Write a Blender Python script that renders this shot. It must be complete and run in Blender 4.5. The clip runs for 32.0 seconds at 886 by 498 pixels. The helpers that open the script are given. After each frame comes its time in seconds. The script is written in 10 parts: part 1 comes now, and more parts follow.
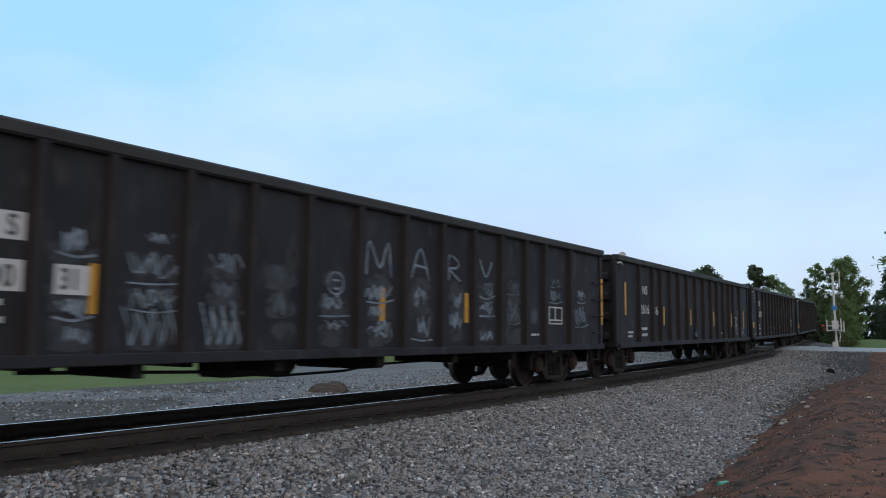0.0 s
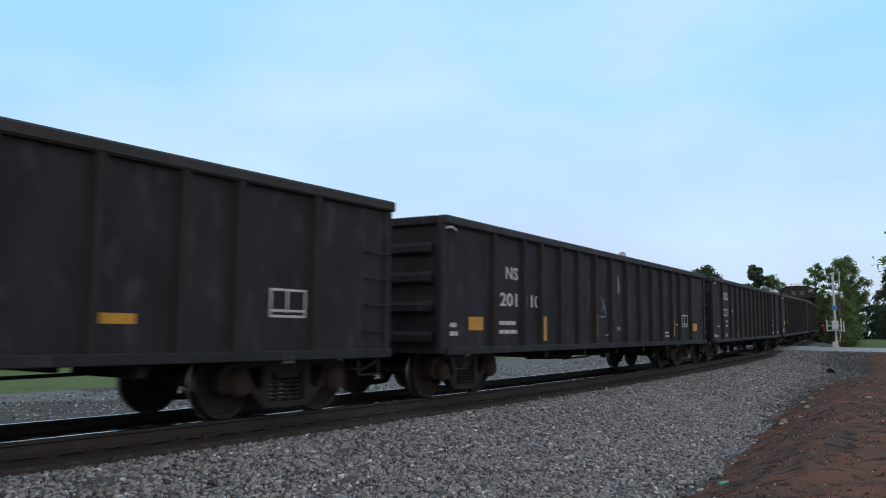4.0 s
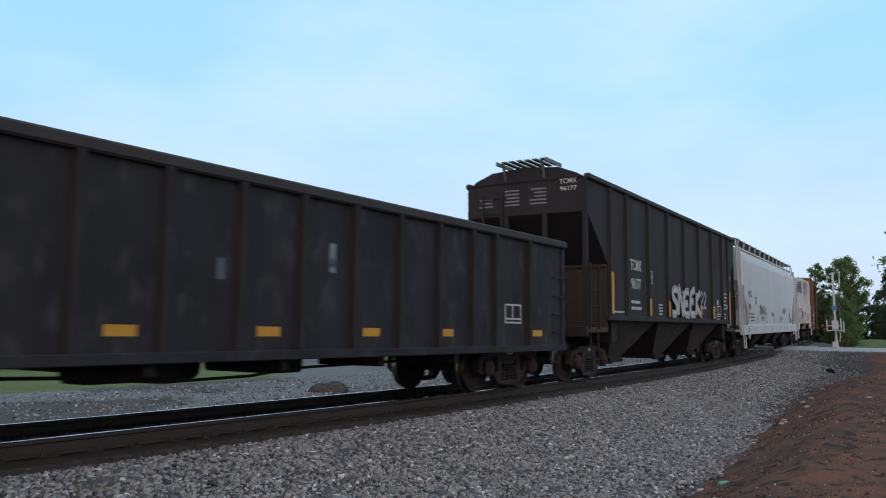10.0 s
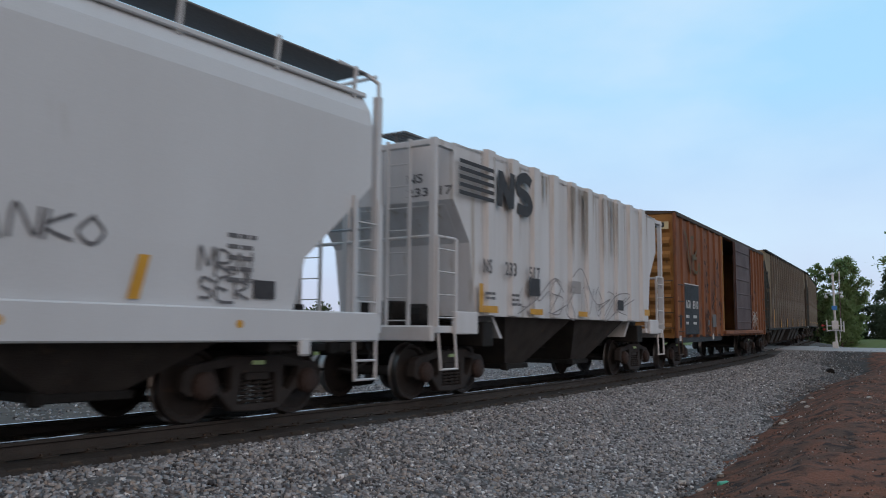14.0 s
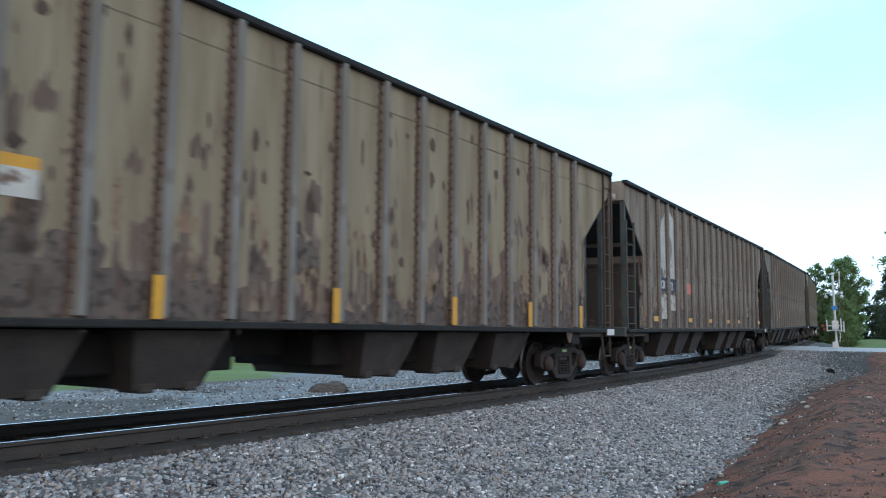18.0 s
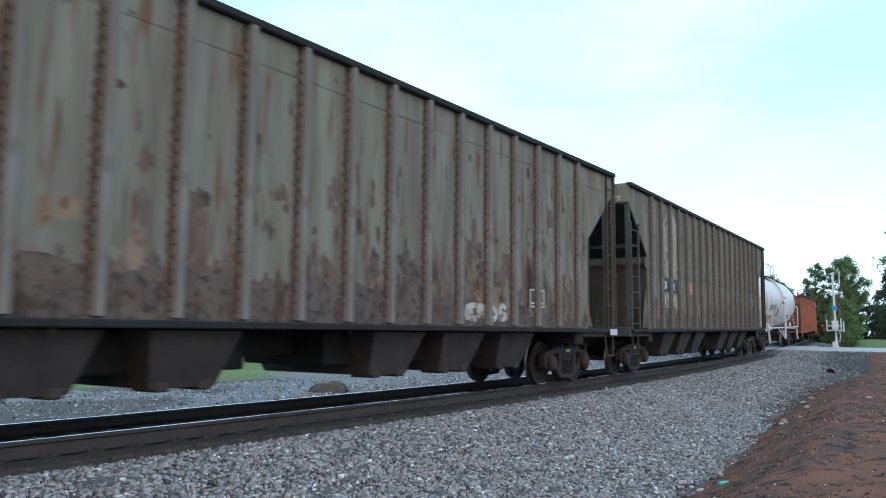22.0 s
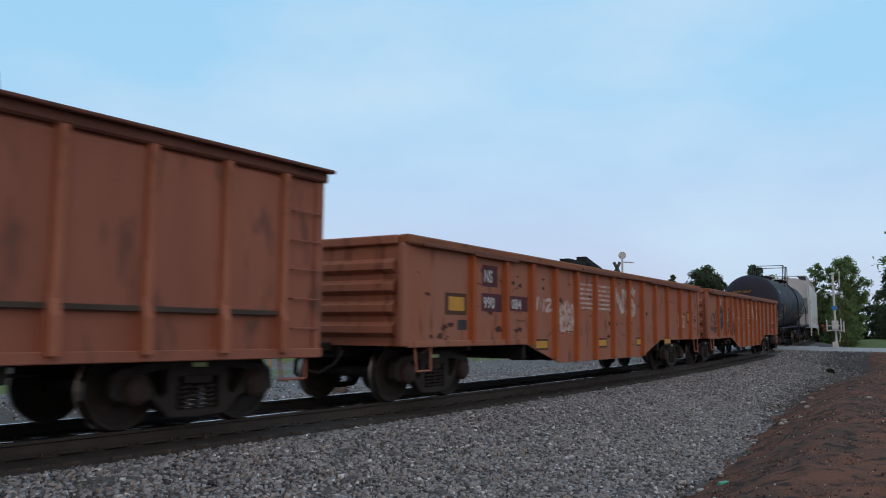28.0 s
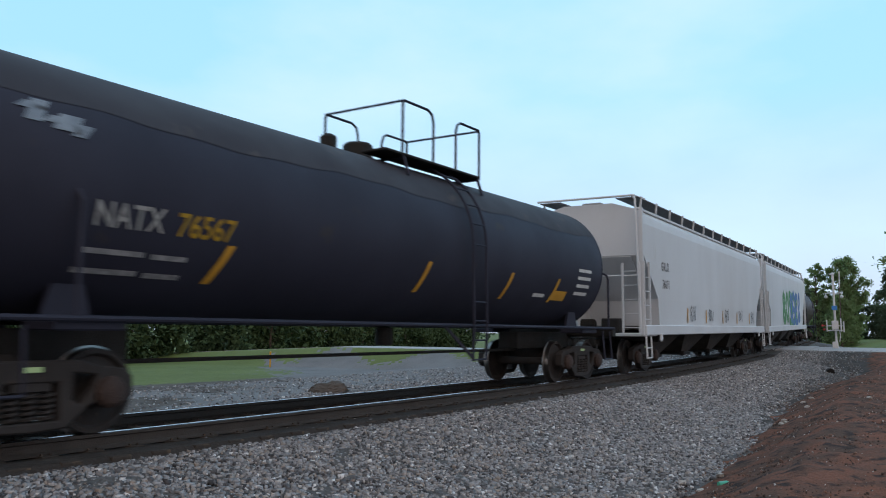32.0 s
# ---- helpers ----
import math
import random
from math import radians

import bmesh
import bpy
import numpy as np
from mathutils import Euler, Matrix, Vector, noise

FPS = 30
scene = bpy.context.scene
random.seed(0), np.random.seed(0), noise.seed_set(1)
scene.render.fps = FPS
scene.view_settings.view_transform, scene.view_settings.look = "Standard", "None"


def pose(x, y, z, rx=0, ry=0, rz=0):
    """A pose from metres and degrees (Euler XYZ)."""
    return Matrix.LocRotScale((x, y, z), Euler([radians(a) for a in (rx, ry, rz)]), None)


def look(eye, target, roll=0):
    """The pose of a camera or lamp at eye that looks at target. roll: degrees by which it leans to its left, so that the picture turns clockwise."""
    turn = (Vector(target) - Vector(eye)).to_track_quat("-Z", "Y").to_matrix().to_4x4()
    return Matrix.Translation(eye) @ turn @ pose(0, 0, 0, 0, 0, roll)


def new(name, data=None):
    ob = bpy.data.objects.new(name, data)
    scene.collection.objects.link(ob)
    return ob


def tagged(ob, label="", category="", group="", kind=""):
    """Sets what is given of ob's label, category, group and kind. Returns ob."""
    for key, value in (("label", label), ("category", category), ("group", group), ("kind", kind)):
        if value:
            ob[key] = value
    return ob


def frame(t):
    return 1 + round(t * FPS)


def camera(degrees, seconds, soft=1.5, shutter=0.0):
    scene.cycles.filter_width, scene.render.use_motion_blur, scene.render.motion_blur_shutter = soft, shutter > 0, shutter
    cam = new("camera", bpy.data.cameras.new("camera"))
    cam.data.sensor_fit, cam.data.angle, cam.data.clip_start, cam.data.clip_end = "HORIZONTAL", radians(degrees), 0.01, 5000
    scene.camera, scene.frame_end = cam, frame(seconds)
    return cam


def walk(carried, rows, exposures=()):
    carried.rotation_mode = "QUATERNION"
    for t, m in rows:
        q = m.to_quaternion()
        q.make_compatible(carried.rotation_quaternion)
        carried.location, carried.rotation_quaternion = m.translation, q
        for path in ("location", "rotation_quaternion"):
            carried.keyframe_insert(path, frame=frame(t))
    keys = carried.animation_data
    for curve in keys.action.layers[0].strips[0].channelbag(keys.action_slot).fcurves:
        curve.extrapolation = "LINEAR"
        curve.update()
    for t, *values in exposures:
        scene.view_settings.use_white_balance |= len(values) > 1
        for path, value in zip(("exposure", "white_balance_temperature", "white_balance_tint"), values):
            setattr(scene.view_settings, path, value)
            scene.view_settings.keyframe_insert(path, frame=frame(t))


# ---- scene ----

# ---------------------------------------------------------------- camera
cam = camera(57.8, 32.0, soft=1.0, shutter=0.25)
EYE = pose(0, 0, 1.118) @ pose(0, 0, 0, 90 + 5.933) @ pose(0, 0, 0, 0, 0, 0.565)
walk(cam, [(0.0, EYE), (32.0, EYE)], exposures=[(0, 0.0, 6500, 10), (6, 0.0, 6500, 10), (9, 0.0, 6500, 11), (10, 0.05, 6550, 12), (11, 0.6, 5950, 7), (12, 0.75, 5850, 7), (12.5, 0.55, 6000, 8), (13, 0.1, 6600, 12), (14, -0.05, 6600, 12), (15, 0.15, 6600, 12), (15.5, 0.3, 6500, 10), (17.5, 0.84, 5850, 4), (19, 0.92, 5850, 4), (23, 0.92, 5850, 4), (24, 0.78, 5900, 5), (25, 0.15, 6650, 13), (26, -0.05, 6650, 13), (29, -0.2, 6550, 11), (30, -0.15, 6550, 11), (31, -0.17, 6550, 11), (32, 0.15, 6400, 10)])

# ---------------------------------------------------------------- world and sun
world = bpy.data.worlds.new("sky")
scene.world = world
world.use_nodes = True
wn, wl = world.node_tree.nodes, world.node_tree.links
sky = wn.new("ShaderNodeTexSky")
sky.sky_type, sky.sun_disc = "NISHITA", False
sky.sun_elevation, sky.sun_rotation, sky.air_density, sky.dust_density = radians(14), radians(200), 1.0, 1.5
wco = wn.new("ShaderNodeTexCoord")
wmap = wn.new("ShaderNodeMapping")
wno = wn.new("ShaderNodeTexNoise")
wno.inputs["Scale"].default_value, wno.inputs["Detail"].default_value = 2.2, 6.0
wsep = wn.new("ShaderNodeSeparateXYZ")
wl.new(wco.outputs["Generated"], wsep.inputs["Vector"])


def sky_ramp(stops, src):
    r = wn.new("ShaderNodeValToRGB")
    while len(r.color_ramp.elements) < len(stops):
        r.color_ramp.elements.new(0.5)
    for e, (p, c) in zip(r.color_ramp.elements, stops):
        e.position, e.color = p, (*c, 1)
    wl.new(src, r.inputs["Fac"])
    return r.outputs["Color"]


def sky_mix(fac, a, b):
    x = wn.new("ShaderNodeMixRGB")
    for slot, v in zip(x.inputs, (fac, a, b)):
        if isinstance(v, float):
            slot.default_value = v
        elif isinstance(v, tuple):
            slot.default_value = (*v, 1)
        else:
            wl.new(v, slot)
    return x.outputs["Color"]


wmap.inputs["Scale"].default_value = (1.0, 1.0, 2.3)
wl.new(wco.outputs["Generated"], wmap.inputs["Vector"])
wl.new(wmap.outputs["Vector"], wno.inputs["Vector"])
clear = sky_ramp([(0.0, (0.56, 0.62, 0.80)), (0.10, (0.55, 0.68, 0.92)), (0.28, (0.39, 0.72, 1.0)), (0.6, (0.34, 0.70, 1.0))], wsep.outputs["Z"])
cloud = sky_ramp([(0.43, (0.0, 0.0, 0.0)), (0.66, (0.9, 0.85, 0.85))], wno.outputs["Fac"])
wsc = wn.new("ShaderNodeVectorMath")
wsc.operation, wsc.inputs["Scale"].default_value = "SCALE", 0.11
wl.new(sky.outputs["Color"], wsc.inputs[0])
front = sky_mix(0.10, sky_mix(cloud, clear, (0.60, 0.81, 1.0)), wsc.outputs["Vector"])
west = sky_ramp([(0.0, (0.0, 0.0, 0.0)), (0.7, (1.0, 1.0, 1.0))], wn.new("ShaderNodeMath").outputs[0])
wn["Math"].operation = "MULTIPLY"
wn["Math"].inputs[1].default_value = -1.0
wl.new(wsep.outputs["Y"], wn["Math"].inputs[0])
whole = sky_mix(west, front, (0.85, 0.73, 0.69))
wl.new(whole, wn["Background"].inputs["Color"])
wn["Background"].inputs["Strength"].default_value = 1.10
sun_data = bpy.data.lights.new("sun", "SUN")
sun_data.energy, sun_data.angle, sun_data.color = 0.30, radians(50), (1.0, 0.84, 0.70)
sun = new("sun", sun_data)
sun.matrix_world = look((20, -40, 40), (0, 0, 0))

# ---------------------------------------------------------------- materials
MATS = {}


def mat(name, base, second=None, rough=0.7, metal=0.0, scale=3.0, spread=0.5, fine=0.25, bump=0.02, dirt=None, dirt_at=0.62, stretch=(1, 1, 1), grain=60.0, spec=0.3, bump_scale=None):
    """A weathered surface: two colours mixed by a broad noise, a fine grain, stains of a third colour, and a small relief."""
    if name in MATS:
        return MATS[name]
    m = bpy.data.materials.new(name)
    m.use_nodes = True
    n, l = m.node_tree.nodes, m.node_tree.links
    b = n["Principled BSDF"]
    b.inputs["Metallic"].default_value = metal
    b.inputs["Specular IOR Level"].default_value = spec
    co = n.new("ShaderNodeTexCoord")
    mp = n.new("ShaderNodeMapping")
    mp.inputs["Scale"].default_value = stretch
    l.new(co.outputs["Object"], mp.inputs["Vector"])
    second = second or tuple(c * 0.7 for c in base)

    def noise_tex(sc, detail, vec=mp):
        t = n.new("ShaderNodeTexNoise")
        t.inputs["Scale"].default_value, t.inputs["Detail"].default_value = sc, detail
        l.new(vec.outputs["Vector"] if vec is mp else vec.outputs["Object"], t.inputs["Vector"])
        return t

    def ramp(src, lo, hi):
        r = n.new("ShaderNodeMapRange")
        r.inputs["From Min"].default_value, r.inputs["From Max"].default_value = lo, hi
        l.new(src, r.inputs["Value"])
        return r.outputs["Result"]

    def mix(fac, a, c, kind="MIX"):
        x = n.new("ShaderNodeMixRGB")
        x.blend_type = kind
        for slot, v in zip(x.inputs, (fac, a, c)):
            if isinstance(v, (int, float)):
                slot.default_value = v
            elif isinstance(v, tuple):
                slot.default_value = (*v, 1)
            else:
                l.new(v, slot)
        return x.outputs["Color"]

    broad = noise_tex(scale, 5.0)
    small = noise_tex(grain, 3.0, co)
    col = mix(ramp(broad.outputs["Fac"], 0.5 - spread / 2, 0.5 + spread / 2), base, second)
    if dirt:
        stains = noise_tex(scale * 2.3, 8.0)
        col = mix(ramp(stains.outputs["Fac"], dirt_at, dirt_at + 0.12), col, dirt)
    shade = mix(fine, (1, 1, 1), small.outputs["Color"], "MULTIPLY")
    hsv = n.new("ShaderNodeRGBToBW")
    l.new(shade, hsv.inputs["Color"])
    col = mix(1.0, col, hsv.outputs["Val"], "MULTIPLY")
    l.new(col, b.inputs["Base Color"])
    rr = n.new("ShaderNodeMapRange")
    rr.inputs["To Min"].default_value, rr.inputs["To Max"].default_value = max(0.05, rough - 0.12), min(1.0, rough + 0.12)
    l.new(broad.outputs["Fac"], rr.inputs["Value"])
    l.new(rr.outputs["Result"], b.inputs["Roughness"])
    if bump:
        bp = n.new("ShaderNodeBump")
        bp.inputs["Strength"].default_value, bp.inputs["Distance"].default_value = 0.6, bump
        src = noise_tex(bump_scale, 4.0, co) if bump_scale else small
        l.new(src.outputs["Fac"], bp.inputs["Height"])
        l.new(bp.outputs["Normal"], b.inputs["Normal"])
    MATS[name] = m
    return m


STEEL_TREAD = mat("wheel_steel", (0.32, 0.30, 0.29), (0.18, 0.15, 0.13), rough=0.35, metal=1.0, scale=5, bump=0)
RAIL_TOP = mat("polished_rail_head", (0.55, 0.56, 0.58), (0.40, 0.40, 0.42), rough=0.25, metal=1.0, scale=2, bump=0)
# Near-black for the inner rail webs: the train's shade put into the colour.
WEB_SHADE = mat("shaded_rail_web", (0.016, 0.014, 0.013), (0.024, 0.020, 0.018), rough=0.6, scale=4)
BED = mat("oily_track_earth", (0.058, 0.048, 0.042), (0.040, 0.033, 0.029), rough=0.95, scale=1.6, grain=30, fine=0.6, dirt=(0.10, 0.088, 0.076), dirt_at=0.62, bump=0.03, bump_scale=26)
RAIL_SIDE = mat("rusty_rail_web", (0.060, 0.050, 0.044), (0.046, 0.039, 0.035), rough=0.85, scale=4)
TRUCK = mat("grimy_cast_steel", (0.040, 0.034, 0.032), (0.028, 0.024, 0.023), rough=0.85, scale=4, dirt=(0.07, 0.045, 0.036), dirt_at=0.62, bump=0.004)
UNDER = mat("sooty_underframe", (0.022, 0.020, 0.019), (0.014, 0.013, 0.012), rough=0.85, scale=3)
BLACK = mat("faded_black_paint", (0.042, 0.039, 0.042), (0.031, 0.029, 0.031), rough=0.75, scale=1.2, dirt=(0.055, 0.043, 0.038), dirt_at=0.62, stretch=(1.4, 1.4, 0.4), bump=0.004, spec=0.18)
BLACK_RIM = mat("dusty_black_chord", (0.050, 0.045, 0.044), (0.034, 0.031, 0.031), rough=0.7, scale=2.0, bump=0.004)
GON = mat("mottled_blue_black_paint", (0.031, 0.030, 0.035), (0.022, 0.021, 0.025), rough=0.7, scale=1.6, spread=0.3, dirt=(0.049, 0.047, 0.052), dirt_at=0.56, stretch=(1.2, 1.2, 0.6), bump=0.004, spec=0.2)
GON_RIB = mat("dusty_brown_black_post", (0.040, 0.036, 0.038), (0.028, 0.026, 0.027), rough=0.8, scale=2.0, dirt=(0.080, 0.066, 0.058), dirt_at=0.60, stretch=(1, 1, 0.35), bump=0.004, spec=0.15)
INSIDE = mat("rusted_inside", (0.085, 0.055, 0.040), (0.045, 0.032, 0.026), rough=0.9, scale=1.5)
GREY_WHITE = mat("pale_grey_paint", (0.61, 0.635, 0.665), (0.54, 0.555, 0.575), rough=0.5, scale=0.6, dirt=(0.40, 0.38, 0.35), dirt_at=0.66, stretch=(1, 1, 0.35), bump=0.002)
CREAM_WHITE = mat("stained_white_paint", (0.64, 0.65, 0.67), (0.54, 0.535, 0.54), rough=0.65, scale=1.0, spread=0.35, dirt=(0.40, 0.36, 0.31), dirt_at=0.60, stretch=(2.2, 2.2, 0.18), bump=0.003)
RUST_BROWN = mat("rusting_brown_paint", (0.26, 0.105, 0.045), (0.17, 0.065, 0.035), rough=0.75, scale=1.2, dirt=(0.06, 0.035, 0.028), dirt_at=0.60, stretch=(1.6, 1.6, 0.5), bump=0.004)
OCHRE = mat("ochre_end_paint", (0.36, 0.18, 0.05), (0.25, 0.11, 0.035), rough=0.75, scale=1.5, dirt=(0.08, 0.045, 0.03), dirt_at=0.62, bump=0.004)
CHIP = mat("weathered_tan_aluminium", (0.265, 0.225, 0.182), (0.160, 0.128, 0.103), rough=0.8, spec=0.15, scale=1.1, spread=0.30, dirt=(0.125, 0.088, 0.068), dirt_at=0.56, stretch=(3.2, 3.2, 0.42), bump=0.004)
CHIP_TAN = mat("weathered_yellow_tan_paint", (0.285, 0.238, 0.165), (0.195, 0.155, 0.105), rough=0.8, spec=0.15, scale=1.1, spread=0.34, dirt=(0.115, 0.078, 0.060), dirt_at=0.61, stretch=(3.2, 3.2, 0.42), bump=0.004)
CHIP_GREY = mat("weathered_grey_tan_paint", (0.228, 0.228, 0.188), (0.148, 0.132, 0.105), rough=0.8, spec=0.15, scale=1.1, spread=0.34, dirt=(0.150, 0.088, 0.058), dirt_at=0.555, stretch=(3.2, 3.2, 0.34), bump=0.004)
CHIP_GREEN = mat("weathered_green_grey_paint", (0.215, 0.212, 0.168), (0.125, 0.110, 0.086), rough=0.8, spec=0.15, scale=1.1, spread=0.34, dirt=(0.135, 0.078, 0.052), dirt_at=0.55, stretch=(3.0, 3.0, 0.36), bump=0.004)
CHIP_DARK = mat("weathered_brown_steel", (0.080, 0.060, 0.047), (0.048, 0.038, 0.032), rough=0.8, scale=1.4, dirt=(0.16, 0.08, 0.045), dirt_at=0.62, stretch=(1, 1, 0.6), bump=0.004)
ORANGE = mat("sunburnt_orange_paint", (0.36, 0.135, 0.083), (0.35, 0.165, 0.115), rough=0.8, spec=0.15, scale=1.1, spread=0.3, dirt=(0.21, 0.082, 0.055), dirt_at=0.57, stretch=(1.6, 1.6, 0.5), bump=0.004)
ORANGE_RIB = mat("bright_orange_post", (0.42, 0.11, 0.03), (0.32, 0.085, 0.03), rough=0.7, scale=2.0, dirt=(0.12, 0.05, 0.03), dirt_at=0.62, bump=0.003)
TANK_WHITE = mat("grimy_white_tank_paint", (0.73, 0.71, 0.72), (0.58, 0.545, 0.53), rough=0.48, scale=1.5, spread=0.40, dirt=(0.42, 0.35, 0.30), dirt_at=0.60, stretch=(2.4, 0.30, 0.30), bump=0.002)
TANK_SEAM = mat("stained_seam", (0.56, 0.52, 0.50), (0.45, 0.39, 0.35), rough=0.6, scale=2.0, spread=0.3, bump=0.002)
TANK_BLACK = mat("satin_black_tank_paint", (0.034, 0.035, 0.054), (0.025, 0.026, 0.041), rough=0.62, spec=0.15, scale=0.8, dirt=(0.05, 0.042, 0.038), dirt_at=0.68, bump=0.002)
YELLOW = mat("reflector_yellow", (0.62, 0.33, 0.03), (0.50, 0.25, 0.03), rough=0.5, scale=6, bump=0)
WHITE = mat("stencil_white", (0.66, 0.66, 0.65), (0.48, 0.48, 0.47), rough=0.7, scale=6, bump=0)
GREY_INK = mat("stencil_grey", (0.10, 0.10, 0.11), (0.16, 0.16, 0.17), rough=0.7, scale=6, bump=0)
DARK_INK = mat("stencil_black", (0.03, 0.03, 0.035), (0.06, 0.06, 0.065), rough=0.7, scale=6, bump=0)
GRASS = mat("spring_grass", (0.150, 0.185, 0.042), (0.110, 0.140, 0.036), rough=0.9, scale=0.25, grain=9, fine=0.5, bump=0.05)
DIRT = mat("red_clay", (0.30, 0.135, 0.090), (0.165, 0.105, 0.082), rough=0.95, scale=1.9, spread=0.22, grain=52, fine=0.85, dirt=(0.075, 0.055, 0.048), dirt_at=0.52, bump=0.07, bump_scale=24, spec=0.08)
BALLAST = mat("grey_ballast_bed", (0.183, 0.174, 0.169), (0.119, 0.114, 0.110), rough=0.95, scale=1.2, grain=22, fine=0.8, bump=0.08, bump_scale=22)
LOT = mat("pale_gravel", (0.25, 0.24, 0.24), (0.18, 0.172, 0.17), rough=0.95, scale=0.5, grain=14, fine=0.7, bump=0.06, bump_scale=14)
MUD = mat("brown_trackside_earth", (0.090, 0.072, 0.060), (0.150, 0.122, 0.104), rough=0.95, scale=1.1, spread=0.3, grain=26, fine=0.7, dirt=(0.19, 0.105, 0.055), dirt_at=0.64, bump=0.05, bump_scale=18)
DITCH = mat("wet_ditch_mud", (0.050, 0.042, 0.038), (0.105, 0.088, 0.078), rough=0.9, scale=1.3, spread=0.3, grain=34, fine=0.7, dirt=(0.03, 0.026, 0.025), dirt_at=0.56, bump=0.05, bump_scale=20)
ROAD = mat("worn_concrete_road", (0.40, 0.40, 0.41), (0.33, 0.33, 0.33), rough=0.9, scale=0.7)
TIE = mat("creosoted_timber", (0.062, 0.050, 0.041), (0.042, 0.034, 0.029), rough=0.95, scale=2.5, stretch=(1, 4, 1), bump=0.01, dirt=(0.12, 0.085, 0.06), dirt_at=0.6)
LEAF = mat("broad_leaf", (0.17, 0.22, 0.115), (0.12, 0.17, 0.08), rough=0.8, scale=0.8, bump=0)
PINE = mat("pine_needle", (0.105, 0.130, 0.088), (0.078, 0.100, 0.068), rough=0.85, scale=0.8, bump=0)
for leafy, glow in ((LEAF, (0.28, 0.38, 0.15, 1)), (PINE, (0.10, 0.14, 0.075, 1))):
    # thin blades let some light through
    ln, ll = leafy.node_tree.nodes, leafy.node_tree.links
    thin, both = ln.new("ShaderNodeBsdfTranslucent"), ln.new("ShaderNodeMixShader")
    thin.inputs["Color"].default_value, both.inputs[0].default_value = glow, 0.5
    ll.new(ln["Principled BSDF"].outputs[0], both.inputs[1])
    ll.new(thin.outputs[0], both.inputs[2])
    ll.new(both.outputs[0], ln["Material Output"].inputs["Surface"])
WOOD_LEAF = mat("shaded_leaf", (0.052, 0.085, 0.030), (0.034, 0.058, 0.022), rough=0.85, scale=0.5, bump=0)
BARK = mat("bark", (0.10, 0.075, 0.055), (0.06, 0.045, 0.035), rough=0.95, scale=6)
GRAF = mat("chalky_spray", (0.27, 0.32, 0.37), (0.13, 0.16, 0.20), rough=0.8, scale=3, spread=0.4, dirt=(0.05, 0.05, 0.055), dirt_at=0.55, bump=0)
GRAF_HAZE = mat("washed_out_spray", (0.13, 0.15, 0.18), (0.075, 0.085, 0.10), rough=0.8, scale=2.5, dirt=(0.034, 0.034, 0.037), dirt_at=0.55, bump=0)
GRAF_FAINT = mat("ghost_of_spray", (0.060, 0.066, 0.075), (0.040, 0.043, 0.048), rough=0.8, scale=2.5, dirt=(0.030, 0.028, 0.030), dirt_at=0.5, bump=0)
ALU = mat("aluminium_mast_paint", (0.62, 0.63, 0.64), (0.52, 0.53, 0.54), rough=0.45, scale=3, bump=0)


# ---------------------------------------------------------------- mesh helpers
def part(name, bm, material, parent=None, label="", smooth=False):
    me = bpy.data.meshes.new(name)
    bm.to_mesh(me)
    bm.free()
    for q in material if isinstance(material, (list, tuple)) else [material]:
        me.materials.append(q)
    if smooth:
        me.shade_smooth()
    ob = new(name, me)
    ob.parent = parent
    return tagged(ob, label)


def box(bm, x0, x1, y0, y1, z0, z1, m=0):
    v = [bm.verts.new((x, y, z)) for x in (x0, x1) for y in (y0, y1) for z in (z0, z1)]
    for a in ((0, 1, 3, 2), (4, 6, 7, 5), (0, 4, 5, 1), (2, 3, 7, 6), (0, 2, 6, 4), (1, 5, 7, 3)):
        bm.faces.new([v[i] for i in a]).material_index = m
    return v


def rbox(bm, x0, x1, y0, y1, z0, z1, r=0.01):
    """A box with its edges bevelled."""
    v = box(bm, x0, x1, y0, y1, z0, z1)
    es = list({e for q in v for e in q.link_edges})
    bmesh.ops.bevel(bm, geom=es, offset=r, segments=1, affect="EDGES")


def bar(bm, a, b, r=0.02, n=6):
    """A round bar from a to b."""
    a, b = Vector(a), Vector(b)
    ax = (b - a).normalized()
    u = ax.orthogonal().normalized()
    w = ax.cross(u)
    rings = [[bm.verts.new(p + (u * math.cos(k) + w * math.sin(k)) * r) for k in (2 * math.pi * i / n for i in range(n))] for p in (a, b)]
    for i in range(n):
        bm.faces.new((rings[0][i], rings[0][(i + 1) % n], rings[1][(i + 1) % n], rings[1][i]))
    bm.faces.new(rings[0][::-1])
    bm.faces.new(rings[1])


def pipe(bm, pts, r=0.02, n=6):
    """A round tube through all the points, mitred at its bends."""
    P = [Vector(p) for p in pts]
    u = (P[1] - P[0]).normalized().orthogonal().normalized()
    rings = []
    for i, p in enumerate(P):
        a = (p - P[i - 1]).normalized() if i else (P[1] - p).normalized()
        b = (P[i + 1] - p).normalized() if i < len(P) - 1 else a
        t = (a + b).normalized() if (a + b).length > 1e-4 else a
        u = (u - t * u.dot(t)).normalized()
        w = t.cross(u)
        k = 1 / max(0.6, math.cos(a.angle(b, 0.0) / 2))
        rings.append([bm.verts.new(p + (u * math.cos(q) + w * math.sin(q)) * r * (1 + (k - 1) * 0.5)) for q in (2 * math.pi * j / n for j in range(n))])
    for A, B in zip(rings, rings[1:]):
        for j in range(n):
            bm.faces.new((A[j], A[(j + 1) % n], B[(j + 1) % n], B[j]))
    bm.faces.new(rings[0][::-1])
    bm.faces.new(rings[-1])


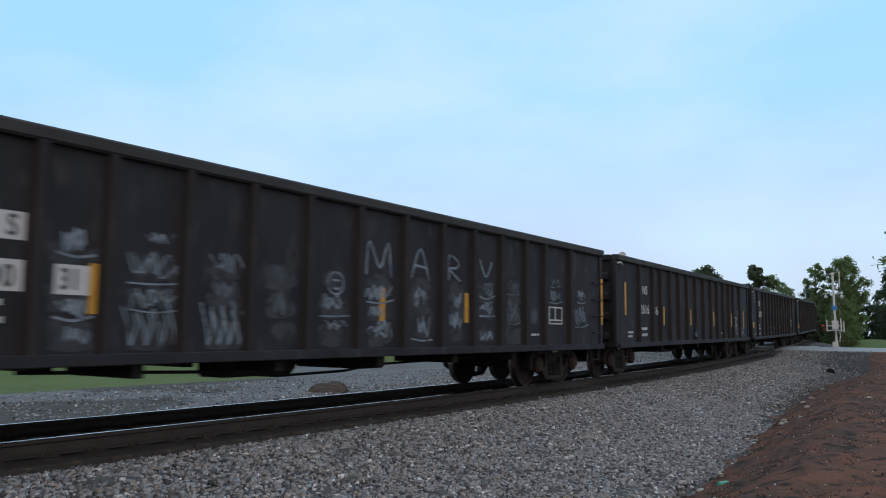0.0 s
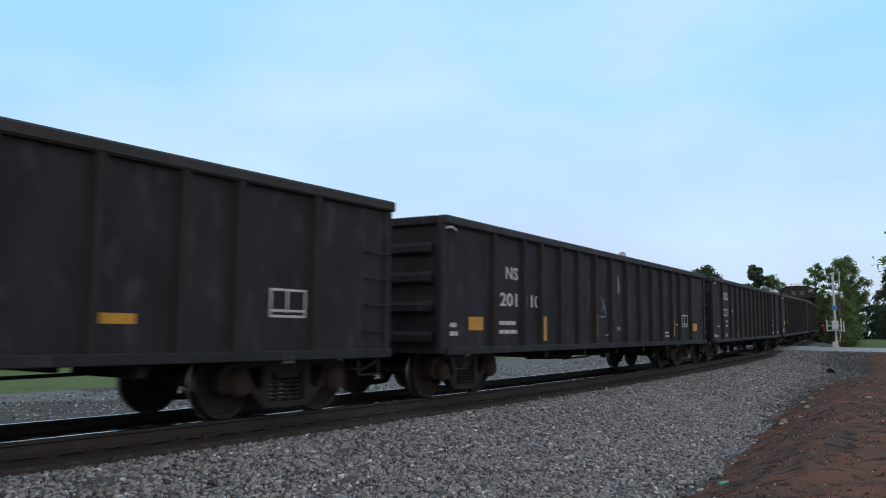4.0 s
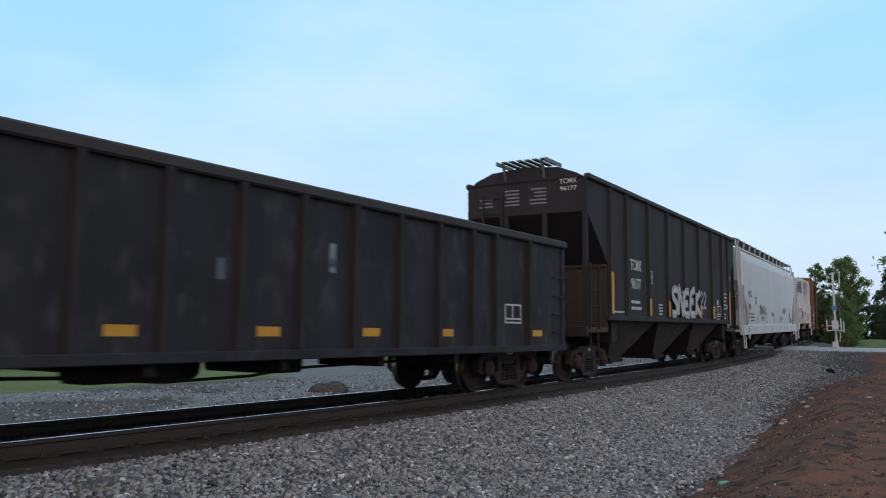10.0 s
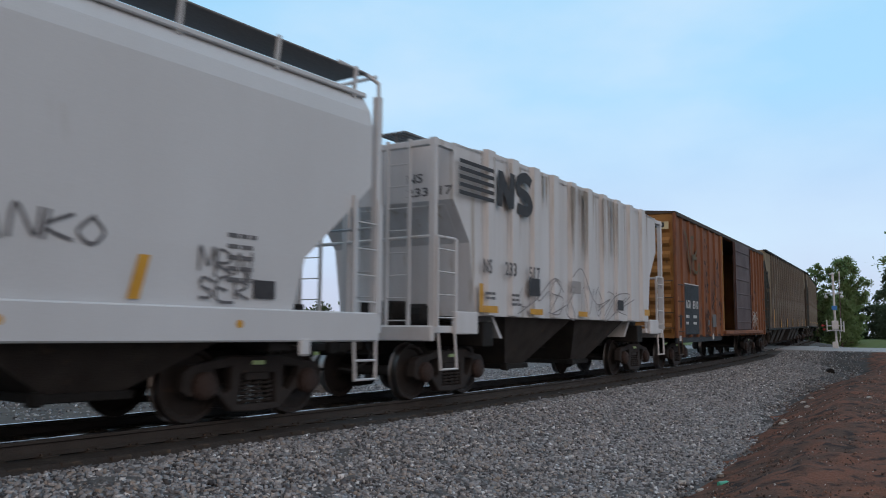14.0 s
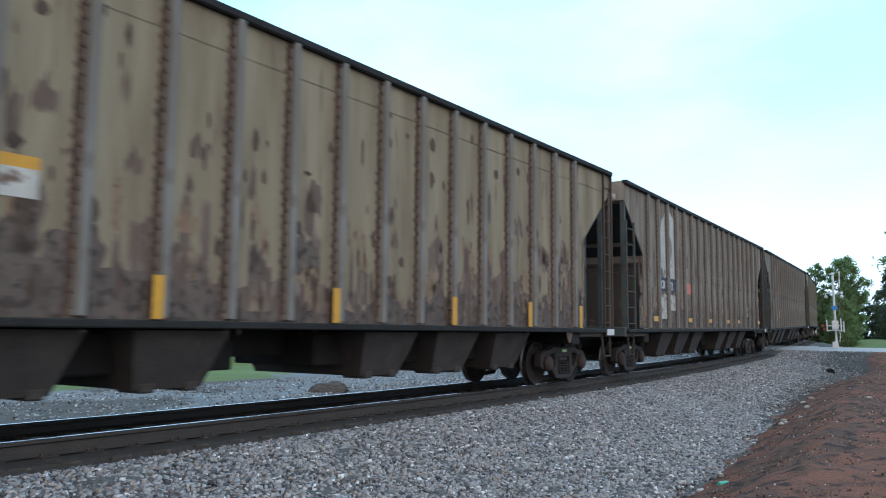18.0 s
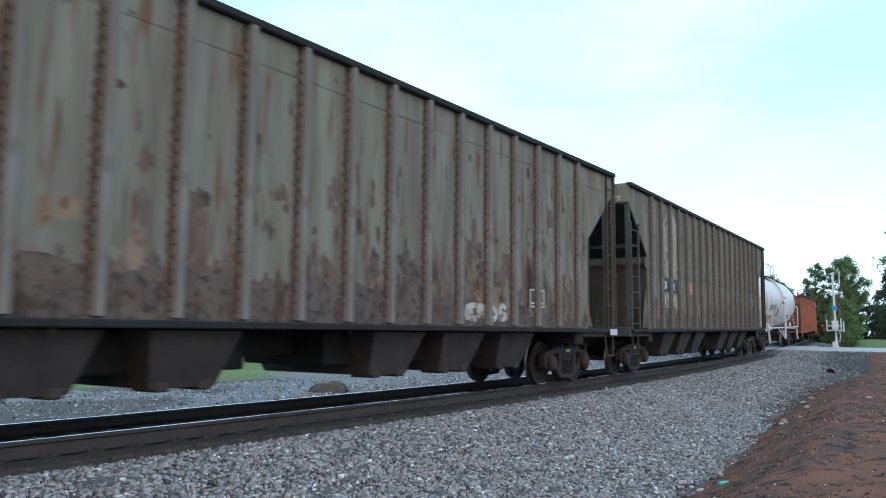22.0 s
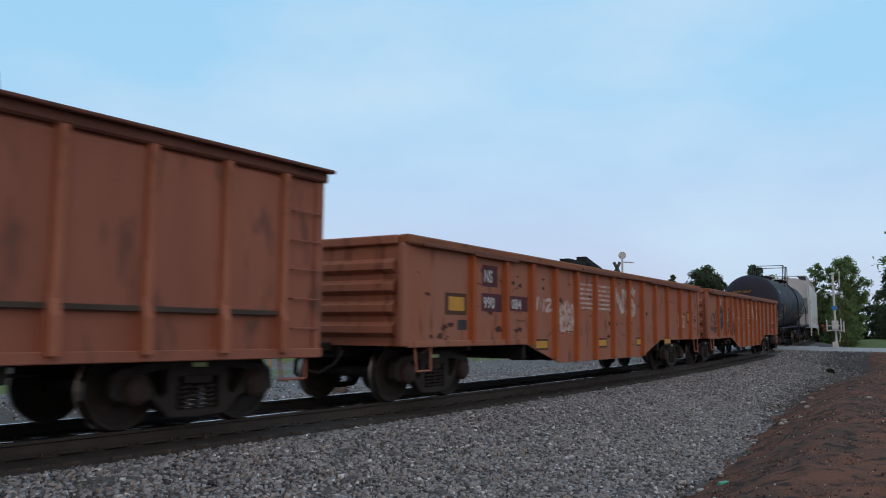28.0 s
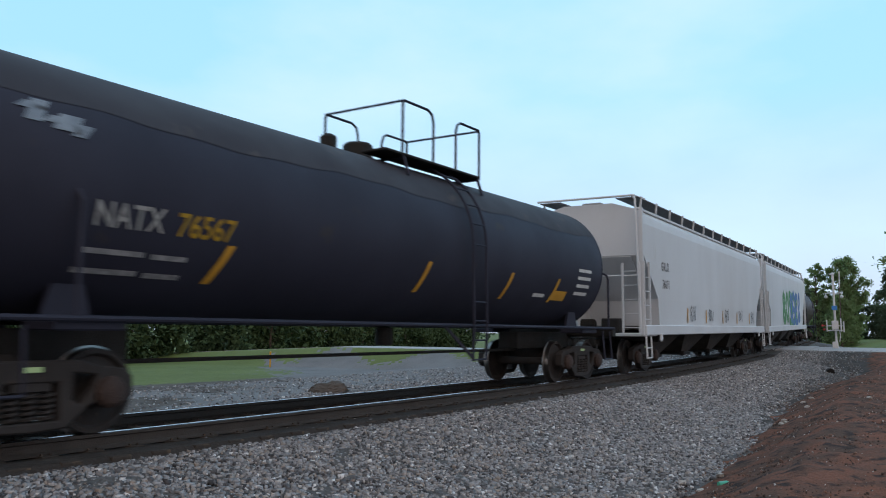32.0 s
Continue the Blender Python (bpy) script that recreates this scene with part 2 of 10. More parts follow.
def beam(bm, a, b, w, h):
    """A square beam from a to b; w across, h upwards (or along x for an upright)."""
    a, b = Vector(a), Vector(b)
    ax = (b - a).normalized()
    up = Vector((0, 0, 1)) if abs(ax.z) < 0.95 else Vector((1, 0, 0))
    s = ax.cross(up).normalized() * w / 2
    t = s.cross(ax).normalized() * h / 2
    v = [bm.verts.new(p + q) for p in (a, b) for q in (-s - t, s - t, s + t, -s + t)]
    for f in ((3, 2, 1, 0), (4, 5, 6, 7), (0, 1, 5, 4), (1, 2, 6, 5), (2, 3, 7, 6), (3, 0, 4, 7)):
        bm.faces.new([v[i] for i in f])


def prism(bm, prof, axis, lo, hi):
    """Extrudes a closed profile along axis 'x' (profile in y, z) or 'y' (profile in x, z)."""
    put = (lambda p, q: (q, p[0], p[1])) if axis == "x" else (lambda p, q: (p[0], q, p[1]))
    A = [bm.verts.new(put(p, lo)) for p in prof]
    B = [bm.verts.new(put(p, hi)) for p in prof]
    n = len(prof)
    for i in range(n):
        bm.faces.new((A[i], A[(i + 1) % n], B[(i + 1) % n], B[i]))
    bm.faces.new(A[::-1])
    bm.faces.new(B)
    bmesh.ops.recalc_face_normals(bm, faces=bm.faces)


def lathe(bm, prof, c, axis="y", n=20, m=0):
    """Turns a profile of (radius, offset) round an axis through c."""
    rings = []
    for r, o in prof:
        ring = []
        for i in range(n):
            k = 2 * math.pi * i / n
            p = {"y": (r * math.cos(k), o, r * math.sin(k)), "x": (o, r * math.cos(k), r * math.sin(k)), "z": (r * math.cos(k), r * math.sin(k), o)}[axis]
            ring.append(bm.verts.new(Vector(p) + Vector(c)))
        rings.append(ring)
    for a, b in zip(rings, rings[1:]):
        for i in range(n):
            bm.faces.new((a[i], a[(i + 1) % n], b[(i + 1) % n], b[i])).material_index = m
    bm.faces.new(rings[0][::-1]).material_index = m
    bm.faces.new(rings[-1]).material_index = m
    bmesh.ops.recalc_face_normals(bm, faces=bm.faces)


# ---------------------------------------------------------------- the line of the track
HEAD0, K0, K1 = 0.5641, -0.00264, 6.0e-5
SPEED = 10.591
DRIFT = [(0, -0.02), (2.5, -0.06), (6, -0.07), (7.5, 0.05), (8.5, 0.24), (9.5, 0.25), (10.5, 0.22), (11.5, 0.1), (12.5, -0.11), (13.5, -0.2), (14.5, -0.31), (15.5, -0.35),
         (18, -0.24), (20, -0.18), (21.5, -0.23), (23, -0.22), (24, -0.13), (25, -0.04), (25.5, -0.07), (26, -0.09), (26.5, -0.12), (28.5, -0.32), (30, -0.30), (32, -0.32)]
TRACK_S = np.arange(-440.0, 440.5, 0.5)


def bend(s):
    s0 = np.clip(s, -25, 30)
    k = np.where(s < -25, (K0 + K1 * -25) * np.clip((s + 60) / 35, 0, 1), K0 + K1 * s0)
    return np.where(s > 30, -0.0008 - 0.0022 * np.clip((s - 30) / 20, 0, 1) * np.clip((150 - s) / 30, 0, 1), k)


_th = np.cumsum(bend(TRACK_S)) * 0.5
_i0 = int(np.argmin(abs(TRACK_S)))
TRACK_H = _th - _th[_i0] + HEAD0
_x, _y = np.cumsum(np.sin(TRACK_H)) * 0.5, np.cumsum(np.cos(TRACK_H)) * 0.5
TRACK_X, TRACK_Y = _x - _x[_i0] + 2.865, _y - _y[_i0] + 20.239
TRACK_Z = 0.5 * 0.000503 * np.clip(TRACK_Y - 8, 0, 55) ** 2


def at(s, d=0.0, z=0.0):
    """World place s along the track, d to the camera's side of its middle, z above the rails."""
    h = np.interp(s, TRACK_S, TRACK_H)
    return Vector((np.interp(s, TRACK_S, TRACK_X) + d * math.cos(h), np.interp(s, TRACK_S, TRACK_Y) - d * math.sin(h), np.interp(s, TRACK_S, TRACK_Z) + z))


def rolled(t):
    """How far along the track the train's origin stands at t seconds."""
    return -SPEED * (t - 16) + float(np.interp(t, [a for a, b in DRIFT], [b for a, b in DRIFT]))


def car_pose(u, base, t):
    """The pose of a car whose middle is at u in the train, with base metres between its truck centres."""
    s = rolled(t) + u
    a, b = at(s - base / 2), at(s + base / 2)
    x = (b - a).normalized()
    y = Vector((0, 0, 1)).cross(x).normalized()
    z = x.cross(y)
    m = Matrix((x, y, z)).transposed().to_4x4()
    m.translation = (a + b) / 2
    return m


CARS = []


# ---------------------------------------------------------------- running gear
def mesh_of(name, bm, material, smooth=False):
    me = bpy.data.meshes.new(name)
    bm.to_mesh(me)
    bm.free()
    for q in material if isinstance(material, (list, tuple)) else [material]:
        me.materials.append(q)
    if smooth:
        me.shade_smooth()
    return me


def child(name, me, parent, m=None, label=""):
    ob = new(name, me)
    ob.parent = parent
    if m is not None:
        ob.matrix_basis = m
    return tagged(ob, label)


def outline_plate(bm, outer, holes, y0, y1):
    """A plate cut to an outline in x, z with holes through it, between y0 and y1."""
    edges = []
    for loop in [outer] + holes:
        v = [bm.verts.new((x, y0, z)) for x, z in loop]
        edges += [bm.edges.new((v[i], v[(i + 1) % len(v)])) for i in range(len(v))]
    faces = [g for g in bmesh.ops.triangle_fill(bm, edges=edges, use_beauty=True)["geom"] if isinstance(g, bmesh.types.BMFace)]
    out = bmesh.ops.extrude_face_region(bm, geom=faces)["geom"]
    bmesh.ops.translate(bm, verts=[g for g in out if isinstance(g, bmesh.types.BMVert)], vec=(0, y1 - y0, 0))
    bmesh.ops.recalc_face_normals(bm, faces=bm.faces)


def make_sideframe():
    bm = bmesh.new()
    half = [(0.0, 0.80), (0.50, 0.80), (0.68, 0.745), (1.02, 0.70), (1.12, 0.62), (1.14, 0.40), (1.05, 0.335), (0.69, 0.345), (0.62, 0.33), (0.39, 0.12), (0.0, 0.10)]
    outer = half + [(-x, z) for x, z in half[-2:0:-1]]
    wing = [(0.43, 0.67), (0.70, 0.64), (0.66, 0.52), (0.52, 0.34), (0.43, 0.40)]
    holes = [wing, [(-x, z) for x, z in wing[::-1]], [(-0.28, 0.58), (0.28, 0.58), (0.30, 0.20), (-0.30, 0.20)]]
    outline_plate(bm, outer, holes, -0.08, 0.08)
    bmesh.ops.bevel(bm, geom=[e for e in bm.edges if len(e.link_faces) == 2 and e.calc_face_angle(0) > 1.2], offset=0.016, segments=1, affect="EDGES")
    return mesh_of("side_frame", bm, TRUCK)


def make_bolster():
    bm = bmesh.new()
    prism(bm, [(-1.06, 0.50), (-1.06, 0.63), (-0.6, 0.68), (-0.36, 0.84), (0.36, 0.84), (0.6, 0.68), (1.06, 0.63), (1.06, 0.50), (0.5, 0.42), (-0.5, 0.42)], "x", -0.2, 0.2)
    return mesh_of("truck", bm, TRUCK)


def make_spring():
    bm = bmesh.new()
    pts = [(0.062 * math.cos(q), 0.062 * math.sin(q), 0.20 + 0.30 * i / 40) for i, q in enumerate(2 * math.pi * 5.5 * k / 40 for k in range(41))]
    pipe(bm, pts, 0.019, 5)
    return mesh_of("spring", bm, TRUCK)


def make_bearing():
    bm = bmesh.new()
    lathe(bm, [(0.17, 0.0), (0.17, -0.10), (0.145, -0.13), (0.12, -0.15), (0.05, -0.17)], (0, 0, 0), "y", 14)
    return mesh_of("bearing_cap", bm, mat("rusty_bearing", (0.058, 0.037, 0.031), (0.040, 0.028, 0.025), rough=0.8, scale=6))


def make_wheelset():
    bm = bmesh.new()
    prof = [(0.10, 0.93), (0.10, 0.86), (0.16, 0.84), (0.20, 0.80), (0.37, 0.775), (0.40, 0.825), (0.452, 0.825), (0.457, 0.74), (0.462, 0.715), (0.485, 0.705), (0.48, 0.685), (0.41, 0.685), (0.37, 0.74), (0.2, 0.72), (0.10, 0.68), (0.085, 0.6)]
    lathe(bm, prof + [(r, -o) for r, o in prof[::-1]], (0, 0, 0), "y", 28)
    for f in bm.faces:
        r = [math.hypot(v.co.x, v.co.z) for v in f.verts]
        f.material_index = 1 if min(r) > 0.44 else 0
    return mesh_of("wheelset", bm, [TRUCK, STEEL_TREAD], smooth=False)


def make_coupler():
    bm = bmesh.new()
    rbox(bm, -0.10, 0.55, -0.09, 0.09, 0.80, 0.94, 0.02)
    rbox(bm, 0.42, 0.66, -0.15, 0.11, 0.74, 1.00, 0.04)
    rbox(bm, 0.60, 0.76, -0.16, -0.03, 0.76, 0.98, 0.04)
    rbox(bm, -0.25, 0.0, -0.26, 0.26, 0.72, 1.04, 0.02)
    pipe(bm, [(0.05, 0.35, 0.80), (0.25, 0.36, 0.62), (0.50, 0.26, 0.48), (0.62, 0.12, 0.52)], 0.024, 6)
    pipe(bm, [(0.02, -0.2, 0.98), (0.06, -0.8, 0.96), (0.04, -1.25, 0.98), (0.08, -1.30, 0.78)], 0.016, 5)
    return mesh_of("coupler", bm, UNDER)


SIDEFRAME, BOLSTER, SPRING, BEARING, WHEELSET, COUPLER = make_sideframe(), make_bolster(), make_spring(), make_bearing(), make_wheelset(), make_coupler()
GLINT = mat("reflective_truck_tag", (0.55, 0.75, 0.35), (0.45, 0.60, 0.30), rough=0.4, bump=0)


def make_tag():
    bm = bmesh.new()
    rbox(bm, -0.11, 0.09, -1.10, -1.078, 0.685, 0.740, 0.006)
    return mesh_of("reflector_tag", bm, GLINT)


TAG = make_tag()


def running_gear(car, base, ends):
    for sx in (-1, 1):
        tr = child("truck", BOLSTER, car, pose(sx * base / 2, 0, 0))
        for y in (-1.0, 1.0):
            child("side_frame", SIDEFRAME, tr, pose(0, y, 0))
            for x in (-0.18, 0.0, 0.18) if y < 0 else (0.0,):
                child("spring", SPRING, tr, pose(x, y * 1.02, 0))
            for ax in (-0.845, 0.845):
                child("bearing_cap", BEARING, tr, pose(ax, y * 1.03, 0.457, 0, 0, 0 if y < 0 else 180))
        child("reflector_tag", TAG, tr, None, "pale green reflective tag")
        for ax in (-0.845, 0.845):
            w = child("wheelset", WHEELSET, tr, pose(ax, 0, 0.457))
            WHEELS.append((w, ax, car))
        child("coupler", COUPLER, car, pose(sx * ends, 0, 0, 0, 0, 0 if sx > 0 else 180))


WHEELS = []


def new_car(name, u0, u1, base, label, category, group="cars of the freight train"):
    car = new(name)
    tagged(car, label, category, group)
    u = (u0 + u1) / 2
    CARS.append((car, u, base))
    running_gear(car, base, (u1 - u0) / 2)
    return car, (u1 - u0) / 2


# ---------------------------------------------------------------- lettering, stripes and paint marks on a car's side
def flat(car, name, x0, x1, z0, z1, y, material, label="", parent=None):
    bm = bmesh.new()
    box(bm, x0, x1, y - 0.003, y, z0, z1)
    return part(name, bm, material, parent or car, label)


def words(car, text, x, z, size, y, material, squeeze=1.0, spacing=1.0, name="lettering", turn=None, width=None):
    """Upright lettering whose lower left corner is at x, z on the side at y; squeezed to a width, if one is given."""
    cu = bpy.data.curves.new(name, "FONT")
    cu.body, cu.size, cu.extrude, cu.space_character, cu.resolution_u, cu.offset = text, size * 1.4, 0.0015, spacing, 3, size * 0.022
    tmp = bpy.data.objects.new(name, cu)
    me = bpy.data.meshes.new_from_object(tmp)
    bpy.data.objects.remove(tmp)
    if width:
        xs = [v.co.x for v in me.vertices]
        squeeze = width / (max(xs) - min(xs))
        me.transform(Matrix.Translation((-min(xs), 0, 0)))
    me.transform(Matrix.Diagonal((squeeze, 1, 1, 1)))
    me.materials.clear()
    me.materials.append(material)
    me.name = name
    return child(name, me, car, (turn or pose(x, y - 0.002, z, 90, 0, 0)))


def bars(car, x, z, rows, y, material, w=0.5, h=0.045, gap=0.085, name="small_stencil", seed=1):
    """Writing too small to read: plain bars."""
    rnd = random.Random(seed)
    for r in range(rows):
        a, end = x, x + w * rnd.uniform(0.75, 1.0)
        while a < end - 0.04:
            b = min(end, a + rnd.uniform(0.10, 0.24))
            bm = bmesh.new()
            box(bm, a, b, y - 0.003, y, z - r * gap, z - r * gap + h)
            part(name, bm, material, car, "small unreadable stencil")
            a = b + 0.03


def scrawl(car, strokes, y, material, r=0.03, name="graffiti", label="spray-painted scrawl"):
    """Sprayed lines: strokes are lists of x, z."""
    bm = bmesh.new()
    for st in strokes:
        pts = []
        for i in range(len(st) - 1):
            p0, p1, p2, p3 = (Vector(st[max(0, min(len(st) - 1, i + k))]) for k in (-1, 0, 1, 2))
            for q in range(5):
                s = q / 5
                pts.append(0.5 * ((2 * p1) + (p2 - p0) * s + (2 * p0 - 5 * p1 + 4 * p2 - p3) * s * s + (3 * p1 - p0 - 3 * p2 + p3) * s ** 3))
        pts.append(Vector(st[-1]))
        rows = []
        for i, p in enumerate(pts):
            d = (pts[min(i + 1, len(pts) - 1)] - pts[max(i - 1, 0)])
            d = d.normalized() if d.length > 1e-6 else Vector((1, 0))
            nrm = Vector((-d.y, d.x)) * r
            rows.append([bm.verts.new((c.x, y - 0.004 - 0.0004 * (i % 2), c.y)) for c in (p + nrm, p - nrm)])
        for a, b in zip(rows, rows[1:]):
            bm.faces.new((a[0], a[1], b[1], b[0]))
    return part(name, bm, material, car, label)


# strokes of sprayed capitals, in a unit square
STROKES = {}
STROKES["M"] = [[(0, 0), (0.1, 1), (0.5, 0.3), (0.9, 1), (1, 0)]]
STROKES["A"] = [[(0, 0), (0.5, 1), (1, 0)], [(0.2, 0.4), (0.85, 0.42)]]
STROKES["R"] = [[(0, 0), (0, 1), (0.8, 0.85), (0.7, 0.5), (0.05, 0.5), (0.95, 0)]]
STROKES["V"] = [[(0, 1), (0.5, 0), (1, 1)]]
STROKES["S"] = [[(0.95, 0.9), (0.3, 1), (0.1, 0.65), (0.85, 0.4), (0.7, 0.02), (0, 0.08)]]
STROKES["N"] = [[(0, 0), (0.08, 1), (0.85, 0), (1, 1)]]
STROKES["E"] = [[(0.95, 1), (0.05, 0.9), (0, 0.05), (1, 0)], [(0.05, 0.5), (0.7, 0.52)]]
STROKES["K"] = [[(0, 1), (0.05, 0)], [(0.95, 1), (0.08, 0.5), (1, 0)]]
STROKES["D"] = [[(0.05, 0), (0, 1), (0.9, 0.75), (0.8, 0.25), (0.05, 0.05)]]
STROKES["L"] = [[(0.1, 1), (0, 0.05), (0.9, 0.02)]]
STROKES["O"] = [[(0.5, 1), (0.05, 0.5), (0.5, 0), (0.95, 0.5), (0.5, 1)]]
STROKES["8"] = [[(0.5, 1), (0.1, 0.75), (0.9, 0.28), (0.5, 0), (0.1, 0.28), (0.9, 0.75), (0.5, 1)]]
STROKES["2"] = [[(0.05, 0.8), (0.5, 1), (0.9, 0.7), (0.05, 0.02), (1, 0)]]
STROKES["Z"] = [[(0, 1), (1, 0.95), (0.05, 0.05), (1, 0)]]
STROKES["Y"] = [[(0, 1), (0.5, 0.5)], [(1, 1), (0.4, 0)]]
STROKES["*"] = [[(0.5, 1), (0.2, 0), (1, 0.65), (0, 0.65), (0.8, 0), (0.5, 1)]]


def letters(text, x, z, w, h, lean=0.0, wild=0.06, seed=3):
    """Loose hand-drawn strokes of sprayed capitals."""
    rnd = random.Random(seed)
    out = []
    for i, ch in enumerate(text):
        for st in STROKES.get(ch, STROKES["O"]):
            out.append([(x + i * w * 1.22 + (px + rnd.uniform(-wild, wild) + lean * pz) * w, z + (pz + rnd.uniform(-wild, wild)) * h) for px, pz in st])
    return out


def consol_box(car, x, z, y=-1.536, material=None, wd=0.62, ht=0.36):
    """The stencilled maintenance panel: a frame of white lines."""
    bm = bmesh.new()
    t = 0.03
    for a in ((x, x + wd, z, z + t), (x, x + wd, z + ht - t, z + ht), (x, x + t, z, z + ht), (x + wd - t, x + wd, z, z + ht), (x + wd * 0.45, x + wd * 0.45 + t, z + 0.06, z + ht), (x, x + wd, z + 0.07, z + 0.07 + t)):
        box(bm, a[0], a[1], y - 0.004, y, a[2], a[3])
    return part("stencil_panel", bm, material or WHITE, car)


def cursive(x0, x1, z0, z1, seed):
    """A quick sprayed tag that fills a box: loops and zigzags in two or three strokes."""
    rnd = random.Random(seed)
    out = []
    for k in range(rnd.choice((2, 2, 3))):
        n = rnd.randint(5, 7)
        a, b = sorted((rnd.uniform(x0, x0 + 0.4 * (x1 - x0)), rnd.uniform(x0 + 0.6 * (x1 - x0), x1)))
        st, hi = [], rnd.random() < 0.5
        for i in range(n):
            f = i / (n - 1)
            x = a + (b - a) * f + rnd.uniform(-0.9, 0.4) * (b - a) / n
            z = z0 + (z1 - z0) * (rnd.uniform(0.6, 1.0) if hi else rnd.uniform(0.0, 0.4))
            st.append((x, z))
            hi = not hi
        out.append(st)
    if rnd.random() < 0.5:
        out.append([(x0, z0 + rnd.uniform(-0.04, 0.02)), ((x0 + x1) / 2, z0 - 0.03), (x1, z0 + rnd.uniform(-0.02, 0.05))])
    return out


# ---------------------------------------------------------------- gondola
def hat_post(z0, z1, w, d, taper=0.0):
    """An upright post of hat section that stands out from a side, at the origin, towards -y."""
    bm = bmesh.new()
    prof = [(-w / 2 - 0.03, 0.0), (-w / 2 - 0.03, -0.012), (-w / 2, -0.012), (-w * 0.36, -d), (w * 0.36, -d), (w / 2, -0.012), (w / 2 + 0.03, -0.012), (w / 2 + 0.03, 0.0)]
    A = [bm.verts.new((x, y, z0)) for x, y in prof]
    B = [bm.verts.new((x, y * (1 - taper), z1)) for x, y in prof]
    for i in range(len(prof) - 1):
        bm.faces.new((A[i], A[i + 1], B[i + 1], B[i]))
    bm.faces.new(A)
    bm.faces.new(B[::-1])
    bmesh.ops.recalc_face_normals(bm, faces=bm.faces)
    return bm


def gondola(name, u0, u1, label, top=3.02, low=0.77, belly=None, paint=GON, rim=BLACK_RIM, rib=None, posts=14, first=0.9, load=None, w=1.52, ladder_x=1, gap_posts=None, notch=0.085):
    car, h = new_car(name, u0, u1, u1 - u0 - 3.0, label, "gondola car")
    rib = rib or (GON_RIB if paint is GON else paint)
    belly = low if belly is None else belly
    # sides: a sheet with the sill's outline
    for sy, nm in ((-1, "side"), (1, "side")):
        bm = bmesh.new()
        if belly < low:
            prof = [(-h, top - 0.12), (-h, low), (-h + 4.0, low), (-h + 5.6, belly), (h - 5.6, belly), (h - 4.0, low), (h, low), (h, top - 0.12)]
        else:
            prof = [(-h, top - 0.12), (-h, low), (h, low), (h, top - 0.12)]
        prism(bm, prof, "y", sy * w - 0.015, sy * w + 0.015)
        part(nm, bm, paint, car)
    # top chord
    for sy in (-1, 1):
        bm = bmesh.new()
        rbox(bm, -h - 0.06, h + 0.06, sy * w - 0.10, sy * w + 0.10, top - 0.15, top, 0.025)
        part("top_chord", bm, rim, car)
    # ends with their horizontal ribs
    for sx in (-1, 1):
        bm = bmesh.new()
        box(bm, sx * h - 0.02, sx * h + 0.02, -w + 0.02, w - 0.02, low, top - 0.14)
        rbox(bm, sx * h - 0.09, sx * h + 0.05, -w + 0.1, w - 0.1, top - 0.15, top - 0.005, 0.02)
        e = part("end", bm, paint, car)
        for k in range(4):
            z = low + 0.25 + k * (top - low - 0.6) / 3.4
            bm = bmesh.new()
            prism(bm, [(sx * (h + 0.02), z - 0.12), (sx * (h + 0.11), z - 0.05), (sx * (h + 0.11), z + 0.05), (sx * (h + 0.02), z + 0.12)], "y", -w + 0.16, w - 0.16)
            part("end_rib", bm, paint, e)
    # corner posts
    for sx in (-1, 1):
        for sy in (-1, 1):
            bm = bmesh.new()
            rbox(bm, sx * h - 0.12, sx * h + 0.03, sy * w - 0.05, sy * w + 0.05, low, top - 0.14, 0.015)
            part("corner_post", bm, paint, car)
    # side posts
    xs = gap_posts or [-h + first + i * (2 * h - 2 * first) / (posts - 1) for i in range(posts)]
    me = mesh_of("side_post", hat_post(low + 0.03, top - 0.14, 0.13, notch), rib)
    meb = me if belly == low else mesh_of("side_post", hat_post(belly + 0.03, top - 0.14, 0.14, notch), rib)
    for x in xs:
        q = meb if abs(x) < h - 5.5 else me
        if belly < low and h - 5.5 <= abs(x) < h - 4.0:
            foot = belly + (low - belly) * (abs(x) - h + 5.6) / 1.6
            q = mesh_of("side_post", hat_post(foot + 0.06, top - 0.14, 0.18, notch), rib)
        child("side_post", q, car, pose(x - 0.09, -w - 0.014, 0))
        child("side_post", q, car, pose(x - 0.09, w + 0.014, 0, 0, 0, 180))
    # sill, floor, underframe
    for sy in (-1, 1):
        bm = bmesh.new()
        rbox(bm, -h, h, sy * (w + 0.06) - 0.045, sy * (w + 0.06) + 0.045, low - 0.02, low + 0.10, 0.01) if belly == low else rbox(bm, -h, -h + 4.0, sy * (w + 0.04) - 0.03, sy * (w + 0.04) + 0.03, low - 0.02, low + 0.08, 0.01)
        part("side_sill", bm, paint, car)
    bm = bmesh.new()
    box(bm, -h + 0.03, h - 0.03, -w + 0.02, w - 0.02, low + 0.20, low + 0.26)
    part("floor", bm, INSIDE, car)
    bm = bmesh.new()
    rbox(bm, -h, h, -0.22, 0.22, 0.70, low + 0.19, 0.02)
    part("centre_sill", bm, UNDER, car)
    for k in range(7):
        x = -h + 2 + k * (2 * h - 4) / 6
        for sy in (-1, 1):
            bm = bmesh.new()
            rbox(bm, x - 0.07, x + 0.07, *sorted((sy * 0.23, sy * (w - 0.04))), 0.80 if abs(k - 3) > 2 else 0.60, low + 0.19, 0.015)
            part("cross_bearer", bm, UNDER, car)
    bm = bmesh.new()
    lathe(bm, [(0.10, -0.5), (0.20, -0.46), (0.20, 0.46), (0.10, 0.5)], (-0.3, 0.55, 0.62), "x", 12)
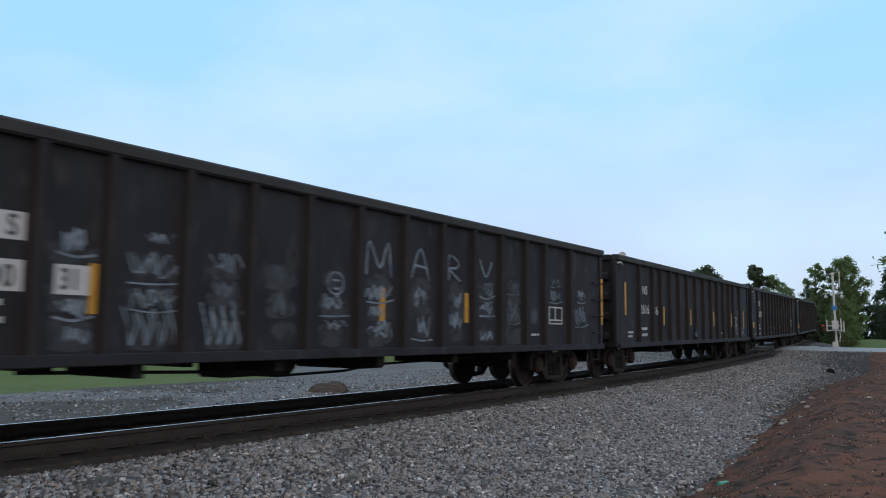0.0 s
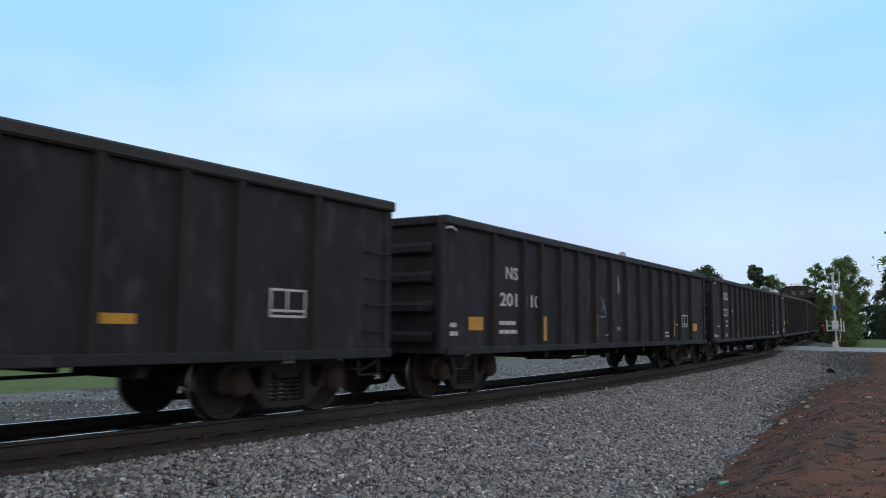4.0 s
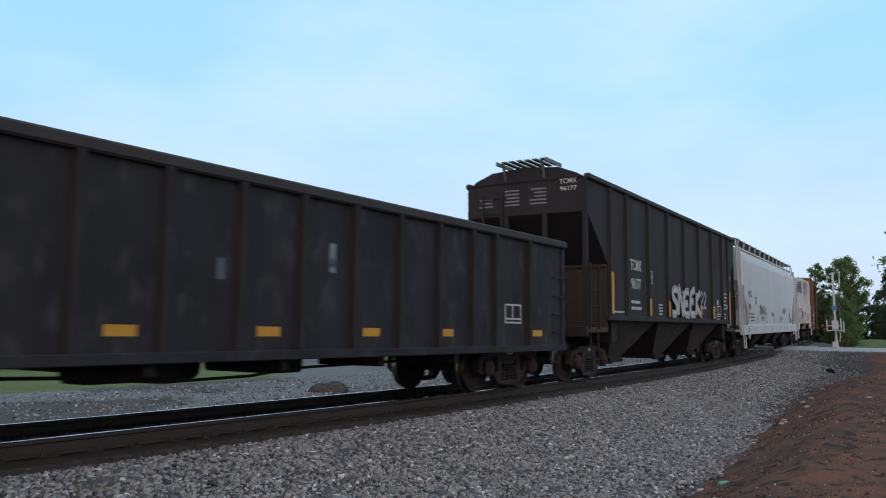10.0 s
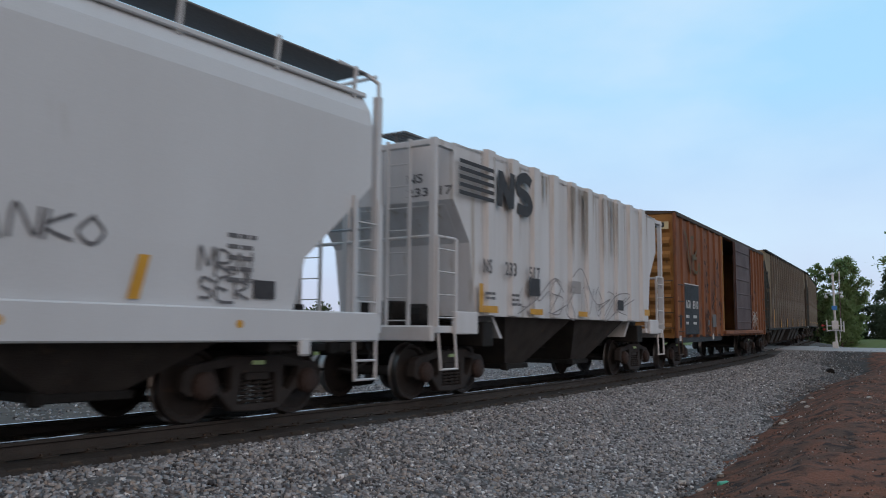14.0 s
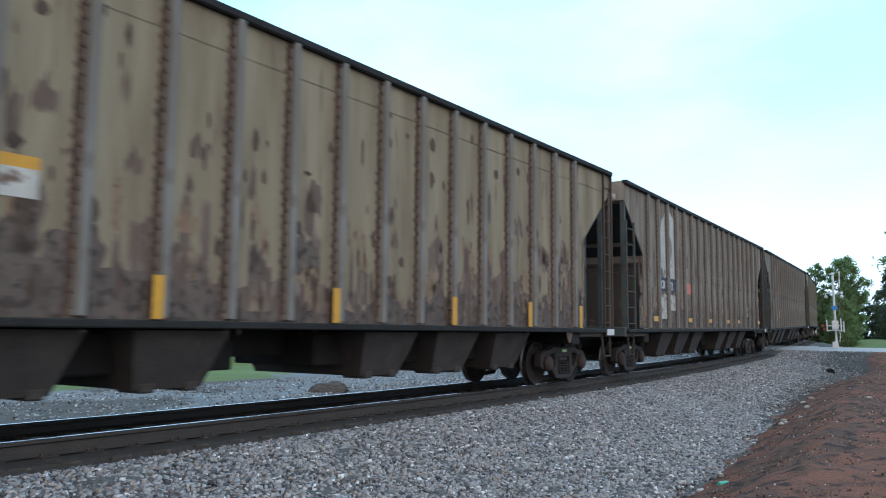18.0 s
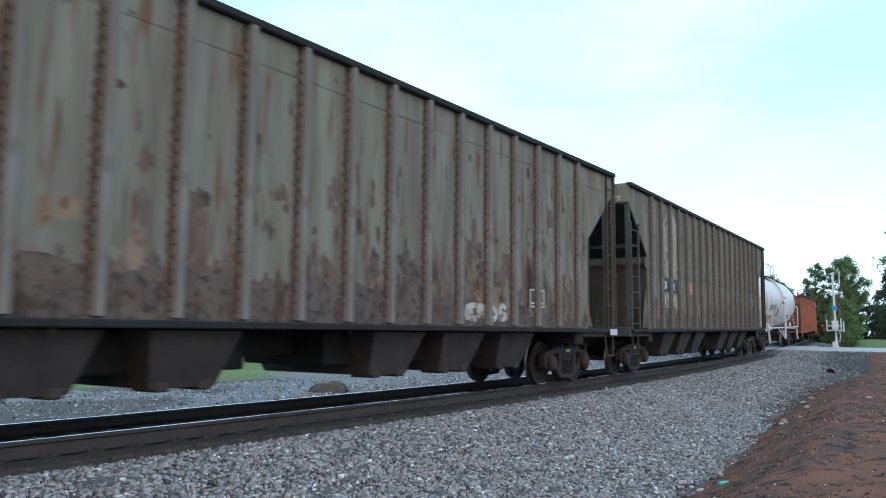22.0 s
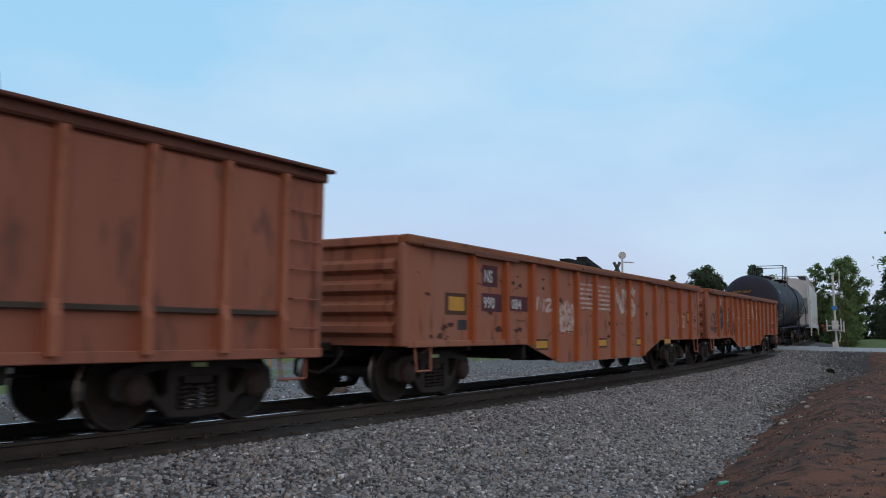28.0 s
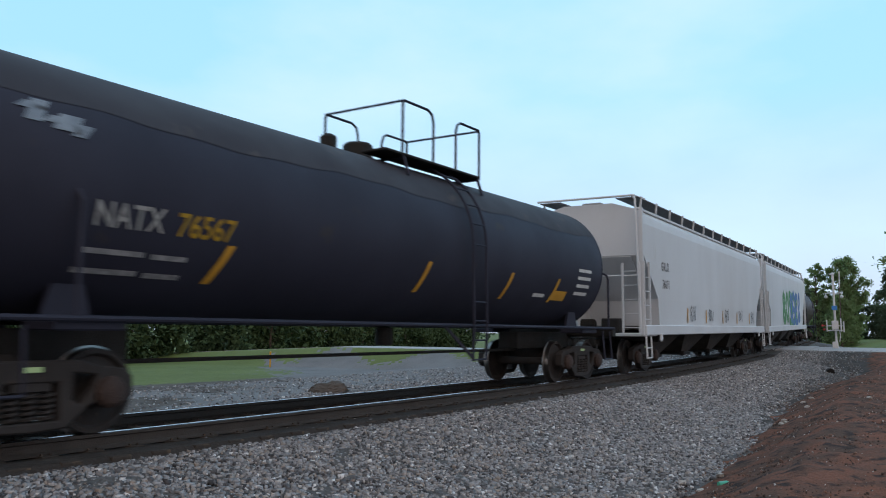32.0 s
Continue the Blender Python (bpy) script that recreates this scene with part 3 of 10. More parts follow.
    part("air_reservoir", bm, UNDER, car)
    bm = bmesh.new()
    pipe(bm, [(-h + 3.2, -0.62, 0.66), (-2.4, -0.62, 0.58), (-1.2, -0.60, 0.48), (0.2, -0.60, 0.50), (1.0, -0.62, 0.58), (h - 3.2, -0.62, 0.64)], 0.022)
    part("brake_rod", bm, UNDER, car)
    bm = bmesh.new()
    rbox(bm, -2.3, -1.0, -0.75, -0.2, 0.50, 0.86, 0.05)
    part("brake_cylinder", bm, UNDER, car)
    bm = bmesh.new()
    rbox(bm, 0.5, 1.15, -0.7, 0.75, 0.52, 0.84, 0.05)
    part("control_valve", bm, UNDER, car)
    # steps and ladder
    for sx in (-1, 1):
        bm = bmesh.new()
        x = sx * (h - 0.45)
        pipe(bm, [(x - 0.22, -w - 0.03, low), (x - 0.2, -w - 0.05, 0.52), (x + 0.2, -w - 0.05, 0.52), (x + 0.22, -w - 0.03, low)], 0.018)
        part("step", bm, paint, car)
        if sx == ladder_x:
            for k in range(int((top - low - 0.5) / 0.37)):
                bm = bmesh.new()
                z = low + 0.35 + k * 0.37
                pipe(bm, [(sx * h - 0.52, -w - 0.02, z), (sx * h - 0.52, -w - 0.07, z), (sx * h - 0.08, -w - 0.09, z), (sx * h - 0.08, -w - 0.03, z)], 0.012, 5)
                part("grab_iron", bm, paint, car)
    return car, h, w


# ---------------------------------------------------------------- ground and track
BANK_FOOT = lambda s: np.interp(s, [-30, -8, -4.7, -1.5, 1.5, 5, 8.5, 12, 16.5, 33], [6.0, 5.4, 5.22, 4.95, 4.75, 4.6, 4.5, 4.62, 4.95, 5.6])
ROAD_S = 33.0


def lay(s, d):
    """Height of the ground at s, d, and which surface covers it: 0 grass, 1 ballast, 2 red clay, 3 pale gravel, 4 brown earth, 5 ditch mud."""
    g = np.interp(s, TRACK_S, TRACK_Z)
    foot = BANK_FOOT(s)
    near = np.interp(d, [0, 1.75, 2.0], [-0.25, -0.25, -0.29])
    down = -0.29 - 0.21 * (np.minimum(d, foot) - 2.0)
    plateau = np.interp(s, [-30, -12, 0, 20], [-0.55, -0.45, -0.30, -0.10])
    rise = np.minimum(down + 0.40 * np.maximum(d - foot, 0), plateau + 0.01 * np.clip(d - foot - 2, 0, 30))
    zp = np.where(d < 2.0, near, np.where(d < foot, down, rise))
    zn = np.interp(-d, [0, 1.7, 2.1, 3.8, 9, 17, 22, 60, 400], [-0.25, -0.25, -0.31, -0.72, -0.86, -0.98, -1.35, -1.55, -1.7])
    z = np.where(d >= 0, zp, zn)
    fade = np.where(d >= 0, np.clip((60 - d) / 40, 0.3, 1), np.clip((14 + d) / 9, 0, 1))
    ramp = np.clip(1 - (np.abs(s - ROAD_S) - 4.2) / 4.0, 0, 1)
    ramp = ramp * np.where(d < 0, np.clip((60 + d) / 30, 0, 1), 1)
    z = z * (1 - ramp) + ramp * -0.06
    z = z + g * fade
    kind = np.where(d > foot, 2, np.where(d > -4.2, 1, np.where(d > -18.0, 3, 0)))
    kind = np.where((d < -14) & (d > -46) & (s + 1.15 * d > -12.1) & (s < ROAD_S - 4), 3, kind)
    kind = np.where((d < -15.4) & (d > -19.5) & (s + 1.15 * d < -11.0) & (s > -3), 4, kind)
    kind = np.where((d < -3.0) & (d > -13.4) & (s < -4.2 + 1.6 * np.sin(d)), 4, kind)
    kind = np.where((d < -12.2) & (d > -15.6) & (np.abs(s - 1.2 - 0.5 * np.sin(3 * d)) < 1.5), 4, kind)
    kind = np.where((d > foot - np.interp(s, [0, 3, 9, 14, 20, 26], [-0.1, 0.3, 0.5, 0.8, 1.0, 1.9]) - 0.25 * np.sin(2.3 * s)) & (d <= foot + 0.15) & (s > 0.5) & (s < 29), 5, kind)
    kind = np.where((s > ROAD_S + 4.0) & (d > 4.4), 0, kind)
    kind = np.where((d > 26), 0, kind)
    kind = np.where((s > ROAD_S - 6) & (kind == 3) & (d < -9), 0, kind)
    return z, kind


def near_track(X, Y):
    S, D = np.empty(X.shape), np.empty(X.shape)
    for i in range(len(X)):
        q = (X[i, :, None] - TRACK_X[None, ::2]) ** 2 + (Y[i, :, None] - TRACK_Y[None, ::2]) ** 2
        k = np.argmin(q, 1) * 2
        h = TRACK_H[k]
        dx, dy = X[i] - TRACK_X[k], Y[i] - TRACK_Y[k]
        S[i] = TRACK_S[k] + dx * np.sin(h) + dy * np.cos(h)
        D[i] = dx * np.cos(h) - dy * np.sin(h)
    return S, D


def ground_height(x, y):
    S, D = near_track(np.array([[x]]), np.array([[y]]))
    return float(lay(S, D)[0][0, 0])


def spread(lo, hi, step, far, growth):
    mid = np.arange(lo, hi + step / 2, step)
    out, g, a = [], step, hi
    while a < far:
        g *= growth
        a += g
        out.append(a)
    out = np.array(out)
    return np.concatenate([(lo - (out - hi))[::-1], mid, out])


def make_ground():
    gx, gy = spread(-30, 28, 0.24, 2500, 1.13), spread(-2, 56, 0.24, 2500, 1.13)
    X, Y = np.meshgrid(gx, gy, indexing="ij")
    S, D = near_track(X, Y)
    rng = np.random.default_rng(3)
    wob = rng.normal(0, 1, X.shape)
    Z, _ = lay(S, D)
    wob2 = np.sin(S * 1.7 + np.sin(D * 2.1)) * 0.5 + np.sin(S * 4.3 + D * 3.1) * 0.3 + wob * 0.25
    far = np.clip((-D - 10) / 10, 0, 1)
    _, K = lay(S + far * (1.4 * np.sin(D * 0.8 + S * 0.3) + 0.35 * wob), D + 0.28 * wob2 * np.where(D > 0, 1, 2.5) + far * np.sin(S * 0.55) * 0.8)
    rough_by = np.array([0.02, 0.014, 0.020, 0.012, 0.020, 0.020])[K]
    swell = 0.5 * np.sin(S * 2.9 + 1.3 * np.sin(D * 1.9)) + 0.5 * np.sin(S * 1.3 - D * 2.7) + 0.35 * np.sin(S * 6.1 + D * 4.7)
    Z = Z + (wob + swell * (K == 2) * 1.4) * rough_by * (np.abs(D) > 1.9) * np.clip(40 / (1 + np.hypot(X, Y)), 0, 1)
    nx, ny = X.shape
    V = np.stack([X, Y, Z], -1).reshape(-1, 3)
    I = np.arange(nx * ny).reshape(nx, ny)
    F = np.stack([I[:-1, :-1], I[1:, :-1], I[1:, 1:], I[:-1, 1:]], -1).reshape(-1, 4)
    me = bpy.data.meshes.new("ground")
    me.from_pydata(V.tolist(), [], F.tolist())
    for q in (GRASS, BALLAST, DIRT, LOT, MUD, DITCH):
        me.materials.append(q)
    me.polygons.foreach_set("material_index", K[:-1, :-1].reshape(-1).astype(np.int32))
    me.shade_smooth()
    tagged(new("ground", me), "grass, red clay bank and grey ballast bed beside the track", "ground", kind="structure")


def sweep(name, prof, s0, s1, material, step=1.0, d0=0.0, label=""):
    """Sweeps a profile of (d, z) along the track."""
    ss = np.arange(s0, s1 + step / 2, step)
    V, F, M = [], [], []
    n = len(prof)
    for s in ss:
        for d, z in prof:
            V.append(at(s, d + d0, z))
    for i in range(len(ss) - 1):
        for j in range(n):
            a, b = i * n + j, i * n + (j + 1) % n
            F.append((a, b, b + n, a + n))
    me = bpy.data.meshes.new(name)
    me.from_pydata(V, [], F)
    for q in material if isinstance(material, (list, tuple)) else [material]:
        me.materials.append(q)
    bm = bmesh.new()
    bm.from_mesh(me)
    bmesh.ops.recalc_face_normals(bm, faces=bm.faces)
    bm.to_mesh(me)
    bm.free()
    return new(name, me)


RAIL_PROF = [(-0.07, -0.172), (-0.07, -0.160), (-0.012, -0.135), (-0.010, -0.055), (-0.036, -0.040), (-0.036, -0.008), (-0.028, 0.0), (0.028, 0.0), (0.036, -0.008), (0.036, -0.040), (0.010, -0.055), (0.012, -0.135), (0.07, -0.160), (0.07, -0.172)]


def make_rails():
    for d in (0.7525, -0.7525):
        r = sweep("rail", RAIL_PROF, -430, 430, [RAIL_SIDE, RAIL_TOP, WEB_SHADE], d0=d)
        n = len(RAIL_PROF)
        mi = np.zeros(len(r.data.polygons), dtype=np.int32)
        for j in (6, 7, 5):
            mi[j::n] = 1
        # The inner side of each rail takes the painted shade colour.
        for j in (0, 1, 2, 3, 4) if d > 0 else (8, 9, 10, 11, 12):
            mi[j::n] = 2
        r.data.polygons.foreach_set("material_index", mi)
        tagged(r, "steel rail with rusty web and polished running surface", "rail", "rails of the track", "structure")


def make_bed():
    b = sweep("track_bed", [(-1.62, -0.40), (-1.36, -0.215), (-1.1, -0.176), (-0.95, -0.208), (-0.55, -0.22), (0.0, -0.2), (0.55, -0.22), (0.90, -0.178), (1.1, -0.166), (1.30, -0.176), (1.60, -0.40)], -430, 430, BED, d0=0.0)
    tagged(b, "oily brown earth packed between and beside the rails", "track bed", kind="structure")


make_ground()
make_rails()
make_bed()


def make_ties():
    ties = new("sleepers")
    tagged(ties, "row of dark creosoted timber sleepers half sunk in ballast", "sleepers", kind="structure")
    rnd = random.Random(5)
    kinds = []
    for k in range(4):
        bm = bmesh.new()
        rbox(bm, -0.115, 0.115, -1.33 - rnd.uniform(-0.05, 0.05), 1.33, -0.37, -0.172, 0.012)
        for sy in (-0.7525, 0.7525):
            rbox(bm, -0.09, 0.09, sy - 0.17, sy + 0.17, -0.173, -0.162, 0.004)
            for q in (-1, 1):
                for x in (-0.05, 0.05):
                    rbox(bm, x - 0.012, x + 0.012, sy + q * 0.085 - 0.014, sy + q * 0.085 + 0.014, -0.163, -0.140, 0.003)
        kinds.append(mesh_of("sleeper", bm, TIE))
    for i in range(-160, 320):
        s = i * 0.508
        h = float(np.interp(s, TRACK_S, TRACK_H))
        m = Matrix.Translation(at(s, rnd.uniform(-0.03, 0.03), rnd.uniform(-0.006, 0.0))) @ pose(0, 0, 0, 0, 0, 90 - math.degrees(h) + rnd.uniform(-1, 1))
        child("sleeper", kinds[rnd.randrange(4)], ties, m)


make_ties()


# ---------------------------------------------------------------- hoppers
def ladder(car, x0, x1, y, z0, z1, material, name="ladder", rungs=True, step=0.37, r=0.022):
    bm = bmesh.new()
    for x in (x0, x1):
        beam(bm, (x, y, z0), (x, y, z1), 0.05, 0.05)
    z = z0 + 0.15
    while rungs and z < z1 - 0.05:
        bar(bm, (x0, y, z), (x1, y, z), 0.011, 5)
        z += step
    return part(name, bm, material, car)


def side_ladder(car, x, y0, y1, z0, z1, material, name="end_ladder"):
    bm = bmesh.new()
    for y in (y0, y1):
        beam(bm, (x, y, z0), (x, y, z1), 0.05, 0.05)
    z = z0 + 0.15
    while z < z1 - 0.05:
        bar(bm, (x, y0, z), (x, y1, z), 0.011, 5)
        z += 0.37
    return part(name, bm, material, car)


def bay(car, x, wt, wb, zt, zb, yt, yb, material, gate=True):
    """A discharge hopper: a funnel under the body with its gate."""
    bm = bmesh.new()
    top = [bm.verts.new((x + sx * wt / 2, sy * yt, zt)) for sx, sy in ((-1, -1), (1, -1), (1, 1), (-1, 1))]
    bot = [bm.verts.new((x + sx * wb / 2, sy * yb, zb)) for sx, sy in ((-1, -1), (1, -1), (1, 1), (-1, 1))]
    for i in range(4):
        bm.faces.new((top[i], top[(i + 1) % 4], bot[(i + 1) % 4], bot[i]))
    bm.faces.new(top)
    bm.faces.new(bot[::-1])
    bmesh.ops.recalc_face_normals(bm, faces=bm.faces)
    b = part("discharge_hopper", bm, material, car)
    if gate:
        bm = bmesh.new()
        rbox(bm, x - wb / 2 - 0.10, x + wb / 2 + 0.10, -yb - 0.08, yb + 0.08, zb - 0.08, zb + 0.02, 0.012)
        rbox(bm, x - wb / 2 - 0.22, x - wb / 2 - 0.06, -yb - 0.16, -yb - 0.02, zb - 0.10, zb + 0.05, 0.02)
        part("gate", bm, UNDER, b)
    return b


def hopper_body(car, h, w, zt, zs, cz, cx, cb, paint, open_top=True, right_cut=None):
    """The body: its side outline slopes in under both ends."""
    bm = bmesh.new()
    low = zt - 0.55 if open_top else zt
    prof = [(-h, low), (-h, cz), (-h + cx, cb), (-h + cx, zs), (h - cx, zs), (h - cx, cb), (h, cz), (h, low)]
    prism(bm, prof, "y", -w, w)
    part("body", bm, paint, car)
    if open_top:
        for sy in (-1, 1):
            bm = bmesh.new()
            box(bm, -h, h, *sorted((sy * w, sy * (w - 0.04))), low, zt - 0.08)
            part("side_top", bm, paint, car)
        for sx in (-1, 1):
            bm = bmesh.new()
            box(bm, *sorted((sx * h, sx * (h - 0.04))), -w + 0.04, w - 0.04, low, zt - 0.08)
            part("end_top", bm, paint, car)


def end_frame(car, h, w, zt, zs, posts, paint, inset=0.04):
    """Platform and upright posts at both ends."""
    for sx in (-1, 1):
        bm = bmesh.new()
        rbox(bm, sx * (h - 0.02) - 0.12, sx * (h - 0.02) + 0.02, -w, w, zs - 0.18, zs + 0.06, 0.015)
        part("end_sill", bm, paint, car)
        for y in posts:
            bm = bmesh.new()
            beam(bm, (sx * (h - inset), y, zs), (sx * (h - inset), y, zt), 0.11, 0.09)
            part("end_post", bm, paint, car)


def underframe(car, h, w, z, material=None):
    bm = bmesh.new()
    rbox(bm, -h + 0.1, h - 0.1, -0.24, 0.24, 0.74, z + 0.02, 0.02)
    for sx in (-1, 1):
        rbox(bm, sx * (h - 1.85) - 0.2, sx * (h - 1.85) + 0.2, -w + 0.05, w - 0.05, 0.86, z, 0.02)
    part("centre_sill", bm, material or UNDER, car)


RUSTY = mat("rusted_seam", (0.058, 0.040, 0.032), (0.105, 0.070, 0.052), rough=0.9, scale=5, spread=0.3, stretch=(1, 1, 0.5), dirt=(0.17, 0.14, 0.11), dirt_at=0.60, bump=0.004)
BLUE_STEEL = mat("old_blue_paint", (0.075, 0.092, 0.092), (0.055, 0.058, 0.056), rough=0.75, scale=3, dirt=(0.13, 0.075, 0.05), dirt_at=0.58)
# Slope sheets seen from below: their shade put into a darker blue.
DEEP_BLUE = mat("shaded_blue_slope_sheet", (0.020, 0.026, 0.032), (0.032, 0.030, 0.030), rough=0.8, scale=2.0, dirt=(0.06, 0.042, 0.032), dirt_at=0.60)
BLUE_BLACK = mat("blue_black_panel", (0.028, 0.040, 0.070), (0.040, 0.050, 0.075), rough=0.7, scale=4, bump=0)
PATCH_PINK = mat("salmon_paint_patch", (0.56, 0.18, 0.13), (0.50, 0.17, 0.13), rough=0.7, scale=5, bump=0)
PATCH_WHITE = mat("whitewash", (0.52, 0.50, 0.46), (0.36, 0.33, 0.29), rough=0.85, scale=3.0, spread=0.3, dirt=(0.16, 0.11, 0.08), dirt_at=0.54, bump=0)
SOOT_BAND = mat("lower_side_grime", (0.090, 0.068, 0.058), (0.145, 0.112, 0.092), rough=0.85, scale=3.4, spread=0.4, dirt=(0.050, 0.038, 0.033), dirt_at=0.5, bump=0.004)


CHIP_POST = mat("blue_grey_post", (0.215, 0.205, 0.19), (0.145, 0.125, 0.105), rough=0.75, scale=1.1, spread=0.3, dirt=(0.10, 0.06, 0.04), dirt_at=0.58, stretch=(1, 1, 0.5), bump=0.003)
SOOTY_BAY = mat("sooty_hopper_door", (0.066, 0.056, 0.050), (0.040, 0.034, 0.031), rough=0.9, scale=2.5, dirt=(0.085, 0.06, 0.045), dirt_at=0.62)


def make_chip_rib(post, seed=1):
    """A pressed post with a riveted, rusting flange along its front edge."""
    rnd = random.Random(seed)
    bm = hat_post(1.24, 4.87, 0.13, 0.08)
    for f in bm.faces:
        f.material_index = 0
    rows = []
    for k in range(75):
        z = 1.24 + k * 3.62 / 74
        wide = 0.045 + 0.03 * rnd.random() + (0.03 if k % 3 == 0 else 0.0)
        rows.append((bm.verts.new((-0.085 - wide, -0.0060, z)), bm.verts.new((-0.074, -0.0145, z))))
    for p, q in zip(rows, rows[1:]):
        bm.faces.new((p[0], p[1], q[1], q[0])).material_index = 1
    for k in range(25):
        lathe(bm, [(0.040, 0.0), (0.024, -0.02)], (-0.090 + rnd.uniform(-0.008, 0.008), -0.012, 1.34 + k * 0.145), "y", 6, 1)
    return mesh_of("side_rib", bm, [post, RUSTY])


CHIP_RIBS = [make_chip_rib(CHIP_POST, k) for k in range(3)]
DARK_POST = mat("dull_dark_post", (0.175, 0.17, 0.145), (0.12, 0.105, 0.085), rough=0.8, scale=1.1, spread=0.3, dirt=(0.08, 0.05, 0.036), dirt_at=0.57, stretch=(1, 1, 0.5), bump=0.003)
DARK_RIBS = [make_chip_rib(DARK_POST, k + 5) for k in range(3)]


RUST_WASH = mat("rust_wash", (0.155, 0.112, 0.088), (0.095, 0.064, 0.050), rough=0.85, scale=3.4, spread=0.35, dirt=(0.23, 0.185, 0.15), dirt_at=0.55, stretch=(2, 2, 0.5), bump=0.003)
PALE_RUST = mat("pale_rust_bloom", (0.20, 0.125, 0.075), (0.25, 0.19, 0.135), rough=0.85, scale=3.0, spread=0.35, dirt=(0.10, 0.06, 0.04), dirt_at=0.56, bump=0.003)
DISC = mat("worn_white_emblem", (0.50, 0.49, 0.46), (0.36, 0.34, 0.31), rough=0.85, scale=2.2, spread=0.5, dirt=(0.20, 0.15, 0.11), dirt_at=0.60, bump=0)
DISC_FAINT = mat("ghost_of_an_emblem", (0.36, 0.33, 0.29), (0.24, 0.20, 0.16), rough=0.85, scale=2.2, spread=0.4, dirt=(0.14, 0.10, 0.075), dirt_at=0.55, bump=0)


def grime_edge(car, x0, x1, zlow, ztop, y, seed, material):
    """The ragged band of soot along the foot of a side: thin plates of uneven height."""
    rnd = random.Random(seed)
    bm = bmesh.new()
    x, z = x0, ztop
    A = []
    while x < x1:
        z = min(max(z + rnd.uniform(-0.12, 0.12), zlow + 0.12), ztop + 0.28)
        A.append((x, z))
        x += rnd.uniform(0.05, 0.16)
    top = [bm.verts.new((a, y - 0.003, b)) for a, b in A]
    bot = [bm.verts.new((a, y - 0.003, zlow)) for a, b in A]
    for i in range(len(A) - 1):
        bm.faces.new((bot[i], bot[i + 1], top[i + 1], top[i]))
    return part("grime_band", bm, material, car, "ragged dark band of soot and rust")


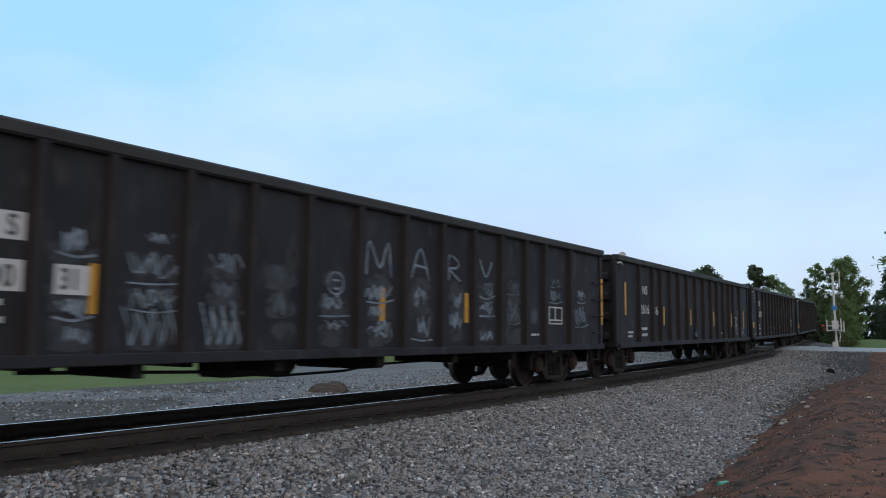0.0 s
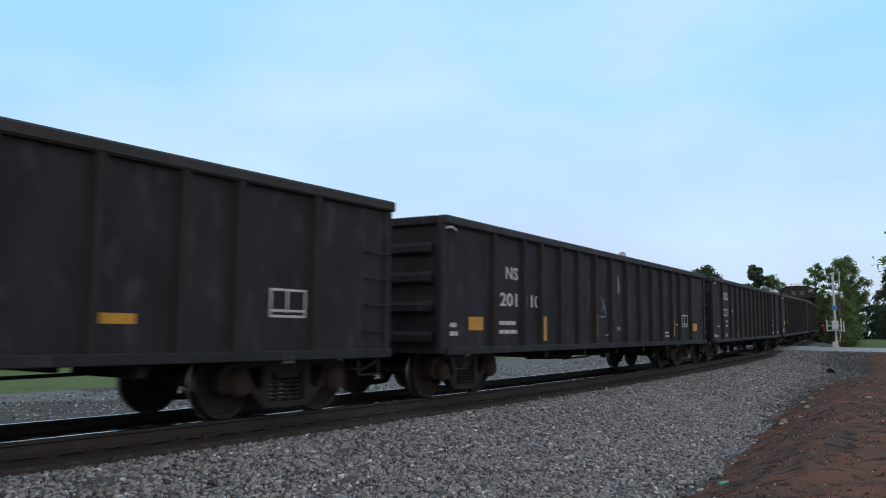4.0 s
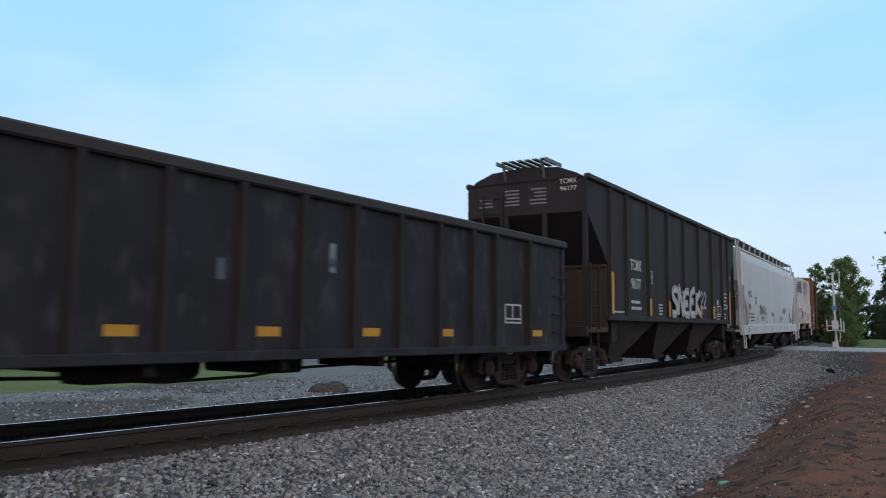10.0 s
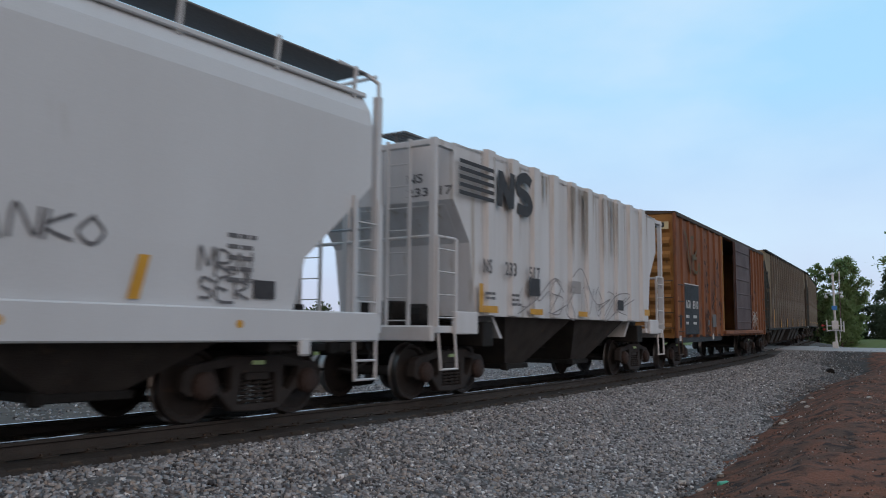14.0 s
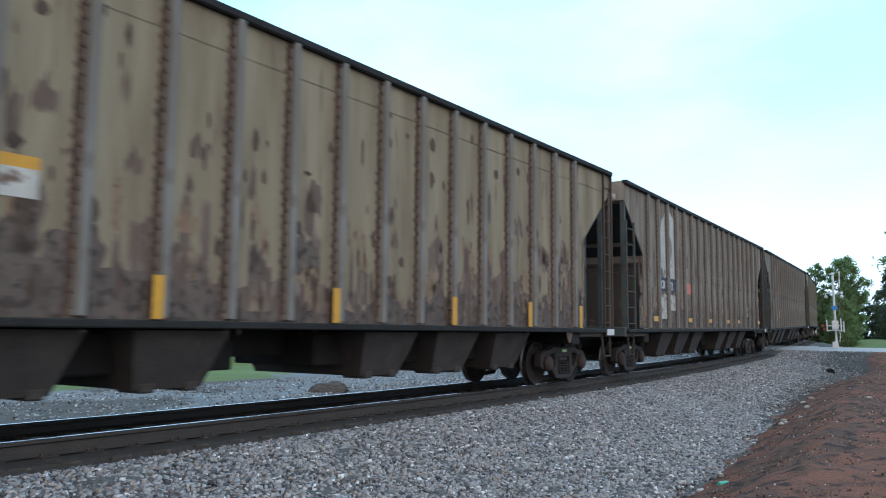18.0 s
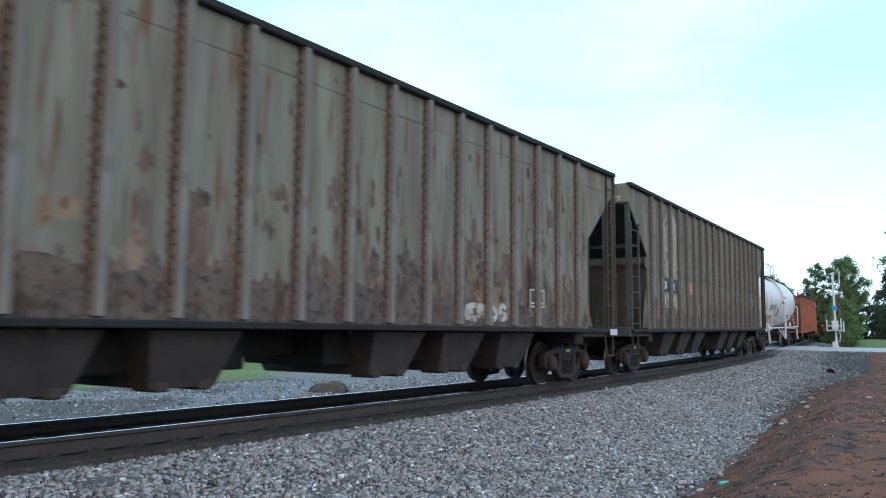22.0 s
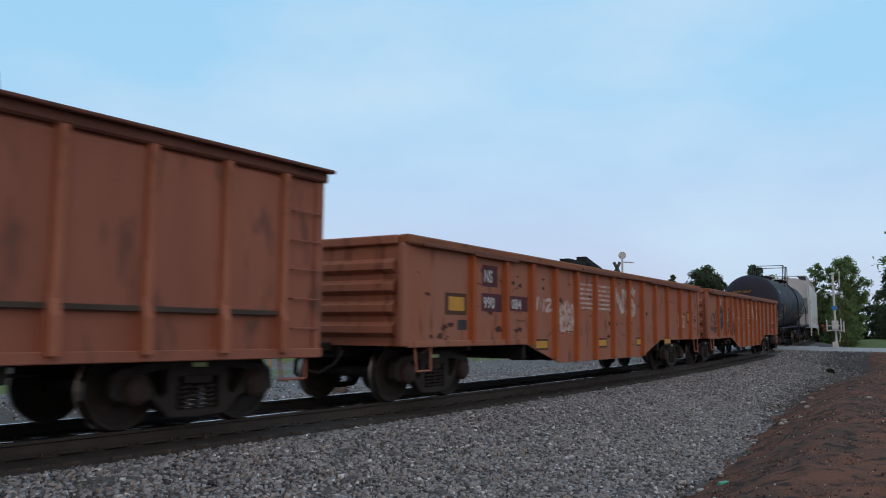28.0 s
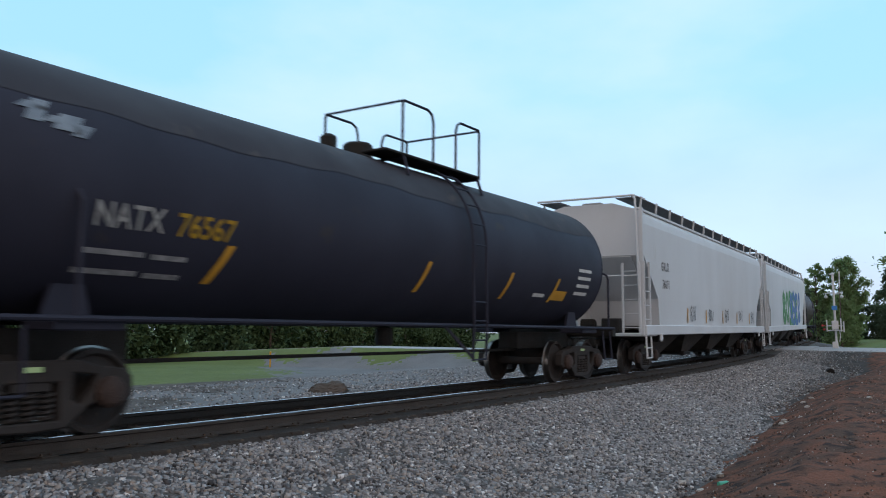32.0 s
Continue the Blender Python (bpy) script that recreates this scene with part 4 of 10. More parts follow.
def chip_hopper(u0, u1, label, circle=0, seed=1, numbers=None, pink=None, paint=None, m=0.0):
    car, h = new_car("hopper_car", u0, u1, u1 - u0 - 3.25, label, "hopper car")
    w, zt, zs = 1.52, 4.97, 1.20
    hopper_body(car, h, w, zt, zs, 4.44, 1.50, 3.20, paint or CHIP)
    for sy in (-1, 1):
        bm = bmesh.new()
        rbox(bm, -h - 0.03, h + 0.03, sy * w - 0.09, sy * w + 0.07, zt - 0.11, zt, 0.02)
        part("top_chord", bm, UNDER, car)
        bm = bmesh.new()
        rbox(bm, -h, h, sy * (w + 0.02) - 0.06, sy * (w + 0.02) + 0.06, 1.12, 1.21, 0.015)
        part("side_sill", bm, UNDER, car)
    ribs = DARK_RIBS if paint is CHIP_GREEN else CHIP_RIBS
    for i in range(18):
        x = (i - 8.5) * 0.955
        child("side_rib", ribs[(i * 5 + seed) % 3], car, pose(x, -w - 0.001, 0))
        child("side_rib", ribs[(i * 7 + seed) % 3], car, pose(x, w + 0.001, 0, 0, 0, 180))
    for sx in (-1, 1):
        bm = bmesh.new()
        rbox(bm, sx * (h - 0.02) - 0.05, sx * (h - 0.02) + 0.05, -w, w, 4.44, zt - 0.02, 0.015)
        part("end_beam", bm, paint or CHIP, car)
        for k in range(2):
            bm = bmesh.new()
            for q in range(4):
                a = -1.30 + k * 0.62 + q * 0.13
                box(bm, sx * (h + 0.031) - 0.004, sx * (h + 0.031) + 0.004, a, a + 0.10, 4.50, 4.63)
            part("end_stencil", bm, PATCH_WHITE, car)
        bm = bmesh.new()
        a = sx * (h - 1.48)
        box(bm, min(a, a + sx * 0.02), max(a, a + sx * 0.02), -w + 0.02, w - 0.02, 1.2, 2.95)
        rbox(bm, a + sx * 0.03 - 0.03, a + sx * 0.03 + 0.03, -w + 0.02, w - 0.02, 2.9, 2.98, 0.01)
        part("bulkhead", bm, CHIP_DARK, car)
        bm = bmesh.new()
        prism(bm, [(sx * (h - 0.03), 4.44), (sx * (h - 1.48), 3.20), (sx * (h - 1.48), 3.16), (sx * (h - 0.03), 4.38)], "y", -w + 0.01, w - 0.01)
        part("slope_sheet", bm, DEEP_BLUE, car)
        if sx < 0:
            bm = bmesh.new()
            beam(bm, (-h + 0.75, -w + 0.02, 3.40), (-h + 0.75, w - 0.02, 3.40), 0.06, 0.09)
            part("cross_brace", bm, CHIP_DARK, car)
        bm = bmesh.new()
        bar(bm, (sx * (h - 0.02), -w + 0.02, 2.62), (sx * (h - 0.02), w - 0.02, 2.62), 0.018)
        part("grab_rail", bm, CHIP_DARK, car)
        bm = bmesh.new()
        rbox(bm, sx * (h - 0.85) - 0.85, sx * (h - 0.85) + 0.85, -w + 0.03, w - 0.03, 1.02, 1.10, 0.01)
        part("end_platform", bm, CHIP_DARK, car)
        bm = bmesh.new()
        pipe(bm, [(sx * (h - 0.3), -0.9, 1.1), (sx * (h - 0.4), -0.8, 1.5), (sx * (h - 0.9), -0.6, 1.55), (sx * (h - 1.2), -0.6, 1.2)], 0.03)
        lathe(bm, [(0.12, -0.22), (0.17, -0.18), (0.17, 0.18), (0.12, 0.22)], (sx * (h - 0.8), 0.5, 1.36), "y", 10)
        rbox(bm, sx * (h - 0.8) - 0.2, sx * (h - 0.8) + 0.2, -0.35, 0.1, 1.1, 1.45, 0.03)
        part("brake_gear", bm, CHIP_DARK, car)
        bm = bmesh.new()
        lathe(bm, [(0.08, -0.34), (0.25, -0.28), (0.25, 0.22), (0.20, 0.28), (0.05, 0.30)], (sx * (h - 0.75), 0.55, 1.85), "y", 14)
        part("brake_cylinder", bm, UNDER, car)
        bm = bmesh.new()
        prism(bm, [(sx * (h - 0.95), 1.1), (sx * (h - 0.55), 1.1), (sx * (h - 0.62), 1.75), (sx * (h - 0.88), 1.75)], "y", 0.3, 0.8)
        part("brake_bracket", bm, UNDER, car)
        bm = bmesh.new()
        pipe(bm, [(sx * (h - 0.1), 0.95, 1.2), (sx * (h - 0.12), 0.95, 2.5), (sx * (h - 0.5), 0.8, 2.7), (sx * (h - 0.7), 0.6, 2.1)], 0.035, 6)
        part("brake_pipe", bm, UNDER, car)
        bm = bmesh.new()
        lathe(bm, [(0.26, -0.02), (0.28, 0.0), (0.26, 0.02), (0.22, 0.0), (0.05, 0.01), (0.03, 0.05)], (sx * (h + 0.0), 0.95, 2.55), "x", 18)
        part("hand_brake_wheel", bm, UNDER, car)
        if sx > 0:
            ladder(car, h + 0.04, h - 0.42, -w - 0.02, 1.2, 4.93, CHIP_DARK, step=0.40)
            bm = bmesh.new()
            rbox(bm, h - 0.10, h + 0.03, -w - 0.015, -w + 0.09, 1.2, 4.45, 0.015)
            part("corner_post", bm, CHIP_DARK, car)
            for k in range(4):
                bm = bmesh.new()
                z = 4.55 + k * 0.13
                pipe(bm, [(h + 0.03, -w + 0.05, z), (h + 0.10, -w + 0.05, z), (h + 0.10, -w + 0.45, z), (h + 0.03, -w + 0.45, z)], 0.011, 5)
                part("grab_iron", bm, CHIP_DARK, car)
        else:
            ladder(car, -h + 0.02, -h + 0.66, -w - 0.02, 1.2, 3.95, BLUE_STEEL, step=0.40)
        side_ladder(car, sx * (h + 0.02), w - 0.45, w - 0.05, 1.2, 4.4, BLUE_STEEL)
        bm = bmesh.new()
        pipe(bm, [(sx * (h - 0.55), -w, 1.06), (sx * (h - 0.5), -w - 0.03, 0.58), (sx * (h - 0.12), -w - 0.03, 0.58), (sx * (h - 0.08), -w, 1.06)], 0.02)
        part("step", bm, CHIP_DARK, car)
    end_frame(car, h, w, 4.45, 1.2, (-1.46, -0.85, 0.0, 0.85, 1.46), BLUE_STEEL)
    flat(car, "placard", h - 0.42, h + 0.0, 1.06, 1.2, -w - 0.085, WHITE, "small white plate")
    underframe(car, h, w, 1.18)
    for sx in (-1, 1):
        bm = bmesh.new()
        rbox(bm, *sorted((sx * 0.75, sx * 6.6)), -0.85, 0.85, 0.60, 1.08, 0.03)
        part("gate_box", bm, UNDER, car, "sooty steel box between the discharge doors")
    for x in (-5.72, -3.80, -1.93, 1.93, 3.80, 5.72):
        b = bay(car, x, 1.32, 0.92, 1.10, 0.44, 1.38, 1.12, SOOTY_BAY, False)
        bm = bmesh.new()
        for sx in (-1, 1):
            beam(bm, (x + sx * 0.55, -1.31, 1.0), (x + sx * 0.12, -1.10, 0.46), 0.03, 0.06)
            rbox(bm, x + sx * 0.3 - 0.10, x + sx * 0.3 + 0.10, -1.16, -0.7, 0.40, 0.52, 0.02)
        part("door_hinge", bm, SOOTY_BAY, b)
    grime_edge(car, -h + 1.9, h - 1.8, 1.215, 1.85, -w - 0.0012, seed + 40, RUST_WASH)
    grime_edge(car, -h + 1.9, h - 1.8, 1.215, 1.55, -w - 0.0020, seed, SOOT_BAND)
    # rust spots and streaks low on the side
    rnd = random.Random(seed)
    bm = bmesh.new()
    for k in range(230):
        x, z = rnd.uniform(-h + 1.9, h - 1.8), 1.3 + 3.3 * rnd.random() ** 2.4
        ww, hh = rnd.uniform(0.012, 0.05) * rnd.choice((1, 1, 1.8)), rnd.uniform(0.03, 0.20) * (1.6 if z < 2.2 else 1)
        v = [bm.verts.new((x + ww * math.cos(q) * rnd.uniform(0.6, 1.2), -w - 0.006, z + hh * math.sin(q) * rnd.uniform(0.6, 1.2))) for q in (i * math.pi / 4 for i in range(8))]
        bm.faces.new(v)
    bmesh.ops.recalc_face_normals(bm, faces=bm.faces)
    tagged(part("rust_spot", bm, RUSTY, car), "scattered rust-brown spots", kind="stuff")
    if circle:
        # a worn white ring, its rims flaking
        rnd = random.Random(seed + 7)
        bm = bmesh.new()
        rows = []
        for k in range(72):
            q = 2 * math.pi * k / 72
            r0, r1 = 0.36 + rnd.uniform(-0.05, 0.05), 1.06 + rnd.uniform(-0.05, 0.03)
            rows.append([bm.verts.new((-6.16 + m + 0.8 * r0 * math.cos(q) if r is r0 else -6.16 + m + r * math.cos(q), -w - 0.005, 3.58 + r * math.sin(q))) for r in (r0, (r0 + r1) / 2, r1)])
        for k in range(72):
            for e in (0, 1):
                bm.faces.new((rows[k][e], rows[k][e + 1], rows[(k + 1) % 72][e + 1], rows[(k + 1) % 72][e]))
        part("faded_disc", bm, DISC if circle > 0.9 else DISC_FAINT, car, "faded flaking white round emblem")
    # streaked stains that climb from the sill, panel by panel
    rnd = random.Random(seed * 31)
    for k, tone in enumerate((RUST_WASH, SOOT_BAND, RUST_WASH, PALE_RUST)):
        bm = bmesh.new()
        for q in range(64):
            x0 = (rnd.randrange(19) - 9.5) * 0.955 + rnd.uniform(0.08, 0.55)
            ww, top = rnd.uniform(0.04, 0.34), 1.25 + (0.25 + 1.0 * rnd.random() ** 2) * (1.3, 0.9, 2.2, 1.3)[k]
            foot = 1.235 if k < 2 else max(1.24, top - rnd.uniform(0.3, 0.8))
            n = 9
            up = [bm.verts.new((x0 + ww * i / (n - 1), -w - 0.0026 - 0.0007 * k, top - rnd.uniform(0, 0.22) - 0.12 * abs(i - 4) / 4)) for i in range(n)]
            dn = [bm.verts.new((x0 + ww * i / (n - 1), -w - 0.0026 - 0.0007 * k, foot + (rnd.uniform(0, 0.12) if k > 1 else 0.0))) for i in range(n)]
            for i in range(n - 1):
                bm.faces.new((dn[i], dn[i + 1], up[i + 1], up[i]))
        bmesh.ops.recalc_face_normals(bm, faces=bm.faces)
        tagged(part("stain_streak", bm, tone, car), "ragged streaks of soot and rust along the foot of the side", kind="stuff")
    # ragged patches of soot and bare metal
    rnd = random.Random(seed * 13)
    for k, (x, z, rx, rz) in enumerate([(h - 2.3, 1.75, 0.42, 0.75)] + [(rnd.uniform(-h + 2, h - 2), rnd.uniform(1.5, 2.3), rnd.uniform(0.12, 0.35), rnd.uniform(0.2, 0.6)) for q in range(9)]):
        bm = bmesh.new()
        a1, a2, a3 = (rnd.uniform(0, 6.28) for q in range(3))
        rim = [(q, 0.8 + 0.24 * math.sin(2 * q + a1) + 0.16 * math.sin(3 * q + a2) + 0.10 * math.sin(7 * q + a3) + rnd.uniform(-0.03, 0.03)) for q in (i * 2 * math.pi / 40 for i in range(40))]
        v = [bm.verts.new((x + rx * math.cos(q) * e, -w - 0.0045 - 0.0002 * k, z + rz * math.sin(q) * e)) for q, e in rim]
        bm.faces.new(v)
        bmesh.ops.recalc_face_normals(bm, faces=bm.faces)
        part("soot_patch", bm, SOOT_BAND if k % 3 else RUST_WASH, car, "ragged dark patch of soot")
    flat(car, "panel", -7.20 + m, -6.50 + m, 2.28, 2.68, -w - 0.006, BLUE_BLACK)
    flat(car, "panel", -6.28 + m, -5.60 + m, 2.28, 2.68, -w - 0.006, BLUE_BLACK)
    words(car, "CM", -7.10 + m, 2.36, 0.24, -w - 0.011, WHITE, 0.78)
    words(car, "FX", -6.20 + m, 2.34, 0.24, -w - 0.011, WHITE, 0.85)
    if numbers:
        flat(car, "faded_patch", -7.19 + m, -6.51 + m, 1.82, 2.24, -w - 0.006, DISC_FAINT)
        flat(car, "faded_patch", -6.27 + m, -5.62 + m, 1.82, 2.24, -w - 0.006, DISC_FAINT)
        words(car, numbers[0], -7.14 + m, 1.92, 0.25, -w - 0.011, WHITE, 0.8, 1.3)
        words(car, numbers[1], -6.24 + m, 1.90, 0.25, -w - 0.011, WHITE, 0.8, 1.3)
    else:
        flat(car, "faded_patch", -7.1 + m, -6.5 + m, 1.5, 2.2, -w - 0.006, PATCH_WHITE)
        flat(car, "faded_patch", -6.15 + m, -5.6 + m, 1.75, 2.2, -w - 0.006, PATCH_WHITE)
    if pink:
        flat(car, "paint_patch", pink + m, pink + m + 0.75, 2.30, 2.64, -w - 0.006, PATCH_PINK, "salmon pink patch")
    return car, h, w


# ---------------------------------------------------------------- covered hoppers
GRATING = mat("dull_grating", (0.20, 0.20, 0.205), (0.15, 0.15, 0.155), rough=0.7, scale=20, bump=0.004)
LID = mat("hatch_grey", (0.28, 0.27, 0.26), (0.2, 0.19, 0.18), rough=0.7)


def running_board(car, h, z, y0, y1, edge, material, n, zroof):
    """Roof walk along one edge: a grating on brackets."""
    bm = bmesh.new()
    rbox(bm, -h, h, *sorted((y0, y1)), z - 0.03, z, 0.008)
    part("running_board", bm, GRATING, car)
    for i in range(n):
        x = -h + 0.25 + i * (2 * h - 0.5) / (n - 1)
        bm = bmesh.new()
        beam(bm, (x, edge, zroof - 0.06), (x, y0 - 0.02, z + 0.02), 0.05, 0.04)
        part("bracket", bm, material, car)


def curved_hopper(name, u0, u1, label, paint, eave=4.05, roof=4.52, board=4.88, sill=(0.98, 1.38), bays=(-5.4, -1.85, 1.85, 5.4), number_ink=GREY_INK):
    car, h = new_car(name, u0, u1, u1 - u0 - 3.65, label, "covered hopper car")
    hb, w = h - 0.25, 1.55
    # body lofted from cross-sections that slope in under the ends
    bm = bmesh.new()
    outline = [(-hb, 3.18), (-hb + 1.28, 2.05), (-hb + 1.45, sill[1] - 0.02), (hb - 1.45, sill[1] - 0.02), (hb - 1.28, 2.05), (hb, 3.18)]
    for sy in (-1, 1):
        pts = [(-hb, eave)] + outline + [(hb, eave)]
        v = [bm.verts.new((x, sy * (w - 0.02 * (z < 1.6)), z)) for x, z in pts]
        bm.faces.new(v)
    bm.verts.ensure_lookup_table()
    n = len(pts)
    for i in range(n - 1):
        bm.faces.new((bm.verts[i], bm.verts[i + 1], bm.verts[n + i + 1], bm.verts[n + i]))
    arch = [(-w, eave), (-w + 0.05, eave + 0.22), (-w + 0.20, roof), (-0.7, roof + 0.20), (0.7, roof + 0.20), (w - 0.20, roof), (w - 0.05, eave + 0.22), (w, eave)]
    A = [bm.verts.new((-hb, y, z)) for y, z in arch]
    B = [bm.verts.new((hb, y, z)) for y, z in arch]
    for i in range(len(arch) - 1):
        bm.faces.new((A[i], A[i + 1], B[i + 1], B[i]))
    bm.faces.new(A)
    bm.faces.new(B[::-1])
    bmesh.ops.remove_doubles(bm, verts=bm.verts, dist=1e-4)
    bmesh.ops.recalc_face_normals(bm, faces=bm.faces)
    part("body", bm, paint, car)
    for sy in (-1, 1):
        bm = bmesh.new()
        rbox(bm, -h + 0.15, h - 0.15, sy * (w + 0.03) - 0.05, sy * (w + 0.03) + 0.05, sill[0], sill[1], 0.02)
        part("side_sill", bm, paint, car)
        bm = bmesh.new()
        rbox(bm, -hb, hb, sy * (w - 0.16) - 0.035, sy * (w - 0.16) + 0.035, roof - 0.02, roof + 0.05, 0.012)
        part("roof_edge", bm, paint, car)
        running_board(car, hb, board, sy * 1.42, sy * 0.80, sy * (w - 0.16), paint, 13, roof)
    for sx in (-1, 1):
        bm = bmesh.new()
        pipe(bm, [(sx * (hb - 0.6), -1.42, board), (sx * (h - 0.08), -1.30, board + 0.02), (sx * (h + 0.02), -1.42, board - 0.1), (sx * (h + 0.02), -1.52, sill[1])], 0.03, 8)
        pipe(bm, [(sx * (h - 0.02), -1.40, board), (sx * (h - 0.02), 1.40, board)], 0.03, 8)
        part("end_rail", bm, paint, car)
        bm = bmesh.new()
        beam(bm, (sx * (h - 0.12), -w + 0.02, sill[0]), (sx * (h - 0.12), -w + 0.02, roof), 0.10, 0.10)
        part("corner_post", bm, paint, car)
        bm = bmesh.new()
        beam(bm, (sx * (h - 0.12), w - 0.02, sill[0]), (sx * (h - 0.12), w - 0.02, roof), 0.10, 0.10)
        part("corner_post", bm, paint, car)
        ladder(car, sx * (h - 0.12), sx * (h - 0.62), -w - 0.03, sill[1], 3.0, paint)
        side_ladder(car, sx * (h + 0.02), -1.5, -1.05, 1.1, 2.95, paint)
        bm = bmesh.new()
        prism(bm, [(sx * (hb - 1.42), sill[1] - 0.2), (sx * (hb - 1.30), 2.0), (sx * (hb - 0.10), 3.12), (sx * (hb - 0.10), 2.5), (sx * (hb - 0.45), sill[1] - 0.2)], "y", 0.45, 0.50)
        part("end_web", bm, paint, car)
        bm = bmesh.new()
        bar(bm, (sx * (h - 0.02), -1.5, 2.62), (sx * (h - 0.02), 1.5, 2.62), 0.02)
        part("grab_rail", bm, paint, car)
        side_ladder(car, sx * (h + 0.02), 0.9, 1.4, 1.1, 3.2, paint)
        bm = bmesh.new()
        rbox(bm, sx * (h - 0.8) - 0.75, sx * (h - 0.8) + 0.75, -w + 0.05, w - 0.05, sill[1] - 0.30, sill[1] - 0.22, 0.01)
        part("end_platform", bm, paint, car)
        bm = bmesh.new()
        prism(bm, [(sx * (hb - 0.02), 3.14), (sx * (hb - 1.4), 1.9), (sx * (hb - 2.2), 1.1), (sx * (hb - 2.3), 1.1), (sx * (hb - 1.45), 2.0), (sx * (hb - 0.02), 3.20)], "y", -1.2, 1.2)
        part("slope_sheet", bm, paint, car)
        bm = bmesh.new()
        pipe(bm, [(sx * (h - 0.62), -w - 0.05, sill[0]), (sx * (h - 0.60), -w - 0.07, 0.46), (sx * (h - 0.18), -w - 0.07, 0.46), (sx * (h - 0.16), -w - 0.05, sill[0])], 0.022)
        bar(bm, (sx * (h - 0.61), -w - 0.06, 0.72), (sx * (h - 0.17), -w - 0.06, 0.72), 0.018)
        part("step", bm, paint, car)
        bm = bmesh.new()
        rbox(bm, sx * (h - 1.55) - 0.10, sx * (h - 1.55) + 0.10, -w - 0.09, -w - 0.03, sill[0] - 0.18, sill[0] + 0.06, 0.03)
        part("jacking_lug", bm, paint, car)
        bm = bmesh.new()
        lathe(bm, [(0.10, -0.25), (0.15, -0.2), (0.15, 0.2), (0.10, 0.25)], (sx * (h - 0.9), 0.3, 1.34), "y", 10)
        rbox(bm, sx * (h - 0.85) - 0.2, sx * (h - 0.85) + 0.2, -0.7, -0.2, 1.1, 1.5, 0.03)
        part("brake_gear", bm, UNDER, car)
    bm = bmesh.new()
    rbox(bm, -hb + 0.3, hb - 0.3, -0.28, 0.28, roof + 0.18, roof + 0.30, 0.03)
    part("hatch", bm, LID, car)
    underframe(car, h, w, sill[0] + 0.05)
    for x in bays:
        bay(car, x, 3.3, 0.9, sill[0] + 0.12, 0.42, 1.25, 0.75, SOOTY_BAY)
    return car, h, w


SOFT_SPRAY = mat("thin_grey_spray", (0.20, 0.19, 0.20), (0.34, 0.33, 0.34), rough=0.8, scale=4, spread=0.4, bump=0)


